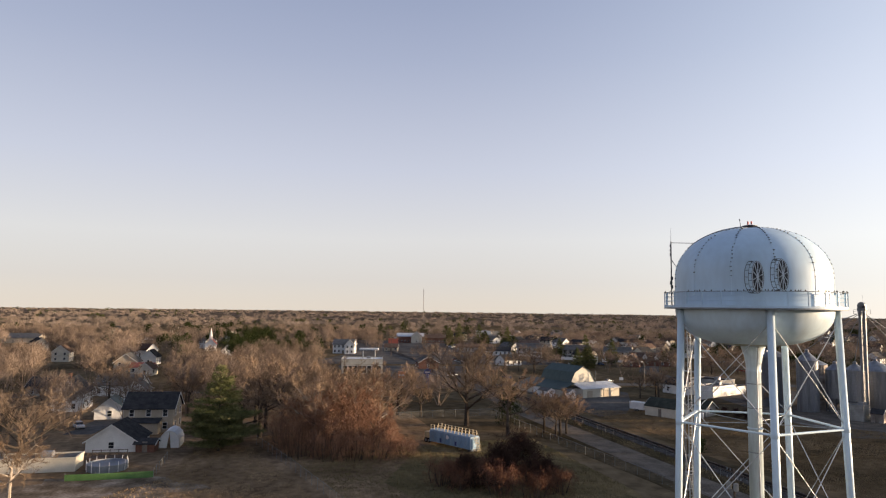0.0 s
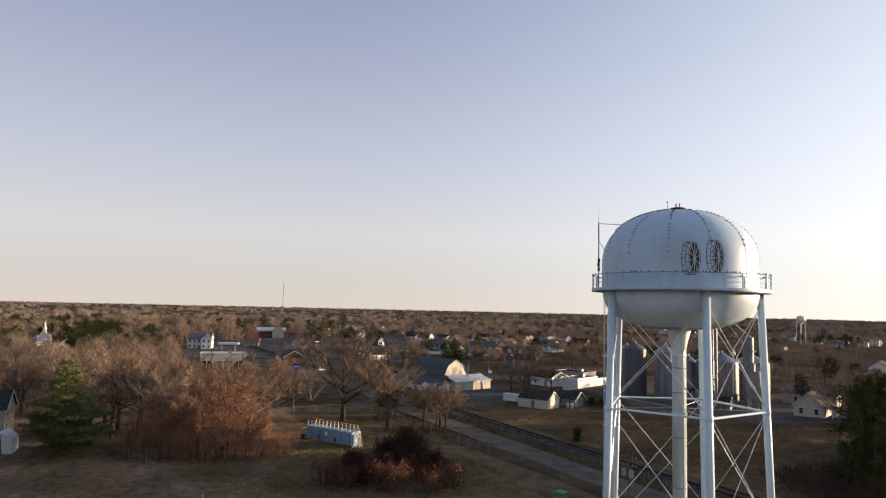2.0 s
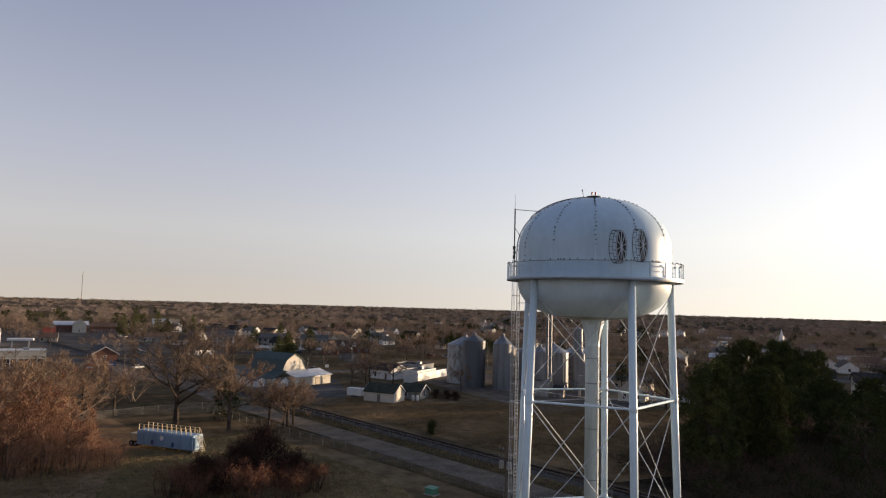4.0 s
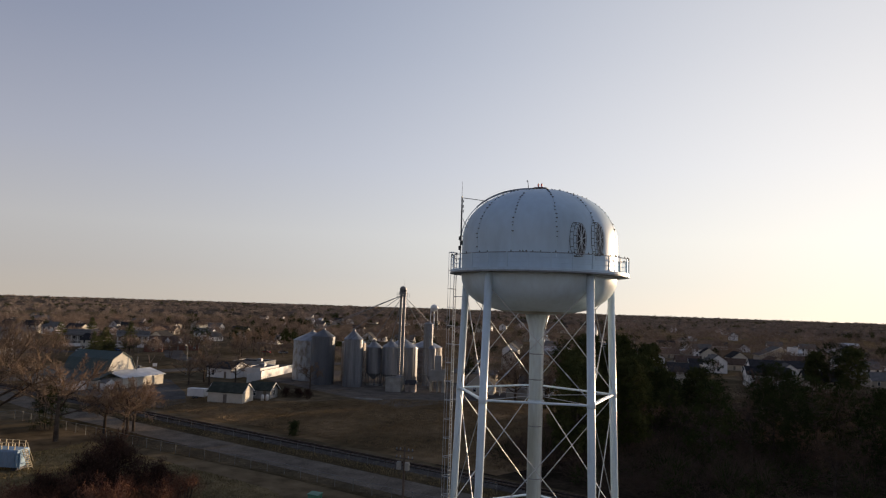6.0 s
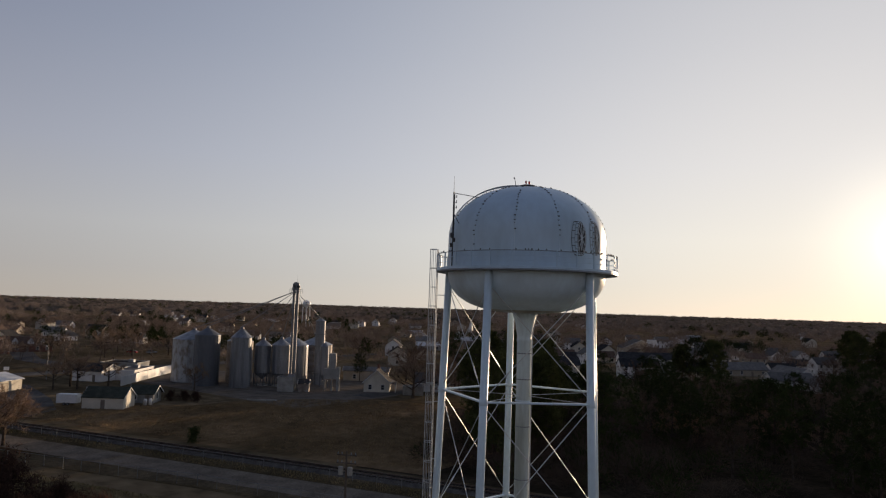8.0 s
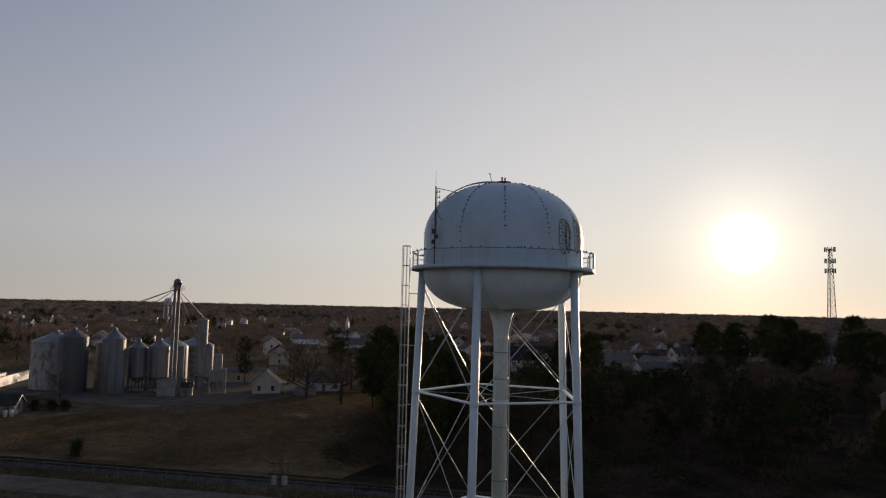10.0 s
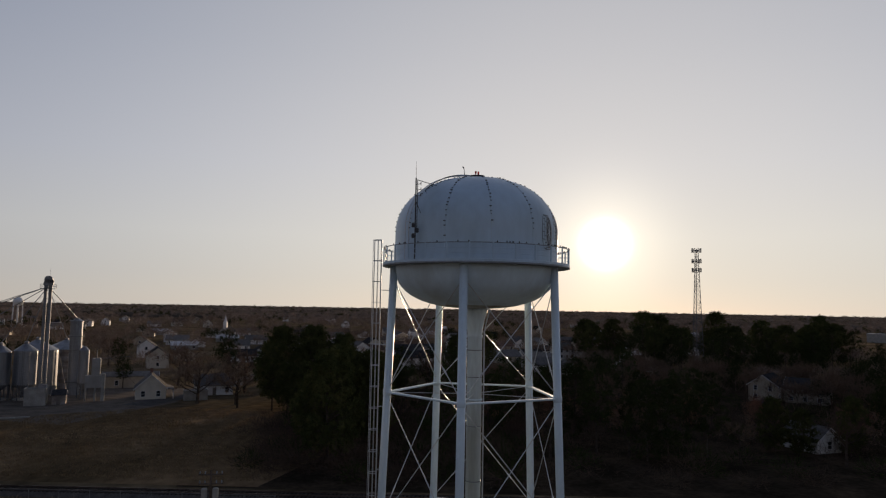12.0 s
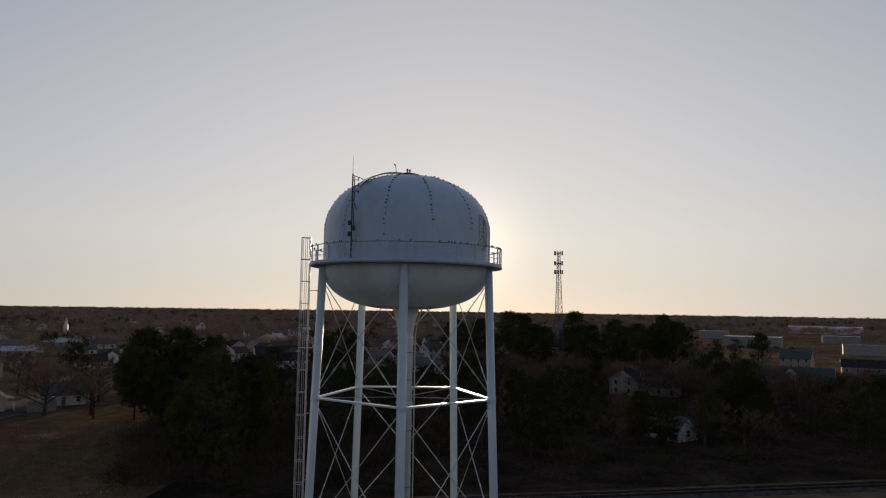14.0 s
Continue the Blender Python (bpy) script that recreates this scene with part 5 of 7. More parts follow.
def tank_skid():
    t = thing("storage_tank", pose(-88.6, -15.4, 0, 0, 0, 37), "faded blue steel frac tank on wheels with yellow railings", "tank")
    bm = bmesh.new()
    prism(bm, [(-1.3, 0.5), (1.3, 0.5), (1.3, 2.7), (1.15, 3.0), (-1.15, 3.0), (-1.3, 2.7)], -6.2, 6.2)
    bmesh.ops.rotate(bm, verts=bm.verts, cent=(0, 0, 0), matrix=Matrix.Rotation(math.pi / 2, 3, "Z"))
    link("body", bm, "blue", t)
    for i in range(11):
        x = -5.8 + i * 1.16
        for s in (-1, 1):
            bm = bmesh.new()
            box(bm, x - .06, x + .06, s * 1.34 - .05, s * 1.34 + .05, 0.5, 2.7)
            link("rib", bm, "blue", t)
    for i in range(12):
        x = -6.0 + i * 1.05
        for s in (-1, 1):
            bm = bmesh.new()
            box(bm, x - .05, x + .05, s * 1.1 - .05, s * 1.1 + .05, 3.0, 4.0)
            link("rail_post", bm, "yellow", t)
    for s in (-1, 1):
        for z in (3.5, 3.95):
            bm = bmesh.new()
            box(bm, -6.05, 5.6, s * 1.1 - .03, s * 1.1 + .03, z, z + .06)
            link("guard_rail", bm, "yellow", t)
    bm = bmesh.new()
    for i in range(9):
        box(bm, 6.25 + 0.12 * i, 6.55 + 0.12 * i, -0.4, 0.4, 2.85 - 0.3 * i, 2.9 - 0.3 * i)
    for y in (-0.45, 0.45):
        tube(bm, (6.3, y, 2.9), (7.5, y, 0.2), 0.05, n=5)
        tube(bm, (6.3, y, 3.9), (7.5, y, 1.2), 0.04, n=5)
    link("stair", bm, "yellow", t)
    bm = bmesh.new()
    for y in (-0.9, 0.9):
        tube(bm, (6.35, y, 0.3), (6.35, y, 2.6), 0.12, n=8)
    tube(bm, (6.35, -0.9, 2.0), (6.35, 0.9, 2.0), 0.1, n=8)
    tube(bm, (6.35, -0.9, 0.9), (6.35, 0.9, 0.9), 0.14, n=8)
    link("manifold", bm, "blue", t)
    bm = bmesh.new()
    lathe(bm, [(0.42, -0.02), (0.42, 0.02)], 20)
    bmesh.ops.rotate(bm, verts=bm.verts, cent=(0, 0, 0), matrix=Matrix.Rotation(math.pi / 2, 3, "X"))
    bmesh.ops.translate(bm, verts=bm.verts, vec=(-0.6, -1.32, 2.0))
    link("emblem_plate", bm, "trim", t, "round pale emblem plate")
    for x in (-2.6, 2.0):
        bm = bmesh.new()
        box(bm, x - .35, x + .35, -1.36, -1.29, 0.7, 1.5, 0.02)
        link("hatch", bm, "signblue", t)
    bm = bmesh.new()
    box(bm, -8.2, -6.2, -1.0, 1.0, 1.0, 2.2, 0.05)
    link("end_frame", bm, "yellow", t)
    for x in (-7.5, -6.6):
        for y in (-1.1, 1.1):
            wheel(t, x, y, 0.5, 0.3)
    bm = bmesh.new()
    box(bm, 5.2, 6.1, -1.1, 1.1, 0.0, 0.5)
    link("skid_foot", bm, "dark_steel", t)


tank_skid()


def wire_fence(points, height, spacing, label):
    f = thing("wire_fence", pose(0, 0, 0), label, "fence")
    post = None
    for a, b in zip(points, points[1:]):
        a, b = Vector(a), Vector(b)
        L = (b - a).length
        n = max(int(L / spacing), 1)
        for i in range(n + 1):
            p = a.lerp(b, i / n)
            if post is None:
                bm = bmesh.new()
                tube(bm, (0, 0, 0), (0, 0, height + 0.12), 0.036, n=6)
                post = link("post", bm, "post", f)
                post.location = (p.x, p.y, 0)
            elif i < n or b == Vector(points[-1]):
                o = hang("post", post.data, None, f)
                o.location = (p.x, p.y, 0)
        bm = bmesh.new()
        tube(bm, (a.x, a.y, height), (b.x, b.y, height), 0.025, n=4)
        link("top_rail", bm, "post", f)
        bm = bmesh.new()
        vs = [bm.verts.new((p.x, p.y, z)) for p, z in ((a, 0.05), (b, 0.05), (b, height), (a, height))]
        bm.faces.new(vs)
        o = link("mesh_panel", bm, "fabric", f)
    return f


wire_fence([(-92, -56.2), (-84, -52.6), (-70, -46.4), (-53, -39.3), (-36, -32.4)], 1.8, 3.0, "grey chain-link fence along the yard")
wire_fence([(-122, -31), (-128, -14), (-130, -0.5), (-114, 2.4), (-98.5, 5.8)], 1.8, 3.0, "chain-link fence behind the blue tank")
wire_fence([(-98.5, 5.8), (-80, 10.0), (-57, 16), (-30, 20.5), (10, 27)], 1.6, 3.2, "low chain-link fence beside the lane")
wire_fence([(-128, 18.4), (-100, 22.8), (-70, 27.5), (-30, 33.5)], 1.2, 4.0, "low wire fence along the railway")
wire_fence([(-65.0, -68.3), (-78, -70)], 1.4, 2.5, "wire fence beside the pool")


def grass_blades(name, outline, per_m2, mat, label, seed, tall=0.24):
    """Upright blades over a piece of ground, thinned in uneven patches."""
    rng = np.random.default_rng(seed)
    pts = np.array(outline, float)
    lo, hi = pts.min(0), pts.max(0)
    n = int((hi - lo).prod() * per_m2)
    p = rng.uniform(lo, hi, size=(n, 2))
    inside = np.zeros(n, bool)
    for (x0, y0), (x1, y1) in zip(pts, np.roll(pts, -1, 0)):
        cross = (y0 > p[:, 1]) != (y1 > p[:, 1])
        with np.errstate(divide="ignore", invalid="ignore"):
            inside ^= cross & (p[:, 0] < (x1 - x0) * (p[:, 1] - y0) / (y1 - y0) + x0)
    patch = np.sin(p[:, 0] * 0.31 + 2 * np.sin(p[:, 1] * 0.17)) + np.sin(p[:, 1] * 0.43 + 1.7 * np.sin(p[:, 0] * 0.11)) + np.sin(p[:, 0] * 1.3 + p[:, 1] * 0.9)
    p = p[inside & (rng.uniform(-3.2, 2.2, n) < patch)]
    n = len(p)
    a = rng.uniform(0, 2 * np.pi, n)
    h = tall * rng.uniform(0.4, 1.2, n)
    w = rng.uniform(0.03, 0.085, n)
    base = np.column_stack([p, np.full(n, 0.02)])
    side = np.column_stack([np.cos(a) * w, np.sin(a) * w, np.zeros(n)])
    tip = base + np.column_stack([rng.normal(size=n) * 0.35 * h, rng.normal(size=n) * 0.35 * h, h])
    tagged(hang(name, tri_mesh(name, np.stack([base - side, base + side, tip], 1)), mat), label, "grass", "", "stuff")


grass_blades("field_grass", [(-140, 27), (-36, 44), (-30, 100), (-60, 106), (-92, 102), (-108, 86), (-116, 62), (-138, 44)], 26, "tuft", "dry tan grass blades of the field", 1)
grass_blades("lawn_grass", [(-98, 3), (-52, 10), (-30, 6), (-20, -12), (-50, -36), (-84, -50), (-90, -22)], 24, "tuft_dull", "dull olive grass blades behind the wire fence", 2)
grass_blades("yard_grass_blades", [(-90, -57), (-52, -41), (-24, -30), (-30, -60), (-50, -74), (-64, -66), (-88, -68)], 16, "tuft", "thin brown grass blades of a yard", 3, 0.2)
grass_blades("verge_grass", [(-128, 19), (-30, 34), (0, 38), (0, 34.5), (-30, 30.2), (-125, 16)], 10, "tuft_dull", "rough grass blades between the lane and the railway", 4, 0.35)


# ---- poles, signs, masts ----
def utility_pole(x, y, h, turn, label, cans=0, arms=1):
    t = thing("utility_pole", pose(x, y, 0, 0, 0, turn), label, "utility pole", "utility poles")
    bm = bmesh.new()
    tube(bm, (0, 0, 0), (0, 0, h), 0.17, 0.11, 10)
    link("pole", bm, "pole", t)
    for i in range(arms):
        bm = bmesh.new()
        z = h - 0.5 - 0.9 * i
        box(bm, -1.2, 1.2, -0.06, 0.06, z, z + 0.13)
        link("crossarm", bm, "pole", t)
        for xx in (-1.05, -0.55, 0.55, 1.05):
            bm = bmesh.new()
            lathe(bm, [(0.03, z + .13), (0.07, z + .2), (0.05, z + .3), (0.07, z + .36), (0, z + .4)], 8, (xx, 0))
            link("insulator", bm, "rail_paint", t)
    for i in range(cans):
        xx = (-0.55, 0.55, 0)[i]
        bm = bmesh.new()
        lathe(bm, [(0.28, h - 2.6), (0.3, h - 2.55), (0.3, h - 1.75), (0.22, h - 1.68), (0, h - 1.66)], 16, (xx, -0.3))
        link("transformer", bm, "grey", t)
    return t


def wire(a, b, sag, r=0.009):
    o = thing("power_line", pose(0, 0, 0), "thin dark overhead power line", "power line", "power lines")
    bm = bmesh.new()
    a, b = Vector(a), Vector(b)
    n = 10
    pts = [a.lerp(b, i / n) - Vector((0, 0, sag * 4 * (i / n) * (1 - i / n))) for i in range(n + 1)]
    polytube(bm, pts, r, 4)
    link("cable", bm, "cable", o)


def poles():
    utility_pole(-28, 13, 9.2, 20, "weathered utility pole with two pale transformers", 2, 2)
    utility_pole(-5, -20, 9.0, 20, "weathered utility pole beside the lane")
    for dx in (-0.9, 0.9):
        wire((-28 + dx * 0.9, 13 + dx * 0.3, 8.9), (-5 + dx * 0.9, -20 + dx * 0.3, 8.8), 0.6)
    for x, y, h in ((-187, -11, 10), (-194, 34, 10.5), (-198, 100, 10), (-186, -60, 10), (-400, -30, 12), (-360, -24, 12), (-330, 20, 11), (-300, 62, 11), (-112, 150, 9), (-118, 205, 9), (-130, -101, 9), (-160, -106, 9), (-262, 78, 11), (-420, 10, 12)):
        utility_pole(x, y, h, 80, "dark wooden utility pole in the town")
    wire((-187, -11, 9.6), (-194, 34, 10.1), 0.7, 0.03)
    wire((-194, 34, 10.1), (-198, 100, 9.6), 0.9, 0.03)
    wire((-187, -11, 9.6), (-186, -60, 9.6), 0.7, 0.03)
    wire((-262, 78, 10.6), (-198, 100, 9.6), 0.8, 0.03)
    wire((-262, 78, 10.6), (-300, 62, 10.6), 0.5, 0.03)
    wire((-300, 62, 10.6), (-330, 20, 10.6), 0.5, 0.03)
    wire((-130, -101, 8.6), (-160, -106, 8.6), 0.4, 0.03)
    for x, y in ((-190, 66), (-196, 10), (-208, 140)):
        t = thing("street_lamp", pose(x, y, 0, 0, 0, -40), "grey street lamp with a curved arm", "street lamp", "street lamps")
        bm = bmesh.new()
        pts = [(0, 0, 0), (0, 0, 8.2), (0.3, 0, 9.4), (1.2, 0, 10.1), (2.4, 0, 10.3)]
        for a, b in zip(pts, pts[1:]):
            tube(bm, a, b, 0.1, 0.08, 8)
        link("post", bm, "post", t)
        bm = bmesh.new()
        box(bm, 2.2, 3.1, -0.18, 0.18, 10.2, 10.4, 0.04)
        link("lamp_head", bm, "trim", t)
    t = thing("pole_sign", pose(-133, -25, 0, 0, 0, 80), "orange-topped pole sign by the fence", "sign")
    bm = bmesh.new()
    tube(bm, (0, 0, 0), (0, 0, 10.3), 0.14, n=8)
    link("post", bm, "pole", t)
    bm = bmesh.new()
    box(bm, -1.0, 1.0, -0.12, 0.12, 9.6, 11.4, 0.03)
    link("face", bm, "signorange", t)
    bm = bmesh.new()
    box(bm, -0.7, 0.7, -0.15, 0.15, 10.3, 10.6)
    link("bar", bm, "trim", t)
    t = thing("monument_sign", pose(-203, -13, 0, 0, 0, 80), "tall dark blue sign by the parking lot", "sign")
    bm = bmesh.new()
    box(bm, -0.5, 0.5, -0.25, 0.25, 0, 6.2, 0.05)
    link("pylon", bm, "signblue", t)
    bm = bmesh.new()
    box(bm, -1.3, 1.3, -0.35, 0.35, 4.2, 5.6, 0.05)
    link("face", bm, "signblue", t)
    bm = bmesh.new()
    box(bm, -0.9, 0.9, -0.38, 0.38, 4.75, 5.05)
    link("bar", bm, "trim", t)
    for x, y, w, h, mt in ((-214, 66, 1.6, 1.1, "trim"), (-209, 46, 1.4, 1.0, "signorange")):
        t = thing("road_sign", pose(x, y, 0, 0, 0, 90), "small pale roadside board on two posts", "sign", "road signs")
        bm = bmesh.new()
        box(bm, -w / 2, w / 2, -0.05, 0.05, 1.0, 1.0 + h)
        link("board", bm, mt, t)
        for s in (-1, 1):
            bm = bmesh.new()
            box(bm, s * w * 0.4 - .05, s * w * 0.4 + .05, -0.05, 0.05, 0, 1.0)
            link("post", bm, "post", t)
    # green transformer cabinet
    t = thing("utility_cabinet", pose(-43, 11.4, 0, 0, 0, 20), "green metal utility cabinet by the lane", "cabinet")
    bm = bmesh.new()
    box(bm, -0.8, 0.8, -0.55, 0.55, 0.1, 0.9, 0.05)
    link("body", bm, "box_green", t)
    bm = bmesh.new()
    slab(bm, [(-0.87, -0.62, 0.92), (0.87, -0.62, 0.92), (0.87, 0.62, 1.06), (-0.87, 0.62, 1.06)], 0.08)
    link("lid", bm, "box_green", t)
    bm = bmesh.new()
    box(bm, -1.0, 1.0, -0.72, 0.72, 0, 0.1)
    link("base", bm, "concrete", t)


poles()


def cell_tower():
    x, y, h = 69, 290, 55.0
    t = thing("cell_tower", pose(x, y, 0, 0, 0, 12), "grey lattice cell tower with three rings of antennas", "cell tower")

    def leg(k, z):
        r = 3.0 - 2.2 * z / h
        a = 2 * math.pi * k / 3
        return Vector((r * math.cos(a), r * math.sin(a), z))
    for k in range(3):
        bm = bmesh.new()
        tube(bm, leg(k, 0), leg(k, h), 0.17, 0.12, 6)
        link("leg", bm, "galv_dark", t)
    n = 22
    for i in range(n):
        z0, z1 = h * i / n, h * (i + 1) / n
        bm = bmesh.new()
        for k in range(3):
            tube(bm, leg(k, z0), leg(k + 1, z1), 0.06, n=4)
            tube(bm, leg(k + 1, z0), leg(k, z1), 0.06, n=4)
            tube(bm, leg(k, z1), leg(k + 1, z1), 0.06, n=4)
        link("brace", bm, "galv_dark", t)
    for z in (h - 0.3, h - 5.4, h - 9.8):
        bm = bmesh.new()
        for k in range(3):
            a, b = 2 * math.pi * k / 3 + 0.5, 2 * math.pi * (k + 1) / 3 + 0.5
            tube(bm, (2.1 * math.cos(a), 2.1 * math.sin(a), z), (2.1 * math.cos(b), 2.1 * math.sin(b), z), 0.09, n=5)
            tube(bm, (0.6 * math.cos(a), 0.6 * math.sin(a), z), (2.1 * math.cos(a), 2.1 * math.sin(a), z), 0.09, n=5)
        link("platform", bm, "galv_dark", t)
        for k in range(9):
            a = 2 * math.pi * k / 9 + 0.5
            bm = bmesh.new()
            c = (2.1 * math.cos(a), 2.1 * math.sin(a))
            box(bm, c[0] - .17, c[0] + .17, c[1] - .14, c[1] + .14, z - 1.0, z + 1.1, 0.04)
            link("antenna_panel", bm, "grey", t)


def radio_mast():
    t = thing("radio_mast", pose(-1280, 54, 0), "slender far radio mast", "radio mast")
    for k in range(3):
        a = 2 * math.pi * k / 3
        bm = bmesh.new()
        tube(bm, (0.45 * math.cos(a), 0.45 * math.sin(a), 0), (0.45 * math.cos(a), 0.45 * math.sin(a), 68), 0.12, n=5)
        link("leg", bm, "rusty", t)
    for i in range(24):
        bm = bmesh.new()
        z = i * 2.8
        for k in range(3):
            a, b = 2 * math.pi * k / 3, 2 * math.pi * (k + 1) / 3
            tube(bm, (0.45 * math.cos(a), 0.45 * math.sin(a), z), (0.45 * math.cos(b), 0.45 * math.sin(b), z + 2.8), 0.06, n=3)
        link("brace", bm, "rusty", t)


def far_water_tower():
    t = thing("far_water_tower", pose(-472, 480, 0), "far white ball-topped water tower", "water tower")
    bm = bmesh.new()
    lathe(bm, [(0, 19.8)] + [(4.2 * math.sin(a), 24 - 4.2 * math.cos(a) * (1 if a < 1.57 else 0.85)) for a in (i * math.pi / 14 for i in range(1, 14))] + [(0, 27.6)], 28)
    link("tank", bm, "white_sheet", t, smooth=True)
    for k in range(6):
        a = 2 * math.pi * k / 6 + 0.3
        bm = bmesh.new()
        tube(bm, (4.6 * math.cos(a), 4.6 * math.sin(a), 0), (4.0 * math.cos(a), 4.0 * math.sin(a), 23), 0.35, n=8)
        link("leg", bm, "white_sheet", t)
    bm = bmesh.new()
    tube(bm, (0, 0, 0), (0, 0, 20.5), 0.7, n=12)
    link("riser", bm, "white_sheet", t)
    bm = bmesh.new()
    lathe(bm, [(4.2, 23.4), (4.9, 23.4), (4.9, 23.6), (4.2, 23.6)], 28, top=False, bottom=False)
    link("balcony", bm, "white_sheet", t)


cell_tower()
radio_mast()
far_water_tower()


# ---- the town ----
def town():
    flat_building(-254, -38.5, 90, 18, 13, 6.4, "cream", "cream flat-roofed shop with dark glazed bays", "shop", "shop", 8, "roof_pale", win=(1.7, 3.0), zwin=1.9)
    gable_house(-384, -53, 80, 13, 9, 5.8, 8.8, "white", "roof_grey", "large white house with a porch and dormers", storeys=2, wins=5, end_wins=3)
    h = gable_house(-377.5, -49.5, 0, 5.5, 5.5, 6.0, 9.0, "white", "roof_grey", "white front gable wing of a house", "house wing", storeys=2, wins=1, end_wins=2)
    gable_house(-528, -5, 86, 22, 14, 5.5, 8.0, "brick", "roof_pale", "brick shopping centre with a pale roof", "shop", name="shop", wins=8, end_wins=0)
    gable_house(-526, 16, 86, 17, 14, 4.5, 7.0, "brick", "roof_brown", "lower brick shopping wing", "shop", name="shop", wins=8, end_wins=0)
    gable_house(-519, 0, -4, 8, 9, 6, 10, "cream", "roof_dark", "gabled entrance of the shops", "shop entrance", name="shop_entrance", wins=1)
    flat_building(-496, -20, 90, 8, 4, 4.6, "roof_red", "small red roadside kiosk by the shops", "kiosk", "kiosk", 0, "roof_red")
    gable_house(-279, -8, 4, 13, 9.5, 3.2, 6.0, "brick", "roof_grey", "small brick office with a grey roof and white door", "office", name="office", wins=3, end_wins=1)
    t = thing("fuel_canopy", pose(-350, -37, 0, 0, 0, 85), "flat white filling-station canopy", "canopy")
    bm = bmesh.new()
    box(bm, -5.5, 5.5, -3.5, 3.5, 4.2, 5.1, 0.05)
    link("canopy_top", bm, "white", t)
    for x in (-3.5, 3.5):
        bm = bmesh.new()
        box(bm, x - .25, x + .25, -.25, .25, 0, 4.2)
        link("column", bm, "trim", t)
    gable_house(-410, -23, 85, 9, 8, 2.8, 5.0, "tan", "roof_brown", "small brown-roofed building by the road", "building", wins=3)
    for x, y, r, L, W, e, rd, wl, rf, lb in ((-410, 34, 88, 24, 8, 3.2, 5.4, "grey", "roof_brown", "long low house with a brown roof"), (-376, 44, 85, 16, 8, 3, 5.2, "white", "roof_dark", "white bungalow with a dark roof"),
                                             (-438, 74, 75, 22, 9, 4.2, 7, "white", "roof_brown", "long white apartment house"), (-485, 172, 70, 20, 9, 4.2, 6.6, "white", "roof_dark", "long white house with a dark roof")):
        gable_house(x, y, r, L, W, e, rd, wl, rf, lb, wins=6, end_wins=1)
    flat_building(-590, 67, 85, 13, 12, 8.5, "white", "tall white block with a pale roof", "building", "building", 3, "roof_pale")
    for x, y, r in ((-346, 86, 70), (-330, 106, 66), (-365, 62, 75)):
        h = gable_house(x, y, r, 15, 10, 5.6, 8.2, "grey", "roof_grey", "two-storey apartment block with white balconies", "apartment block", "apartment blocks", "apartment_block", storeys=2, wins=5, end_wins=2)
        for i in range(6):
            xx = -7.2 + i * 2.88
            bm = bmesh.new()
            box(bm, xx - .12, xx + .12, -6.9, -6.66, 0, 5.6)
            link("column", bm, "trim", h)
        bm = bmesh.new()
        box(bm, -7.4, 7.4, -6.9, -5.0, 2.75, 2.9)
        link("balcony", bm, "trim", h)
        bm = bmesh.new()
        slab(bm, [(-7.6, -5.0, 6.1), (-7.6, -7.1, 5.5), (7.6, -7.1, 5.5), (7.6, -5.0, 6.1)], 0.15)
        link("porch_roof", bm, "roof_grey", h)
        bm = bmesh.new()
        box(bm, -8, 8, -10.1, -9.95, 0, 1.6)
        link("yard_fence", bm, "trim", h)
    h = gable_house(-300, 114, 62, 23, 9, 3.2, 6.8, "brick", "roof_brown", "brick house with white dormer gables", storeys=1, wins=6, end_wins=2, chimney=True)
    for x in (-8, -3, 3, 8):
        bm = bmesh.new()
        prism(bm, [(-1.2, 3.6), (1.2, 3.6), (1.2, 4.7), (0, 6.3), (-1.2, 4.7)], -5.0 + 0.3, -0.5)
        bmesh.ops.translate(bm, verts=bm.verts, vec=(x, 0, 0))
        d = link("dormer", bm, "white", h)
        for s in (-1, 1):
            bm = bmesh.new()
            c = [(x, -5.0, 6.5), (x, -0.4, 6.5), (x + s * 1.45, -0.4, 4.5), (x + s * 1.45, -5.0, 4.5)]
            slab(bm, c if s > 0 else c[::-1], 0.12)
            link("dormer_roof", bm, "roof_brown", d)
    gable_house(-292, 100, 152, 8, 8, 3.4, 6.8, "brick", "roof_brown", "brick cross wing with a white-edged gable", "house wing", wins=2)
    # beyond the tower: houses among the woods
    gable_house(66, 166, 60, 11, 8, 5.0, 7.8, "tan", "roof_dark", "pale two-storey house in the shaded woods", storeys=2, wins=3, end_wins=2)
    gable_house(76, 163, 150, 11, 7.5, 4.4, 7.0, "tan", "roof_dark", "wing of the pale house in the woods", "house wing", storeys=2, wins=3, end_wins=1)
    gable_house(53, 91, 120, 8, 6, 2.6, 4.8, "white", "roof_grey", "small pale cottage under the trees", wins=2)
    gable_house(134, 190, 150, 23, 11, 3.4, 7.2, "grey", "roof_green", "long house with a green roof", wins=6, end_wins=1)
    gable_house(128, 183, 60, 8, 8, 3.4, 6.8, "cream", "roof_green", "front gable of the green-roofed house", "house wing", wins=2)
    gable_house(178, 269, 140, 13, 10, 5.4, 8.6, "tan", "roof_green", "two-storey tan house with a green roof", storeys=2, wins=4, end_wins=2)
    gable_house(198, 248, 150, 20, 10, 3.2, 6.2, "grey", "roof_dark", "long grey house with a dark roof", wins=5)
    flat_building(295, 634, 155, 28, 20, 8.0, "grey", "pale flat-roofed industrial shed", "warehouse", "warehouse", 0, "roof_pale")
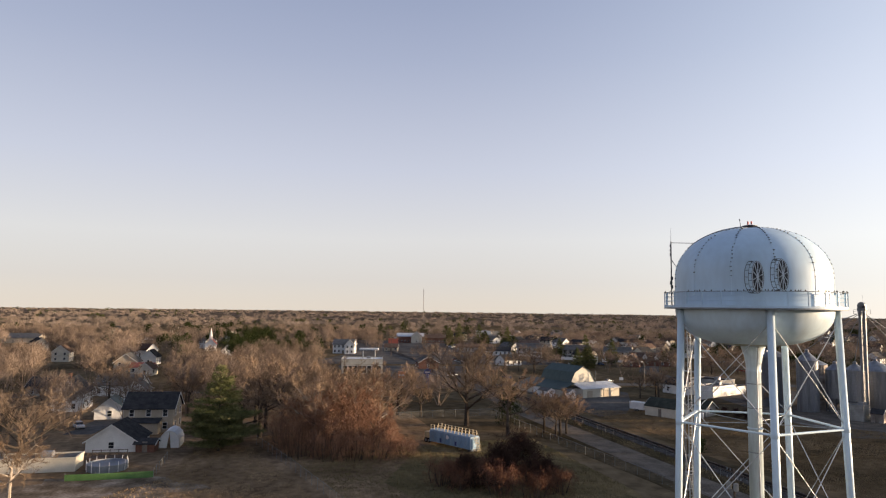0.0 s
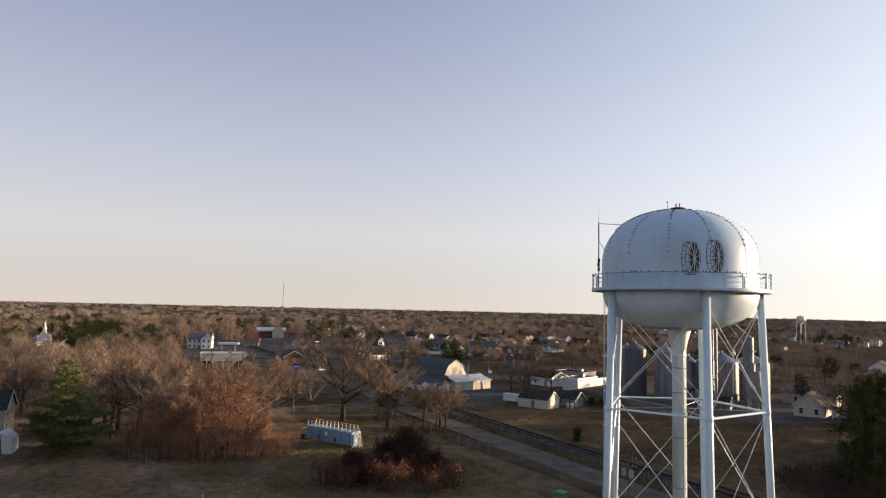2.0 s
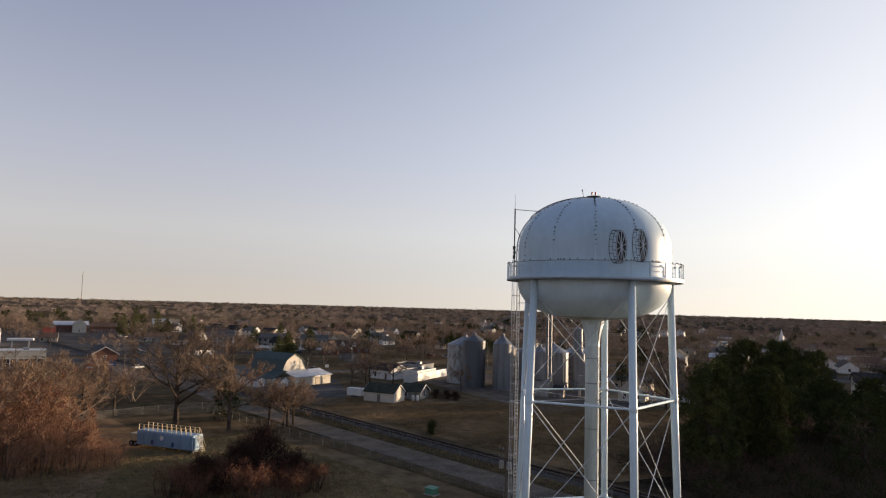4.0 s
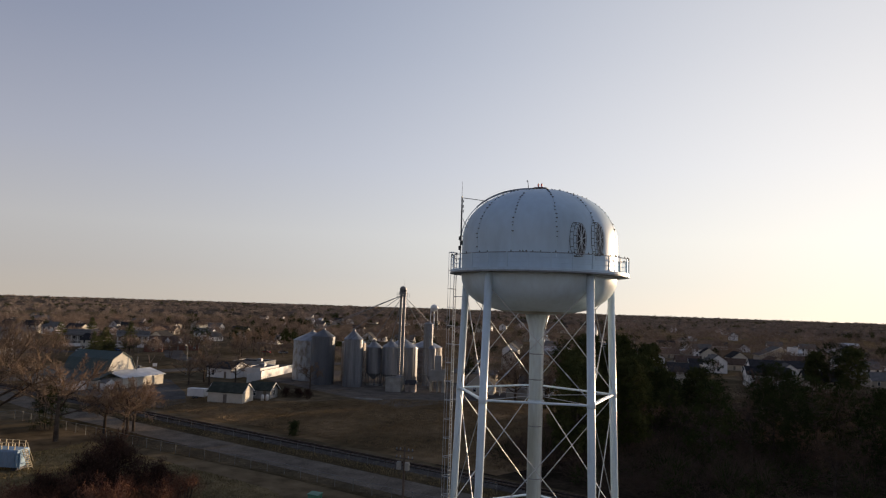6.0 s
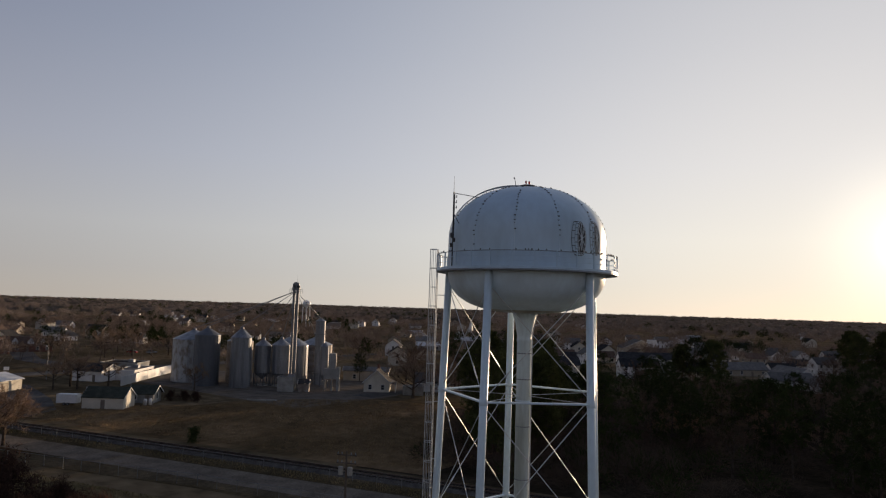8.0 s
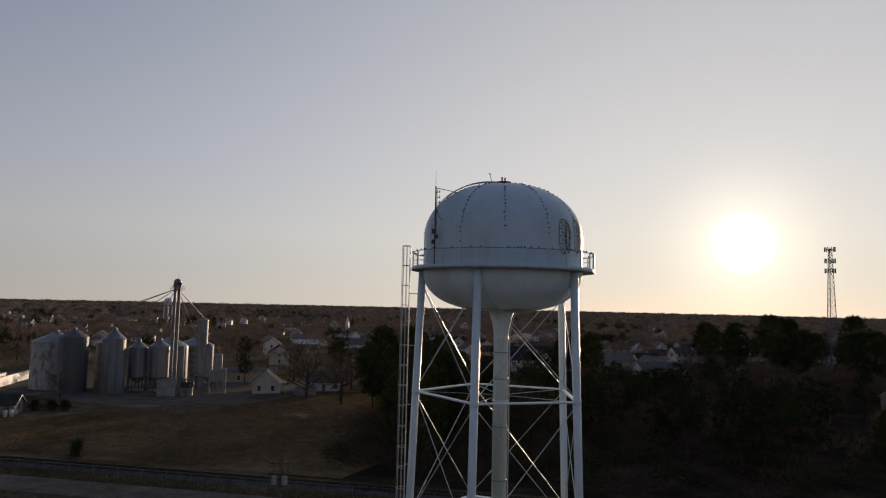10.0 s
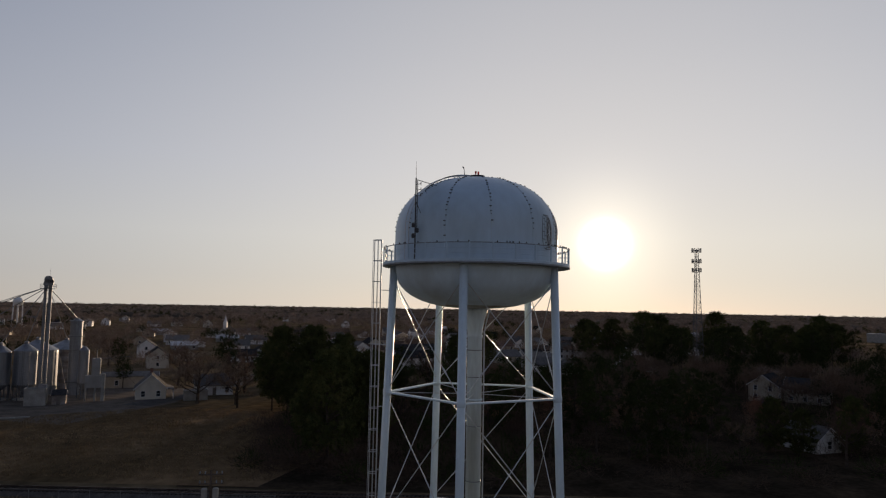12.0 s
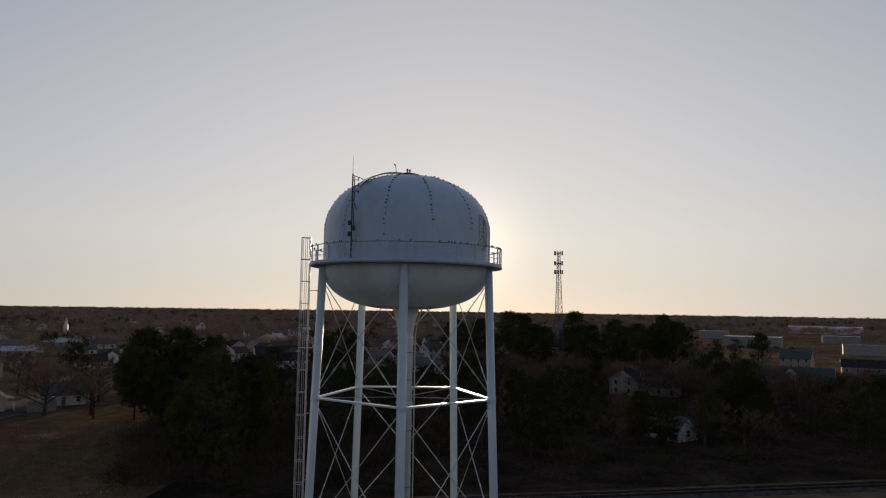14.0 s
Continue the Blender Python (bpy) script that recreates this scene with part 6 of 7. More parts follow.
    flat_building(537, 848, 150, 86, 40, 9.8, "white_sheet", "long pale warehouse on the skyline", "warehouse", "warehouse", 0, "roof_pale")
    flat_building(290, 385, 150, 30, 20, 6.5, "grey", "grey metal warehouse beyond the woods", "warehouse", "warehouse", 3, "roof_grey")
    flat_building(265, 490, 150, 42, 26, 7.6, "grey", "low white industrial building", "warehouse", "warehouse", 6, "roof_pale")
    flat_building(380, 560, 150, 30, 18, 6.5, "grey", "grey flat-roofed industrial shed", "warehouse", "warehouse", 3, "roof_pale")
    gable_house(-66, 278, 30, 26, 9, 4.6, 7.2, "white", "roof_dark", "row of white townhouses with dark roofs", storeys=2, wins=8, end_wins=1)
    gable_house(-100, 384, 120, 18, 22, 4.0, 9.0, "tan", "roof_grey", "broad tan hall with a wide gable", "hall", name="hall", wins=3, end_wins=3)
    flat_building(-88, 372, 30, 4.5, 4.5, 9.5, "white_sheet", "white square tower building", "tower", "tower_building", 0)
    gable_house(-104, 282, 30, 9, 7, 3, 5.0, "white", "roof_dark", "white bungalow with a dark roof", wins=3)
    gable_house(-24, 276, 40, 20, 9, 3.0, 5.8, "tan", "roof_grey", "low house with a grey roof", wins=4)
    gable_house(-3, 264, 130, 18, 9, 3.0, 6.0, "white", "roof_grey", "low white house with a grey roof", wins=4)
    gable_house(-2, 236, 35, 16, 8, 3.0, 5.6, "white", "roof_grey", "white house with a grey roof behind the tower", wins=5)
    gable_house(8, 228, 125, 10, 7, 3.0, 5.4, "white", "roof_grey", "cross wing with a grey roof", "house wing", wins=3)
    gable_house(-55, 226, 30, 15, 9, 5.0, 7.6, "white", "roof_dark", "white two-storey house with a dark roof", storeys=2, wins=4, end_wins=2)
    gable_house(-248, 416, 100, 9, 8, 4.0, 7.2, "white", "roof_dark", "white house by the church road", wins=3)
    c = gable_house(-236, 414, 100, 14, 8, 5.0, 9.0, "white", "roof_dark", "white church with a small steeple", "church", name="church", wins=4)
    bm = bmesh.new()
    box(bm, -6.5, -4, -1.2, 1.2, 6, 12)
    lathe(bm, [(1.3, 12), (0, 17)], 8, (-5.25, 0))
    link("steeple", bm, "white", c)
    # repeated houses: a few models, copied through the quarters
    rng = random.Random(21)
    models = []
    for i, (L, W, e, rd, wl, rf, st) in enumerate(((11, 8, 3.0, 5.6, "white", "roof_dark", 1), (13, 8, 3.0, 5.8, "white", "roof_grey", 1), (10, 8, 5.4, 8.2, "white", "roof_grey", 2), (12, 8, 3.0, 5.6, "tan", "roof_brown", 1),
                                                   (14, 7, 2.8, 4.6, "grey", "roof_pale", 1), (11, 8, 5.2, 8.0, "cream", "roof_dark", 2))):
        wd = {"white": "white", "tan": "tan", "grey": "grey", "cream": "cream"}[wl]
        rd_word = {"roof_dark": "charcoal", "roof_grey": "grey", "roof_brown": "brown", "roof_pale": "pale metal"}[rf]
        models.append(gable_house(-520 - 30 * i, 120 + 8 * i, 60 + 11 * i, L, W, e, rd, wl, rf, "%s %s house with a %s roof in the town" % ("two-storey" if st == 2 else "single-storey", wd, rd_word), "house", "town houses", storeys=st, wins=3, end_wins=1, detail=False, simple=True))
    placed = [(-520 - 30 * i, 120 + 8 * i) for i in range(6)]
    quarters = ((95, 126, 250, 560, 34), (124, 150, 330, 950, 44), (150, 182, 300, 640, 46), (182, 214, 330, 700, 14), (60, 95, 330, 700, 16), (76, 124, 560, 1100, 26), (80, 112, 215, 430, 26), (112, 128, 240, 420, 10))
    near = [(-150, 95, 48), (-254, -42, 30), (-528, 9, 50), (-300, 110, 30), (-346, 86, 20), (-66, 278, 24), (-100, 384, 26), (-2, 240, 30), (-384, -57, 22), (69, 290, 12), (295, 634, 40), (290, 385, 40), (265, 490, 40), (-472, 480, 14), (537, 848, 70), (380, 560, 30),
            (-350, -38, 20), (-410, 36, 24), (-438, 77, 20), (-376, 46, 16), (-24, 276, 20), (-55, 226, 18)]
    for a0, a1, r0, r1, n in quarters:
        k = 0
        tries = 0
        while k < n and tries < 4000:
            tries += 1
            a = radians(rng.uniform(a0, a1))
            r = math.sqrt(rng.uniform(r0 * r0, r1 * r1))
            x, y = r * math.cos(a), r * math.sin(a)
            if any((x - p) ** 2 + (y - q) ** 2 < 20 ** 2 for p, q in placed) or any((x - p) ** 2 + (y - q) ** 2 < s * s for p, q, s in near):
                continue
            if -560 < x < -300 and -60 < y < 60:
                continue
            placed.append((x, y))
            copy_thing(rng.choice(models), pose(x, y, 0, 0, 0, 33 + rng.choice((0, 90)) + rng.uniform(-6, 6)))
            k += 1
    return placed


PLACED = town()


def cars():
    rng = random.Random(8)
    kinds = []
    for i in range(5):
        t = thing("car", pose(-300, 70 + 4 * i, 0, 0, 0, 10), ("silver", "black", "dark red", "grey", "dark blue")[i] + " parked car on the asphalt", "car", "parked cars")
        bm = bmesh.new()
        prism(bm, [(-2.2, 0.35), (2.2, 0.35), (2.25, 0.75), (1.9, 0.95), (-2.15, 1.0), (-2.25, 0.7)], -0.88, 0.88)
        bmesh.ops.bevel(bm, geom=list(bm.edges), offset=0.06, segments=2, affect="EDGES")
        link("body", bm, "car%d" % i, t)
        bm = bmesh.new()
        prism(bm, [(-1.8, 0.98), (0.95, 0.95), (0.35, 1.45), (-1.4, 1.48)], -0.76, 0.76)
        bmesh.ops.bevel(bm, geom=list(bm.edges), offset=0.05, segments=2, affect="EDGES")
        link("cabin", bm, "glass", t)
        bm = bmesh.new()
        box(bm, -1.38, 0.32, -0.7, 0.7, 1.46, 1.52, 0.02)
        link("car_roof", bm, "car%d" % i, t)
        for x in (-1.35, 1.35):
            for y in (-0.82, 0.82):
                wheel(t, x, y, 0.33)
        kinds.append(t)
    spots = [(-560 + 4 * i, -30) for i in range(3)] + [(-480 + 6 * i, 22 + (i % 2)) for i in range(6)] + [(-330 + 6 * i, 12) for i in range(4)] + [(-264, 144), (-258, 150), (-222, 28), (-228, 22), (-236, 0)] \
        + [(-20 + 4 * i, 300) for i in range(5)] + [(240 + 5 * i, 470 - 3 * i) for i in range(8)] + [(300 + 6 * i, 600) for i in range(6)] + [(-212, 60), (-206, -30), (-140, -98), (-112, -100), (62, 155), (-155, -98)]
    for x, y in spots:
        copy_thing(rng.choice(kinds), pose(x, y, 0.05, 0, 0, rng.choice((33, 123, 80)) + rng.uniform(-4, 4)))


cars()


# ---- trees ----
def bare_tree(seed, h, spread, trunk_h=0.25, twigs=11, levels=(9, 6, 6), lean=0.35, thick=1.0):
    """Trunk and limbs as tapered tubes, and a crown of thin branches and twigs, as two meshes standing at the origin."""
    rng = np.random.default_rng(seed)
    tv, tf = [], []
    tris = []

    def tubes(a, b, r0, r1, n):
        d = b - a
        l = np.linalg.norm(d) + 1e-9
        d = d / l
        x = np.cross(d, (0.3, 0.5, 0.8))
        x /= np.linalg.norm(x) + 1e-9
        y = np.cross(d, x)
        k = len(tv)
        for p, r in ((a, r0), (b, r1)):
            for i in range(n):
                t = 2 * math.pi * i / n
                tv.append(tuple(p + r * (math.cos(t) * x + math.sin(t) * y)))
        for i in range(n):
            j = (i + 1) % n
            tf.append((k + i, k + j, k + n + j, k + n + i))

    def sliver(a, b, w):
        d = b - a
        s = np.cross(d, rng.normal(size=3))
        s = s / (np.linalg.norm(s) + 1e-9) * w / 2
        tris.append((a - s, a + s, b))

    R = 0.022 * h * thick
    top = np.array([rng.normal() * 0.02 * h, rng.normal() * 0.02 * h, h * 0.55])
    mid = np.array([0, 0, h * trunk_h])
    tubes(np.array([0, 0, -0.1]), mid, R * 1.3, R, 8)
    tubes(mid, top, R, R * 0.5, 7)
    for i in range(levels[0]):
        f = (i + 0.5) / levels[0]
        base = mid + (top - mid) * f
        a = 2.4 * i + rng.uniform(-0.4, 0.4)
        up = 0.45 + 0.6 * f
        d = np.array([math.cos(a), math.sin(a), up])
        d /= np.linalg.norm(d)
        ln = spread * (1.05 - 0.45 * f) * rng.uniform(0.85, 1.1)
        tip = base + d * ln * 1.15
        tip[2] = min(max(tip[2], h * 0.3), h * 0.93)
        r = R * 0.5 * (1 - 0.4 * f)
        bend = base + (tip - base) * 0.5 + rng.normal(size=3) * 0.05 * ln + np.array([0, 0, -0.04 * ln])
        tubes(base, bend, r, r * 0.65, 5)
        tubes(bend, tip, r * 0.65, r * 0.2, 5)
        for j in range(levels[1]):
            g = rng.uniform(0.3, 1.0)
            b0 = base + (bend - base) * g * 2 if g < 0.5 else bend + (tip - bend) * (g - 0.5) * 2
            dd = (tip - base) / np.linalg.norm(tip - base) + rng.normal(size=3) * 0.6 + np.array([0, 0, lean])
            dd /= np.linalg.norm(dd)
            l2 = ln * rng.uniform(0.35, 0.6)
            b1 = b0 + dd * l2
            tubes(b0, b1, r * 0.35, r * 0.1, 3)
            for k in range(levels[2]):
                c0 = b0 + (b1 - b0) * rng.uniform(0.25, 1.0)
                e = dd + rng.normal(size=3) * 0.65 + np.array([0, 0, lean * 0.8])
                e /= np.linalg.norm(e)
                l3 = l2 * rng.uniform(0.35, 0.65)
                c1 = c0 + e * l3
                sliver(c0, c1, 0.05 + 0.003 * h)
                for q in range(twigs):
                    s0 = c0 + (c1 - c0) * rng.uniform(0.15, 1.0)
                    u = e + rng.normal(size=3) * 0.7 + np.array([0, 0, lean * 0.6])
                    u /= np.linalg.norm(u)
                    sliver(s0, s0 + u * l3 * rng.uniform(0.4, 0.85), 0.055)
    return mesh_from("trunk", tv, tf), tri_mesh("crown", np.array(tris))


def needle_clump(rng, c, size, n, tris, up=0.2):
    for _ in range(n):
        d = rng.normal(size=3) + np.array([0, 0, up])
        d /= np.linalg.norm(d) + 1e-9
        a = c + rng.normal(size=3) * size * 0.3
        s = np.cross(d, rng.normal(size=3))
        s = s / (np.linalg.norm(s) + 1e-9) * size * 0.15
        tris.append((a - s, a + s, a + d * size))


def conifer(seed, h, spread):
    """A broad white pine: separate tiers of long boughs, each carrying flat sprays of needles."""
    rng = np.random.default_rng(seed)
    tris = []
    bm = bmesh.new()
    tube(bm, (0, 0, -0.1), (0, 0, h * 0.96), 0.02 * h, 0.02, 8)
    z = h * 0.09
    while z < h * 0.97:
        f = z / h
        reach = spread * min(1.0, 1.32 * (1 - f) ** 0.85) * (0.72 if f < 0.14 else 1)
        nb = 7 if f < 0.6 else 6
        a0 = rng.uniform(0, 6.28)
        for i in range(nb):
            a = a0 + 6.283 * i / nb + rng.normal() * 0.22
            r = reach * rng.uniform(0.55, 1.12)
            zz = z + rng.normal() * 0.02 * h
            d = np.array([math.cos(a), math.sin(a), 0])
            e = np.array([-d[1], d[0], 0])
            rise = rng.uniform(0.0, 0.22) + 0.5 * max(f - 0.6, 0)
            tube(bm, (0, 0, zz), tuple(np.array([0, 0, zz + rise * r]) + d * r), 0.06, 0.015, 3, False)
            m = max(int(r * 3.0), 3)
            for k in range(m):
                g = (k + 0.9) / m
                if g < 0.22:
                    continue
                wide = 0.36 * r * math.sin(math.pi * min(g * 0.82 + 0.1, 1)) + 0.12
                for s in np.linspace(-1, 1, max(int(wide * 4.5), 2)):
                    c = np.array([0, 0, zz + rise * r * g - 0.1 * abs(s) * wide]) + d * (r * g - 0.25 * abs(s) * wide) + e * s * wide + rng.normal(size=3) * 0.1
                    for _ in range(7):
                        u = d * 0.7 + e * s * 0.7 + rng.normal(size=3) * 0.5 + np.array([0, 0, 0.35])
                        u /= np.linalg.norm(u)
                        q = np.cross(u, rng.normal(size=3))
                        q = q / (np.linalg.norm(q) + 1e-9) * 0.06
                        b0 = c + rng.normal(size=3) * 0.13
                        tris.append((b0 - q, b0 + q, b0 + u * rng.uniform(0.3, 0.6)))
        z += h * (0.068 if f < 0.7 else 0.05) * rng.uniform(0.8, 1.2)
    me = bpy.data.meshes.new("trunk")
    bm.to_mesh(me)
    bm.free()
    return me, tri_mesh("crown", np.array(tris))


def loblolly(seed, h, spread, low=0.35, blobs=60, needles=8):
    """A tall pine: bare lower trunk, a rounded uneven crown of needle tufts on limbs."""
    rng = np.random.default_rng(seed)
    tris = []
    bm = bmesh.new()
    tube(bm, (0, 0, -0.1), (rng.normal() * 0.3, rng.normal() * 0.3, h * 0.9), 0.014 * h, 0.05, 7)
    for i in range(blobs):
        f = rng.uniform(0, 1)
        z = h * (low + (0.97 - low) * f)
        w = spread * math.sin(math.pi * (0.16 + 0.78 * f)) ** 0.7
        a = rng.uniform(0, 6.283)
        r = w * math.sqrt(rng.uniform(0.1, 1))
        c = np.array([r * math.cos(a), r * math.sin(a), z])
        tube(bm, (0, 0, max(z - 0.5 * r, h * 0.3)), tuple(c), 0.06, 0.02, 3, False)
        sz = rng.uniform(0.7, 1.3)
        for _ in range(5):
            needle_clump(rng, c + rng.normal(size=3) * np.array([0.6, 0.6, 0.4]) * sz, 0.66 * sz, needles, tris, 0.4)
    me = bpy.data.meshes.new("trunk")
    bm.to_mesh(me)
    bm.free()
    return me, tri_mesh("crown", np.array(tris))


def bush(seed, h, spread, n, w=0.05, lumps=14):
    """Saplings overgrown with vines: arching stems, and lumps of fine twigs and hanging strands."""
    rng = np.random.default_rng(seed)
    tris = []
    bm = bmesh.new()
    heads = []
    for i in range(lumps):
        a = rng.uniform(0, 6.283)
        r0 = spread * 0.75 * math.sqrt(rng.random())
        hh = h * rng.uniform(0.45, 1.0) * (1 - 0.3 * (r0 / spread) ** 2)
        q = np.array([r0 * math.cos(a), r0 * math.sin(a), hh])
        p = q * np.array([0.7, 0.7, 0]) + np.array([rng.normal() * 0.3, rng.normal() * 0.3, -0.1])
        m = (p + q) / 2 + rng.normal(size=3) * 0.06 * spread
        heads.append((p, m, q))
        tube(bm, tuple(p), tuple(m), 0.09, 0.06, 5, False)
        tube(bm, tuple(m), tuple(q), 0.06, 0.015, 4, False)
        for _ in range(3):
            e = q + rng.normal(size=3) * np.array([0.22 * spread, 0.22 * spread, 0.1 * h])
            tube(bm, tuple(m + (q - m) * rng.random()), tuple(e), 0.035, 0.01, 3, False)
    for i in range(n):
        p, m, q = heads[rng.integers(lumps)]
        top = rng.random() < 0.72
        c = q + rng.normal(size=3) * np.array([0.15 * spread, 0.15 * spread, 0.1 * h]) if top else q + rng.normal(size=3) * np.array([0.24 * spread, 0.24 * spread, 0])
        if not top:
            c[2] = q[2] * rng.uniform(0.05, 0.95)
        for k in range(14):
            d = rng.normal(size=3) * 0.75 + (np.array([0, 0, 0.5]) if top else np.array([0, 0, rng.choice((-0.7, 0.8))]))
            d /= np.linalg.norm(d)
            s = np.cross(d, rng.normal(size=3))
            s = s / np.linalg.norm(s) * w / 2
            b = c + rng.normal(size=3) * 0.07 * spread
            b[2] = max(b[2], 0.05)
            t = b + d * rng.uniform(0.3, 1.0) * (0.07 * h + 0.45)
            t[2] = max(t[2], 0.03)
            tris.append((b - s, b + s, t))
    me = bpy.data.meshes.new("trunk")
    bm.to_mesh(me)
    bm.free()
    return me, tri_mesh("crown", np.array(tris))


KIND = {}


def kind_of_tree(key, made, bark, leaf, stem="trunk"):
    a, b = made
    a.materials.append(M[bark])
    b.materials.append(M[leaf])
    KIND[key] = (a, b, stem)


def plant(key, x, y, scale, label, category="tree", group="", turn=0.0, name="tree", zscale=1.0):
    a, b, stem = KIND[key]
    t = thing(name, pose(x, y, 0, 0, 0, turn), label, category, group)
    t.scale = (scale, scale, scale * zscale)
    for nm, me in ((stem, a), ("crown", b)):
        o = new(nm, me)
        o.parent = t
    return t


def tree_kinds():
    for i in range(5):
        kind_of_tree("bare%d" % i, bare_tree(10 + i, 12, 5.0 + 0.3 * i), "bark", "twig")
    # The wood kinds take the twigs with shade painted in.
    for i in range(4):
        kind_of_tree("wood%d" % i, bare_tree(110 + i, 12, 4.6 + 0.3 * i, 0.28, 8, (8, 5, 5)), "bark", "twig_shade")
    kind_of_tree("red0", bare_tree(31, 10, 4.5, 0.2, 13, lean=0.1), "bark", "twig_red")
    kind_of_tree("red1", bare_tree(32, 10, 5.0, 0.2, 13, lean=0.1), "bark", "twig_red")
    kind_of_tree("oak", bare_tree(41, 17.5, 10.0, 0.16, 13, (12, 8, 7), 0.3, 1.3), "bark", "twig_oak")
    kind_of_tree("pale", bare_tree(51, 18, 8.0, 0.22, 12, (11, 7, 6), 0.3, 0.9), "bark_pale", "twig")
    kind_of_tree("pale2", bare_tree(52, 18, 7.0, 0.25, 12, (10, 7, 6), 0.4, 0.9), "bark_pale", "twig")
    kind_of_tree("pine0", conifer(61, 17, 8.2), "bark", "needle")
    kind_of_tree("pine1", conifer(62, 14, 4.6), "bark", "needle")
    for i in range(4):
        kind_of_tree("lob%d" % i, loblolly(70 + i, 20, (6.0, 5.2, 5.0, 6.2)[i], (0.06, 0.3, 0.42, 0.08)[i], (120, 90, 66, 120)[i]), "bark", "needle_dark")
    for i in range(2):
        kind_of_tree("dome%d" % i, loblolly(90 + i, 20, (6.0, 5.4)[i], (0.08, 0.22)[i], 210, 15), "bark", "needle_mid")
    kind_of_tree("dome2", loblolly(95, 20, 4.6, 0.52, 120, 11), "bark", "needle_mid")
    kind_of_tree("cedar", loblolly(79, 6, 2.0, 0.04, 60), "bark", "needle_dark")
    kind_of_tree("thicket0", bush(81, 8.5, 5.6, 420), "bark", "twig_red", "stem")
    kind_of_tree("thicket1", bush(82, 6, 5.0, 360), "bark", "twig_red", "stem")
    kind_of_tree("vine", bush(83, 6.0, 4.4, 520, 0.08, 12), "bark", "twig_dark", "stem")
    kind_of_tree("ivy", bush(85, 8.5, 3.0, 300, 0.07, 7), "bark", "needle_dark", "stem")
    kind_of_tree("scrub", bush(84, 3.0, 3.2, 240, 0.04), "bark", "twig_scrub", "stem")


tree_kinds()


def near_trees():
    rng = random.Random(11)
    plant("pine0", -86, -62.6, 1.0, "broad green white pine in a back yard", "pine tree")
    plant("oak", -114, -9.5, 1.05, "large spreading bare deciduous tree behind a blue tank", turn=40, zscale=1.22)
    plant("bare2", -102, -1.5, 1.38, "bare deciduous tree on brown grass", turn=70)
    for x, y, s in ((-104, 7.5, 0.95), (-101, 10.5, 1.0), (-99, 9, 0.8), (-103, 12.5, 0.85)):
        plant(rng.choice(("bare0", "bare1", "bare3")), x, y, s, "small bare tree beside the lane", group="trees by the lane", turn=rng.uniform(0, 360))
    plant("bare4", -131, -26, 1.15, "bare twiggy tree beside the wire fence", turn=20)
    plant("bare1", -128, -20, 0.9, "bare twiggy tree beside the wire fence", turn=120)
    plant("ivy", -115, 1, 1.05, "bare tree overgrown with dark ivy", turn=0)
    # thicket of vines and saplings
    for x, y, k, s, zs in ((-79, -46, 0, 0.85, 1.0), (-77, -40.5, 1, 0.95, 1.25), (-77, -36, 0, 0.8, 1.2), (-78, -31, 1, 0.85, 1.0), (-80, -26, 1, 0.72, 0.85), (-84, -42, 0, 1.0, 1.25), (-82.5, -35.5, 0, 0.95, 1.3),
                           (-86, -49, 0, 0.9, 1.0), (-90, -39, 0, 1.05, 1.3), (-87, -31, 1, 0.95, 1.15), (-94, -45, 1, 1.2, 1.2)):
        plant("thicket%d" % k, x, y, s, "tangled russet thicket of vines and saplings", "shrub", "russet thicket", rng.uniform(0, 360), "shrub", zs)
    for x, y, k, s in ((-88, -44, "pale", 1.0), (-93, -36, "pale2", 1.05), (-86, -36, "red0", 1.5), (-82, -40, "red1", 1.3), (-98, -52, "bare1", 1.35), (-104, -46, "pale2", 0.95),
                       (-100, -57, "bare3", 1.45), (-106, -38, "bare2", 1.4), (-112, -33, "bare0", 1.45), (-97, -31, "pale", 0.85), (-118, -54, "bare1", 1.5), (-108, -57, "bare0", 1.4), (-95, -60, "bare2", 1.1), (-80, -32, "red0", 1.1), (-102, -35, "red1", 1.5), (-112, -44, "bare4", 1.35)):
        plant(k, x, y, s, "tall bare tree rising from the thicket", group="trees of the thicket", turn=rng.uniform(0, 360))
    # dark vine mound and brambles in front
    plant("vine", -63, -7, 1.15, "dark mound of dead vines", "shrub", "", 0, "shrub")
    plant("vine", -60, -10.5, 0.9, "dark mound of dead vines", "shrub", "", 80, "shrub")
    plant("vine", -56, -12, 0.7, "dark mound of dead vines", "shrub", "", 160, "shrub")
    plant("vine", -57, -17, 0.8, "dark mound of dead vines", "shrub", "", 220, "shrub")
    plant("vine", -56, -4.5, 0.75, "dark mound of dead vines", "shrub", "", 290, "shrub")
    for x, y, s in ((-58, -20.5, 1.1), (-52, -3, 1.0), (-58, -14, 1.1), (-55, -18, 1.0), (-52, -12, 1.2), (-56, -6, 1.0), (-50, -7, 0.9), (-60, -17, 0.9)):
        plant("scrub", x, y, s, "low russet bramble bush", "shrub", "brambles", rng.uniform(0, 360), "shrub", 1.2)
    # round cedar in the field, shrubs by the sheds
    plant("cedar", -81.5, 34.5, 0.42, "small dark rounded cedar in the field", "shrub", "", 0, "shrub", 1.05)
    for x, y in ((-128, 64), (-125, 66), (-122, 67)):
        plant("vine", x, y, 0.4, "low dark shrub by the sheds", "shrub", "shrubs by the sheds", rng.uniform(0, 360), "shrub")
    plant("bare0", -139, 80, 0.75, "small bare tree in front of a grain bin", turn=10)
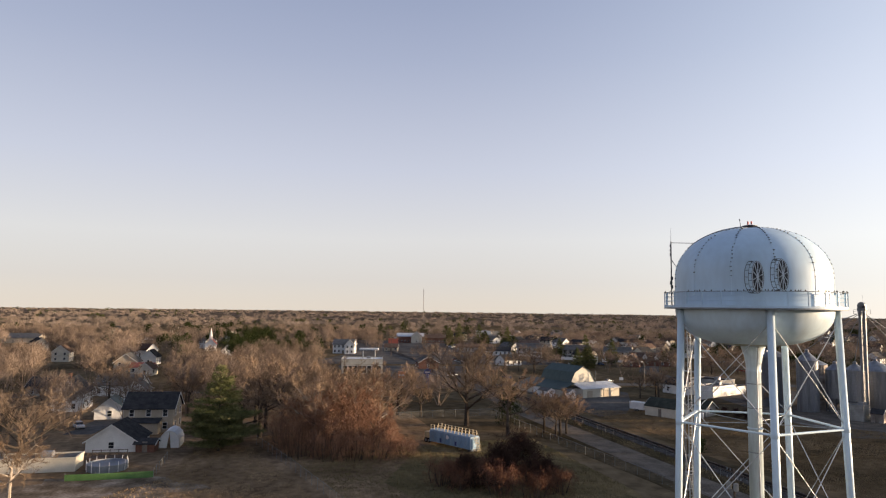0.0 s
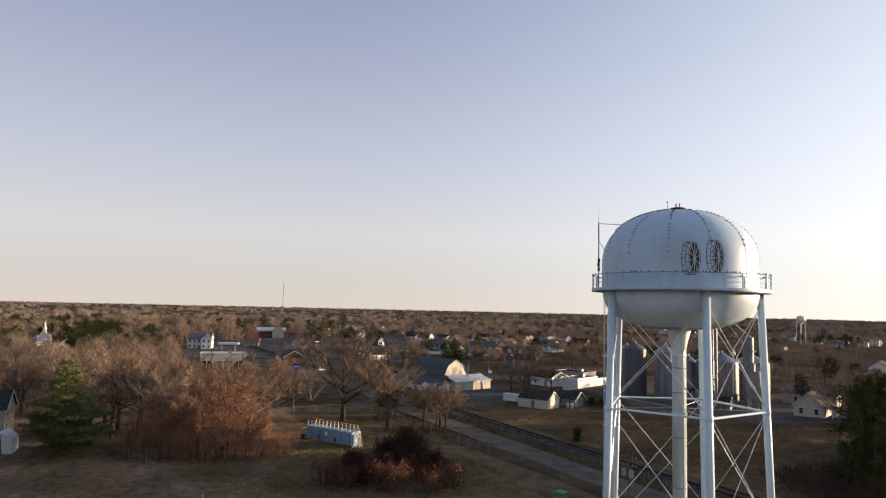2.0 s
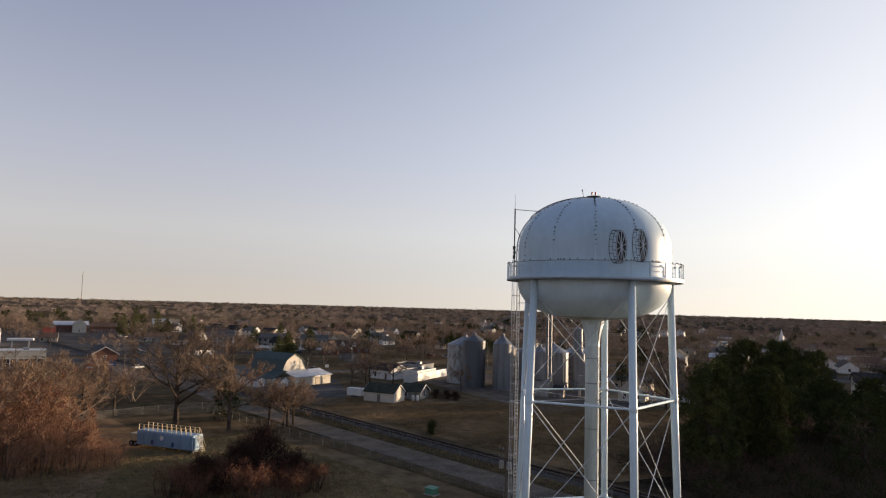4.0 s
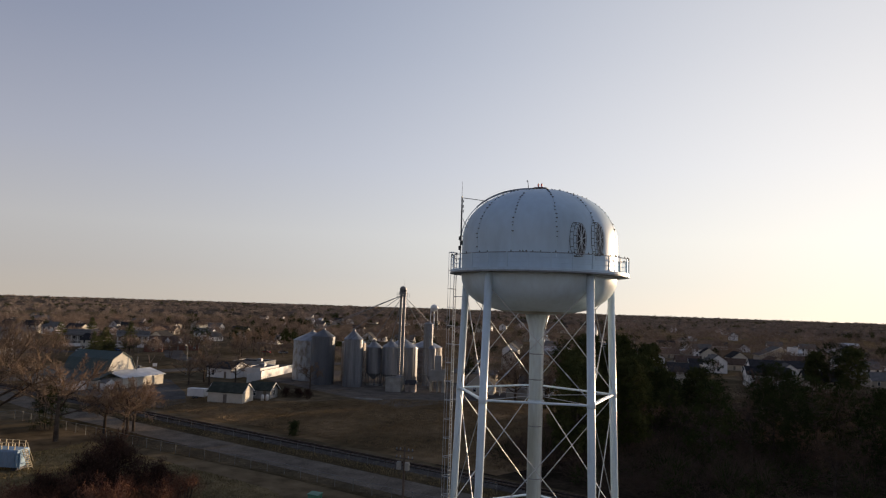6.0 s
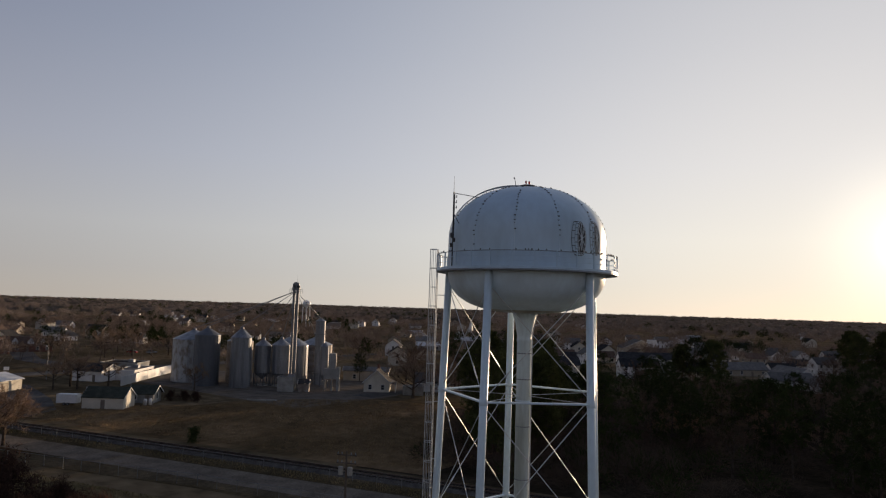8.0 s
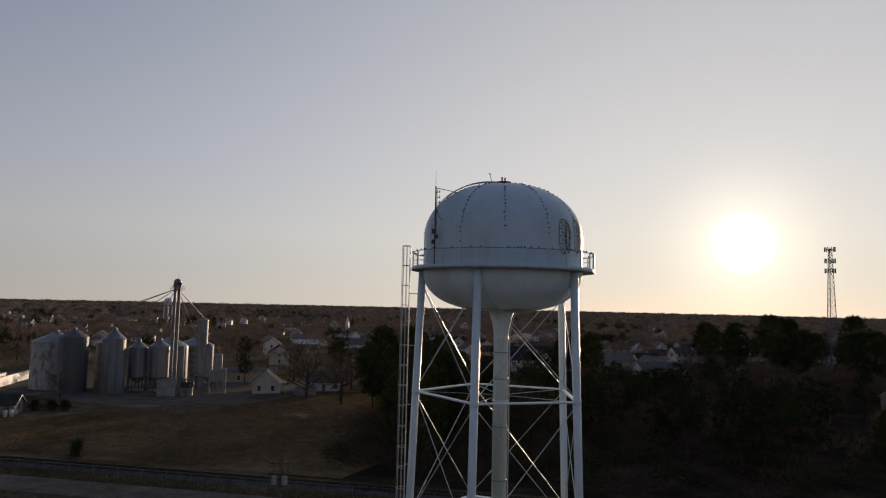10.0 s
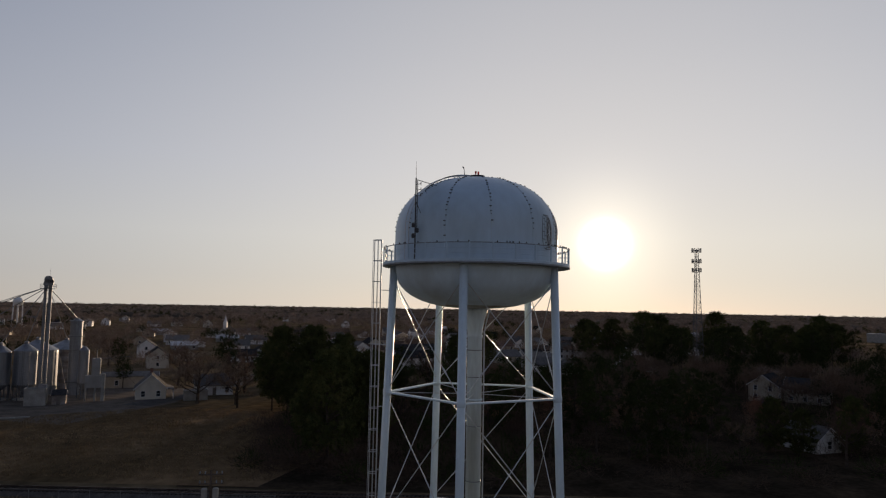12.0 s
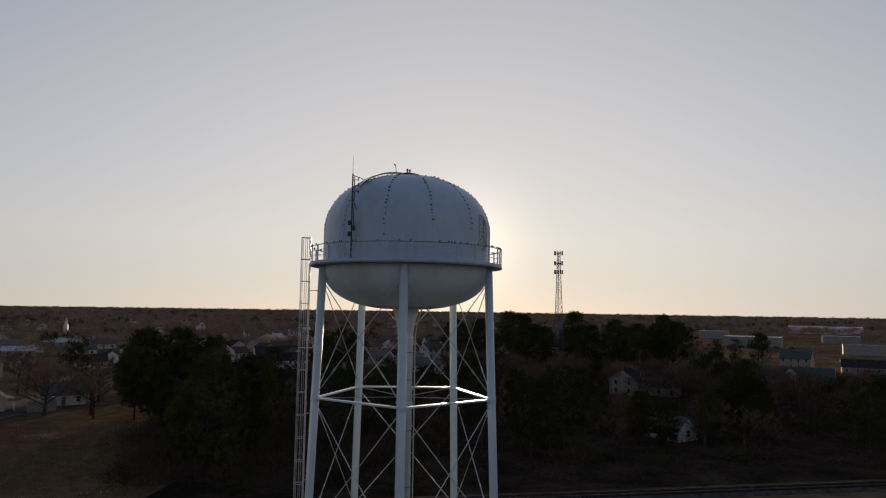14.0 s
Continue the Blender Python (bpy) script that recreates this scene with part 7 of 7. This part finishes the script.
    for x, y, s in ((-163, 60, 0.9), (-158, 66, 0.85), (-166, 55, 0.8), (-170, 62, 0.9)):
        plant(rng.choice(("bare0", "bare2", "bare4")), x, y, s, "bare tree between the barn and the white building", group="trees by the white building", turn=rng.uniform(0, 360))
    plant("oak", -86, 112, 0.72, "bare spreading tree beside a small house", turn=200)
    plant("bare3", -76, 113, 1.0, "bare tree beside a small house", turn=100)
    plant("bare1", -73, 108, 0.9, "bare tree at the edge of the field", turn=160)
    for x, y, s, k in ((-112, 146, 1.1, "bare0"), (-90, 142, 1.1, "bare2"), (-84, 134, 1.2, "bare4"), (-80, 148, 1.15, "bare1"), (-72, 128, 1.1, "bare3"), (-74, 140, 1.2, "bare0"), (-116, 158, 1.1, "bare2"), (-86, 160, 1.2, "bare4")):
        plant(k.replace("bare4", "wood1").replace("bare", "wood"), x, y, s, "bare tree behind the small white house", group="trees behind the house", turn=rng.uniform(0, 360))
    for x, y, s in ((-78, 158, 0.9), (-106, 166, 0.85), (-90, 172, 0.9)):
        plant("lob1", x, y, s, "dark pine behind the small white house", "pine tree", "pines behind the house", rng.uniform(0, 360))
    # trees added north of the field to shade it, with gaps for sun
    for i in range(9):
        x, y = rng.uniform(-172, -44), rng.uniform(128, 205)
        if math.hypot(x + 97, y - 150) < 14 or -120 < x < -82 or -72 < x < -60 or math.hypot(x + 150, y - 95) < 46:
            continue
        if rng.random() < 0.45:
            plant("lob%d" % rng.randrange(4), x, y, rng.uniform(0.5, 0.72), "dark pine north of the field", "pine tree", "trees north of the field", rng.uniform(0, 360))
        else:
            plant("wood%d" % rng.randrange(4), x, y, rng.uniform(0.8, 1.1), "bare tree north of the field", "tree", "trees north of the field", rng.uniform(0, 360))
    # pines beyond the field
    for x, y, k, s in ((-66, 117, 0, 1.0), (-58, 119, 1, 1.02), (-63, 106, 3, 0.82), (-55, 110, 0, 0.86), (-48, 112, 3, 0.80), (-50, 121, 1, 0.92), (-41, 112, 0, 0.62), (-44, 104, 3, 0.55),
                       (-57, 101, 3, 0.6), (-36, 118, 1, 0.68), (-38, 108, 0, 0.5), (-31.6, 57.5, 0, 0.92), (-37, 64, 3, 0.66), (-27, 66, 1, 0.9), (-52, 96, 3, 0.55), (-45, 94, 0, 0.5), (-34, 98, 3, 0.5), (-29, 206, 2, 0.92), (-24, 212, 1, 0.85), (-35, 214, 1, 0.75)):
        plant(("dome0", "dome1", "lob2", "dome1")[k], x, y, s, "dark green pine at the edge of the woods", "pine tree", "pines by the field", rng.uniform(0, 360))
    # the town's evergreens
    for x, y, k, s in ((-470, 30, "pine1", 1.3), (-462, 22, "pine1", 1.1), (-440, 62, "pine1", 1.15), (-346, 76, "pine0", 0.7), (-272, 70, "pine0", 0.75), (-262, 62, "pine1", 0.8), (-300, 92, "pine1", 1.0), (-455, 48, "lob0", 0.6),
                       (-430, 44, "pine0", 0.8), (-398, 58, "lob3", 0.6), (-500, 50, "pine1", 1.2), (-360, 96, "pine1", 1.0), (-540, -30, "lob0", 0.7), (-560, -46, "lob3", 0.75), (-440, -78, "lob0", 0.7), (-430, -86, "lob3", 0.65),
                       (-560, 48, "lob0", 0.65), (-575, 30, "lob3", 0.7), (-580, 10, "lob0", 0.7), (-572, -8, "lob3", 0.7), (-330, -110, "lob3", 0.7), (-300, -128, "lob0", 0.75), (-236, -112, "pine0", 0.75)):
        plant(k, x, y, s, "green pine among the houses", "pine tree", "pines in the town", rng.uniform(0, 360))
    for x, y, s in ((-262, 34, 1.0), (-256, 40, 0.85), (-262, 128, 1.1), (-252, 136, 1.15), (-272, 142, 1.1), (-250, 122, 1.0), (-420, -32, 1.2), (-280, 150, 1.1), (-246, 150, 1.0)):
        plant(rng.choice(("bare0", "bare2", "bare4", "oak")), x, y, s * 0.9, "bare street tree in the town", group="trees in the town", turn=rng.uniform(0, 360))
    # house trees near the camera side
    for x, y, s, k in ((-74, -94, 0.8, "oak"), (-47, -82, 0.7, "pale2"), (-121.5, -113.28, 1.0, "bare2"), (-140.5, -99.84, 1.0, "bare4"), (-112, -69.12, 1.1, "bare0"), (-119.6, -61.44, 1.2, "bare1"),
                       (-131, -80.64, 1.1, "bare2"), (-136.7, -69.12, 1.2, "bare3"), (-150, -86.4, 1.1, "bare0"), (-116.75, -48, 1.3, "bare4"), (-131, -49.92, 1.2, "bare1"), (-126.25, -38.4, 1.1, "bare3"),
                       (-108.2, -115.2, 0.95, "bare0"), (-159.5, -111.36, 1.1, "bare2"), (-167.1, -94.08, 1.1, "bare1"), (-154.75, -67.2, 1.2, "bare4"), (-148.1, -49.92, 1.2, "bare0"), (-140.5, -36.48, 1.1, "bare2")):
        plant(k, x, y, s, "bare deciduous tree among the houses", group="trees among the houses", turn=rng.uniform(0, 360))
    # woods on the far side of the railway
    homes = ((66, 166, 8), (76, 163, 8), (53, 91, 5), (134, 190, 12), (128, 183, 8), (178, 269, 11), (198, 248, 11), (290, 385, 20), (265, 490, 24), (295, 634, 20), (-2, 236, 12), (-24, 276, 9))

    def in_sight_strip(x, y):
        """Within a strip towards the camera, kept clear so the house shows."""
        for hx, hy, w in homes:
            dx, dy = 1 - hx, -50 - hy
            l = math.hypot(dx, dy)
            a = ((x - hx) * dx + (y - hy) * dy) / l
            if -5 < a < 0.36 * l and abs((x - hx) * dy - (y - hy) * dx) / l < w:
                return True
        return False
    n = 0
    while n < 135:
        x, y = rng.uniform(-46, 165), rng.uniform(58, 165)
        if in_sight_strip(x, y) or y < track_y(x) + 12 or math.hypot(x - 71, y - 165) < 15 or math.hypot(x - 52, y - 90) < 11 or math.hypot(x - 137, y - 195) < 18 or math.hypot(x, y - 236) < 20:
            continue
        n += 1
        if rng.random() < 0.5:
            plant("lob%d" % rng.randrange(4), x, y, rng.uniform(0.5, 0.78) * (1.2 if y > 170 and x > 20 else 1), "dark pine in the shaded woods", "pine tree", "woods beyond the railway", rng.uniform(0, 360))
        else:
            plant("wood%d" % rng.randrange(4), x, y, rng.uniform(0.65, 1.05), "bare tree in the shaded woods", "tree", "woods beyond the railway", rng.uniform(0, 360))
    for x, y, s in ((49, 83, 0.42), (45, 86, 0.5), (58, 86, 0.36), (61, 92, 0.5)):
        plant("dome0", x, y, s, "dark young pine before a cottage", "pine tree", "woods beyond the railway", rng.uniform(0, 360))
    for x, y, s in ((40, 139, 1.1), (36, 115, 1.3), (52, 120, 1.1), (20, 104, 1.2), (70, 112, 1.2), (-10, 96, 1.3), (6, 110, 1.3), (88, 124, 1.2)):
        plant("thicket1", x, y, s * 0.8, "pale brushy thicket at the wood's edge", "shrub", "brush at the wood's edge", rng.uniform(0, 360), "shrub")
    # tall pines against the sky
    for x, y, s in ((30, 292, 1.2), (44, 291, 1.26), (52, 300, 1.22), (81, 306, 1.3), (88, 300, 1.24), (112, 272, 1.2), (120, 268, 1.22), (135, 328, 1.32), (142, 322, 1.28), (62, 285, 1.15), (20, 285, 1.15), (100, 300, 1.15), (126, 300, 1.1)):
        plant(rng.choice(("dome2", "dome1", "dome0")), x, y, s * rng.uniform(0.74, 1.0), "tall pine rising over the woods", "pine tree", "tall pines", rng.uniform(0, 360))
    k = 0
    while k < 62:
        x, y = rng.uniform(4, 172), rng.uniform(218, 326)
        if in_sight_strip(x, y) or math.hypot(x - 69, y - 290) < 7 or math.hypot(x - 178, y - 269) < 16 or math.hypot(x - 5, y - 233) < 20 or math.hypot(x + 3, y - 264) < 16:
            continue
        k += 1
        plant(rng.choice(("dome2", "lob2", "lob1", "wood0", "wood2", "dome1")), x, y, rng.uniform(0.72, 1.05), "tall tree in the dark wood below the skyline", "tree", "wood below the skyline", rng.uniform(0, 360))


near_trees()


def undergrowth():
    """Brambles, saplings and young pines filling the ground of the woods beyond the railway."""
    rng = np.random.default_rng(77)
    dark, green = [], []
    made = 0
    while made < 1500:
        x, y = (rng.uniform(-62, 205), rng.uniform(46, 232)) if made > 330 else (rng.uniform(-62, 0), rng.uniform(46, 104))
        if y < track_y(x) + 6 + 3 * rng.random() or math.hypot(x - 71, y - 165) < 12 or math.hypot(x - 53, y - 91) < 7 or math.hypot(x - 133, y - 189) < 14:
            continue
        if x < (-53 + (75 - y) * 0.37 if y < 75 else -55) + 2.5 * rng.random():
            continue
        made += 1
        h = rng.uniform(1.8, 5.0)
        w = rng.uniform(2.2, 4.2)
        g = rng.random() < 0.16
        n = 150 if g else 130
        v = rng.normal(size=(n, 3))
        v /= np.linalg.norm(v, axis=1)[:, None]
        p = np.array([x, y, h * 0.45]) + v * rng.uniform(0.2, 1, size=(n, 1)) ** 0.6 * np.array([w, w, h * 0.5])
        p[:, 2] = np.maximum(p[:, 2], 0.05)
        dr = v + rng.normal(size=(n, 3)) * 0.5 + np.array([0, 0, 0.6])
        dr /= np.linalg.norm(dr, axis=1)[:, None]
        s = np.cross(dr, rng.normal(size=(n, 3)))
        s /= np.linalg.norm(s, axis=1)[:, None] + 1e-9
        ww = 0.15 if g else 0.07
        t = np.stack([p - s * ww / 2, p + s * ww / 2, p + dr * rng.uniform(0.6, 1.6, size=(n, 1))], 1)
        (green if g else dark).append(t)
    tagged(hang("brush", tri_mesh("brush", np.concatenate(dark)), "twig_brush"), "brown leafless brush on the floor of the woods", "undergrowth", "", "stuff")
    tagged(hang("evergreen_brush", tri_mesh("evergreen_brush", np.concatenate(green)), "needle_dark"), "dark evergreen undergrowth in the woods", "undergrowth", "", "stuff")


undergrowth()


def woods():
    """Far woods: crowns of many slivers with a few trunks, joined by distance."""
    rng = np.random.default_rng(5)
    clear = [(-248, -42, 30), (-225, -38, 26), (-380, -57, 18), (-528, 9, 40), (-276, -8, 16), (-350, -38, 18), (-410, 36, 20), (-376, 46, 16), (-438, 77, 18), (-338, 84, 22), (-329, 106, 18), (-300, 114, 22),
             (-150, 95, 40), (-398, -140, 10), (-326, -109, 14), (-244, -134, 18), (-228, -128, 12), (-303, -190, 12), (-292, -142, 10), (-345, -162, 10), (-170, -118, 26), (-142, -114, 14), (-470, -290, 22), (-320, -100, 14), (-226, -120, 12), (-105, 240, 12), (-97, 150, 30), (-100, 300, 26),
             (-96, 382, 24), (-66, 276, 24), (-24, 274, 20), (0, 240, 28), (-3, 263, 22), (-27, 334, 16), (-55, 224, 16), (178, 269, 20), (196, 246, 18), (295, 634, 60), (272, 363, 40), (265, 479, 50),
             (400, 700, 80), (537, 848, 90), (-180, 40, 60), (60, 60, 60), (20, 100, 62), (-105, 120, 26), (71, 165, 14), (134, 190, 16), (-100, 175, 20), (-100, 205, 20), (-101, 235, 20), (-66, 190, 9), (-66, 210, 9)]

    taken = set()

    def keep(x, y, az):
        for cx, cy, r in clear:
            if (x - cx) ** 2 + (y - cy) ** 2 < r * r:
                return False
        # strips from the houses towards the camera stay open, so they show
        for cx, cy, r in yards:
            dx, dy = (52 - cx, -29 - cy) if cx < -150 else (1 - cx, -50 - cy)
            l = math.hypot(dx, dy)
            along = ((x - cx) * dx + (y - cy) * dy) / l
            if -4 < along < 0.36 * l and abs((x - cx) * dy - (y - cy) * dx) / l < r:
                return False
        return True

    # houses kept in the camera's view: x, y, half width of the strip
    yards = ((-384, -57, 11), (-254, -41, 13), (-398, -140, 7), (-244, -134, 12), (-228, -128, 9), (-303, -190, 8), (-292, -142, 7), (-345, -162, 7), (-350, -37, 9), (-528, 6, 22), (-279, -8, 12), (-410, 34, 12), (-376, 44, 9), (-438, 74, 12), (-410, -23, 8),
             (-470, -290, 12), (-590, 67, 8), (178, 269, 12), (198, 248, 12), (290, 385, 22), (265, 490, 26), (295, 634, 22), (380, 560, 18), (537, 848, 40), (-66, 278, 12), (-24, 276, 10), (-2, 236, 12))

    def crowns(count, r0, r1, per, size, hgt, width, az0, az1, mix, trunk, thin):
        bare, green = [], []
        made, tries = 0, 0
        while made < count and tries < 40 * count:
            tries += 1
            az = radians(rng.uniform(az0, az1))
            r = math.sqrt(rng.uniform(r0 * r0, r1 * r1))
            x, y = r * math.cos(az), r * math.sin(az)
            d = math.degrees(az)
            # the built-up quarters hold fewer trees
            open_part = 150 < d < 184 and r < 620
            if open_part and rng.random() < thin:
                continue
            if noise.noise(Vector((x * 0.006, y * 0.006, 3.1))) < -0.18 and rng.random() < 0.7:
                continue
            if r < 700 and not keep(x, y, d):
                continue
            if r < 700:
                cell = (round(x / (size * 1.5)), round(y / (size * 1.5)))
                if cell in taken:
                    continue
                taken.add(cell)
            made += 1
            pine = noise.noise(Vector((x * 0.009, y * 0.009, 9.7))) > (0.3 if r < 600 else 0.42) if rng.random() < 0.8 else rng.random() < mix * (1.0 if r < 600 else 0.5)
            h = hgt * rng.uniform(0.75, 1.2) * (1.12 if pine else 1.0)
            w = size * rng.uniform(0.75, 1.25) * (0.75 if pine else 1.0)
            n = per
            lobes = 5 if n < 100 else 8
            k = rng.normal(size=(lobes, 3))
            k /= np.linalg.norm(k, axis=1)[:, None]
            k[:, 2] = np.abs(k[:, 2]) * 1.1 - 0.35
            mid = np.array([x, y, h * 0.56])
            heads = mid + k * np.array([w * 0.6, w * 0.6, h * 0.26])
            v = rng.normal(size=(n, 3))
            v /= np.linalg.norm(v, axis=1)[:, None]
            rad = rng.uniform(0.1, 1.0, size=(n, 1)) ** 0.5
            p = heads[rng.integers(lobes, size=n)] + v * rad * np.array([w * 0.46, w * 0.46, h * 0.17])
            dr = p - np.array([x, y, h * 0.2])
            dr /= np.linalg.norm(dr, axis=1)[:, None]
            dr = dr + rng.normal(size=(n, 3)) * (0.6 if not pine else 0.8)
            dr /= np.linalg.norm(dr, axis=1)[:, None]
            c = mid
            s = np.cross(dr, rng.normal(size=(n, 3)))
            s /= np.linalg.norm(s, axis=1)[:, None] + 1e-9
            ww = width * (2.0 if pine else 1.0)
            ll = (0.24 if not pine else 0.16) * w * rng.uniform(0.6, 1.4, size=(n, 1)) + 0.4
            t = np.stack([p - s * ww / 2, p + s * ww / 2, p + dr * ll], 1)
            (green if pine else bare).append(t)
            if trunk and not pine:
                for _ in range(trunk):
                    b = np.array([x, y, 0.0]) + rng.normal(size=3) * np.array([0.4, 0.4, 0])
                    q = c + rng.normal(size=3) * np.array([w * 0.35, w * 0.35, h * 0.1])
                    k = rng.normal(size=3) * np.array([1, 1, 0])
                    k = k / (np.linalg.norm(k) + 1e-9) * 0.14
                    bare.append(np.array([[b - k, b + k, q]]))
        return bare, green
    sets = ((230, 150, 330, 620, 5.2, 13.0, 0.1, 184, 222, 0.08, 6, 0), (520, 330, 640, 320, 5.8, 13.0, 0.19, 184, 224, 0.2, 4, 0),
            (560, 250, 640, 220, 4.4, 10.0, 0.18, 146, 186, 0.22, 3, 0.45), (900, 190, 520, 170, 4.6, 9.8, 0.16, 46, 146, 0.25, 3, 0),
            (150, 130, 236, 420, 4.4, 11.0, 0.12, 42, 98, 0.6, 5, 0), (700, 520, 900, 110, 5.0, 11.5, 0.32, 46, 150, 0.2, 1, 0), (2700, 620, 1300, 90, 6.2, 11.5, 0.5, 44, 226, 0.2, 0, 0),
            (1900, 1300, 2200, 56, 8.5, 12.0, 0.9, 40, 228, 0.25, 0, 0), (4200, 2100, 4500, 30, 12.0, 13.0, 1.7, 38, 230, 0.3, 0, 0))
    for i, args in enumerate(sets):
        bare, green = crowns(*args)
        # Sets from 600 m on wear the colours paled for haze.
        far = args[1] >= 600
        # Set 4 also takes twigs darkened in colour for shade.
        for nm, lst, mat, lab in (("bare_woods", bare, "woods_far" if far else "twig_shade" if i == 4 else "woods", "leafless brown woods round the town"), ("pine_woods", green, "needle_mid" if far else "needle_dark", "dark green pines scattered through the woods")):
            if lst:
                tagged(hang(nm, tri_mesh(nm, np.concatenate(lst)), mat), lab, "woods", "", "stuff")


def far_canopy():
    """The closed roof of the woods out to the horizon: an uneven sheet of crowns standing over the ground."""
    rings, steps = 54, 900
    verts, faces = [], []
    for i in range(rings):
        r = 1150 * (4700 / 1150) ** (i / (rings - 1))
        for j in range(steps):
            a = radians(36 + 196 * j / (steps - 1))
            x, y = r * math.cos(a), r * math.sin(a)
            z = 5.6 + 2.6 * noise.noise(Vector((x * 0.011, y * 0.011, 0.3))) + 2.4 * noise.noise(Vector((x * 0.045, y * 0.045, 4.0)))
            z = (0.0 if i == 0 else z) + 2.0 * noise.noise(Vector((x * 0.002, y * 0.002, 7.0)))
            verts.append((x, y, max(z, 0.3)))
    for i in range(rings - 1):
        for j in range(steps - 1):
            k = i * steps + j
            faces.append((k, k + steps, k + steps + 1, k + 1))
    tagged(hang("woods_canopy", mesh_from("woods_canopy", verts, faces), "canopy"), "dark canopy of distant woods on the horizon", "woods", "", "stuff")


woods()
far_canopy()
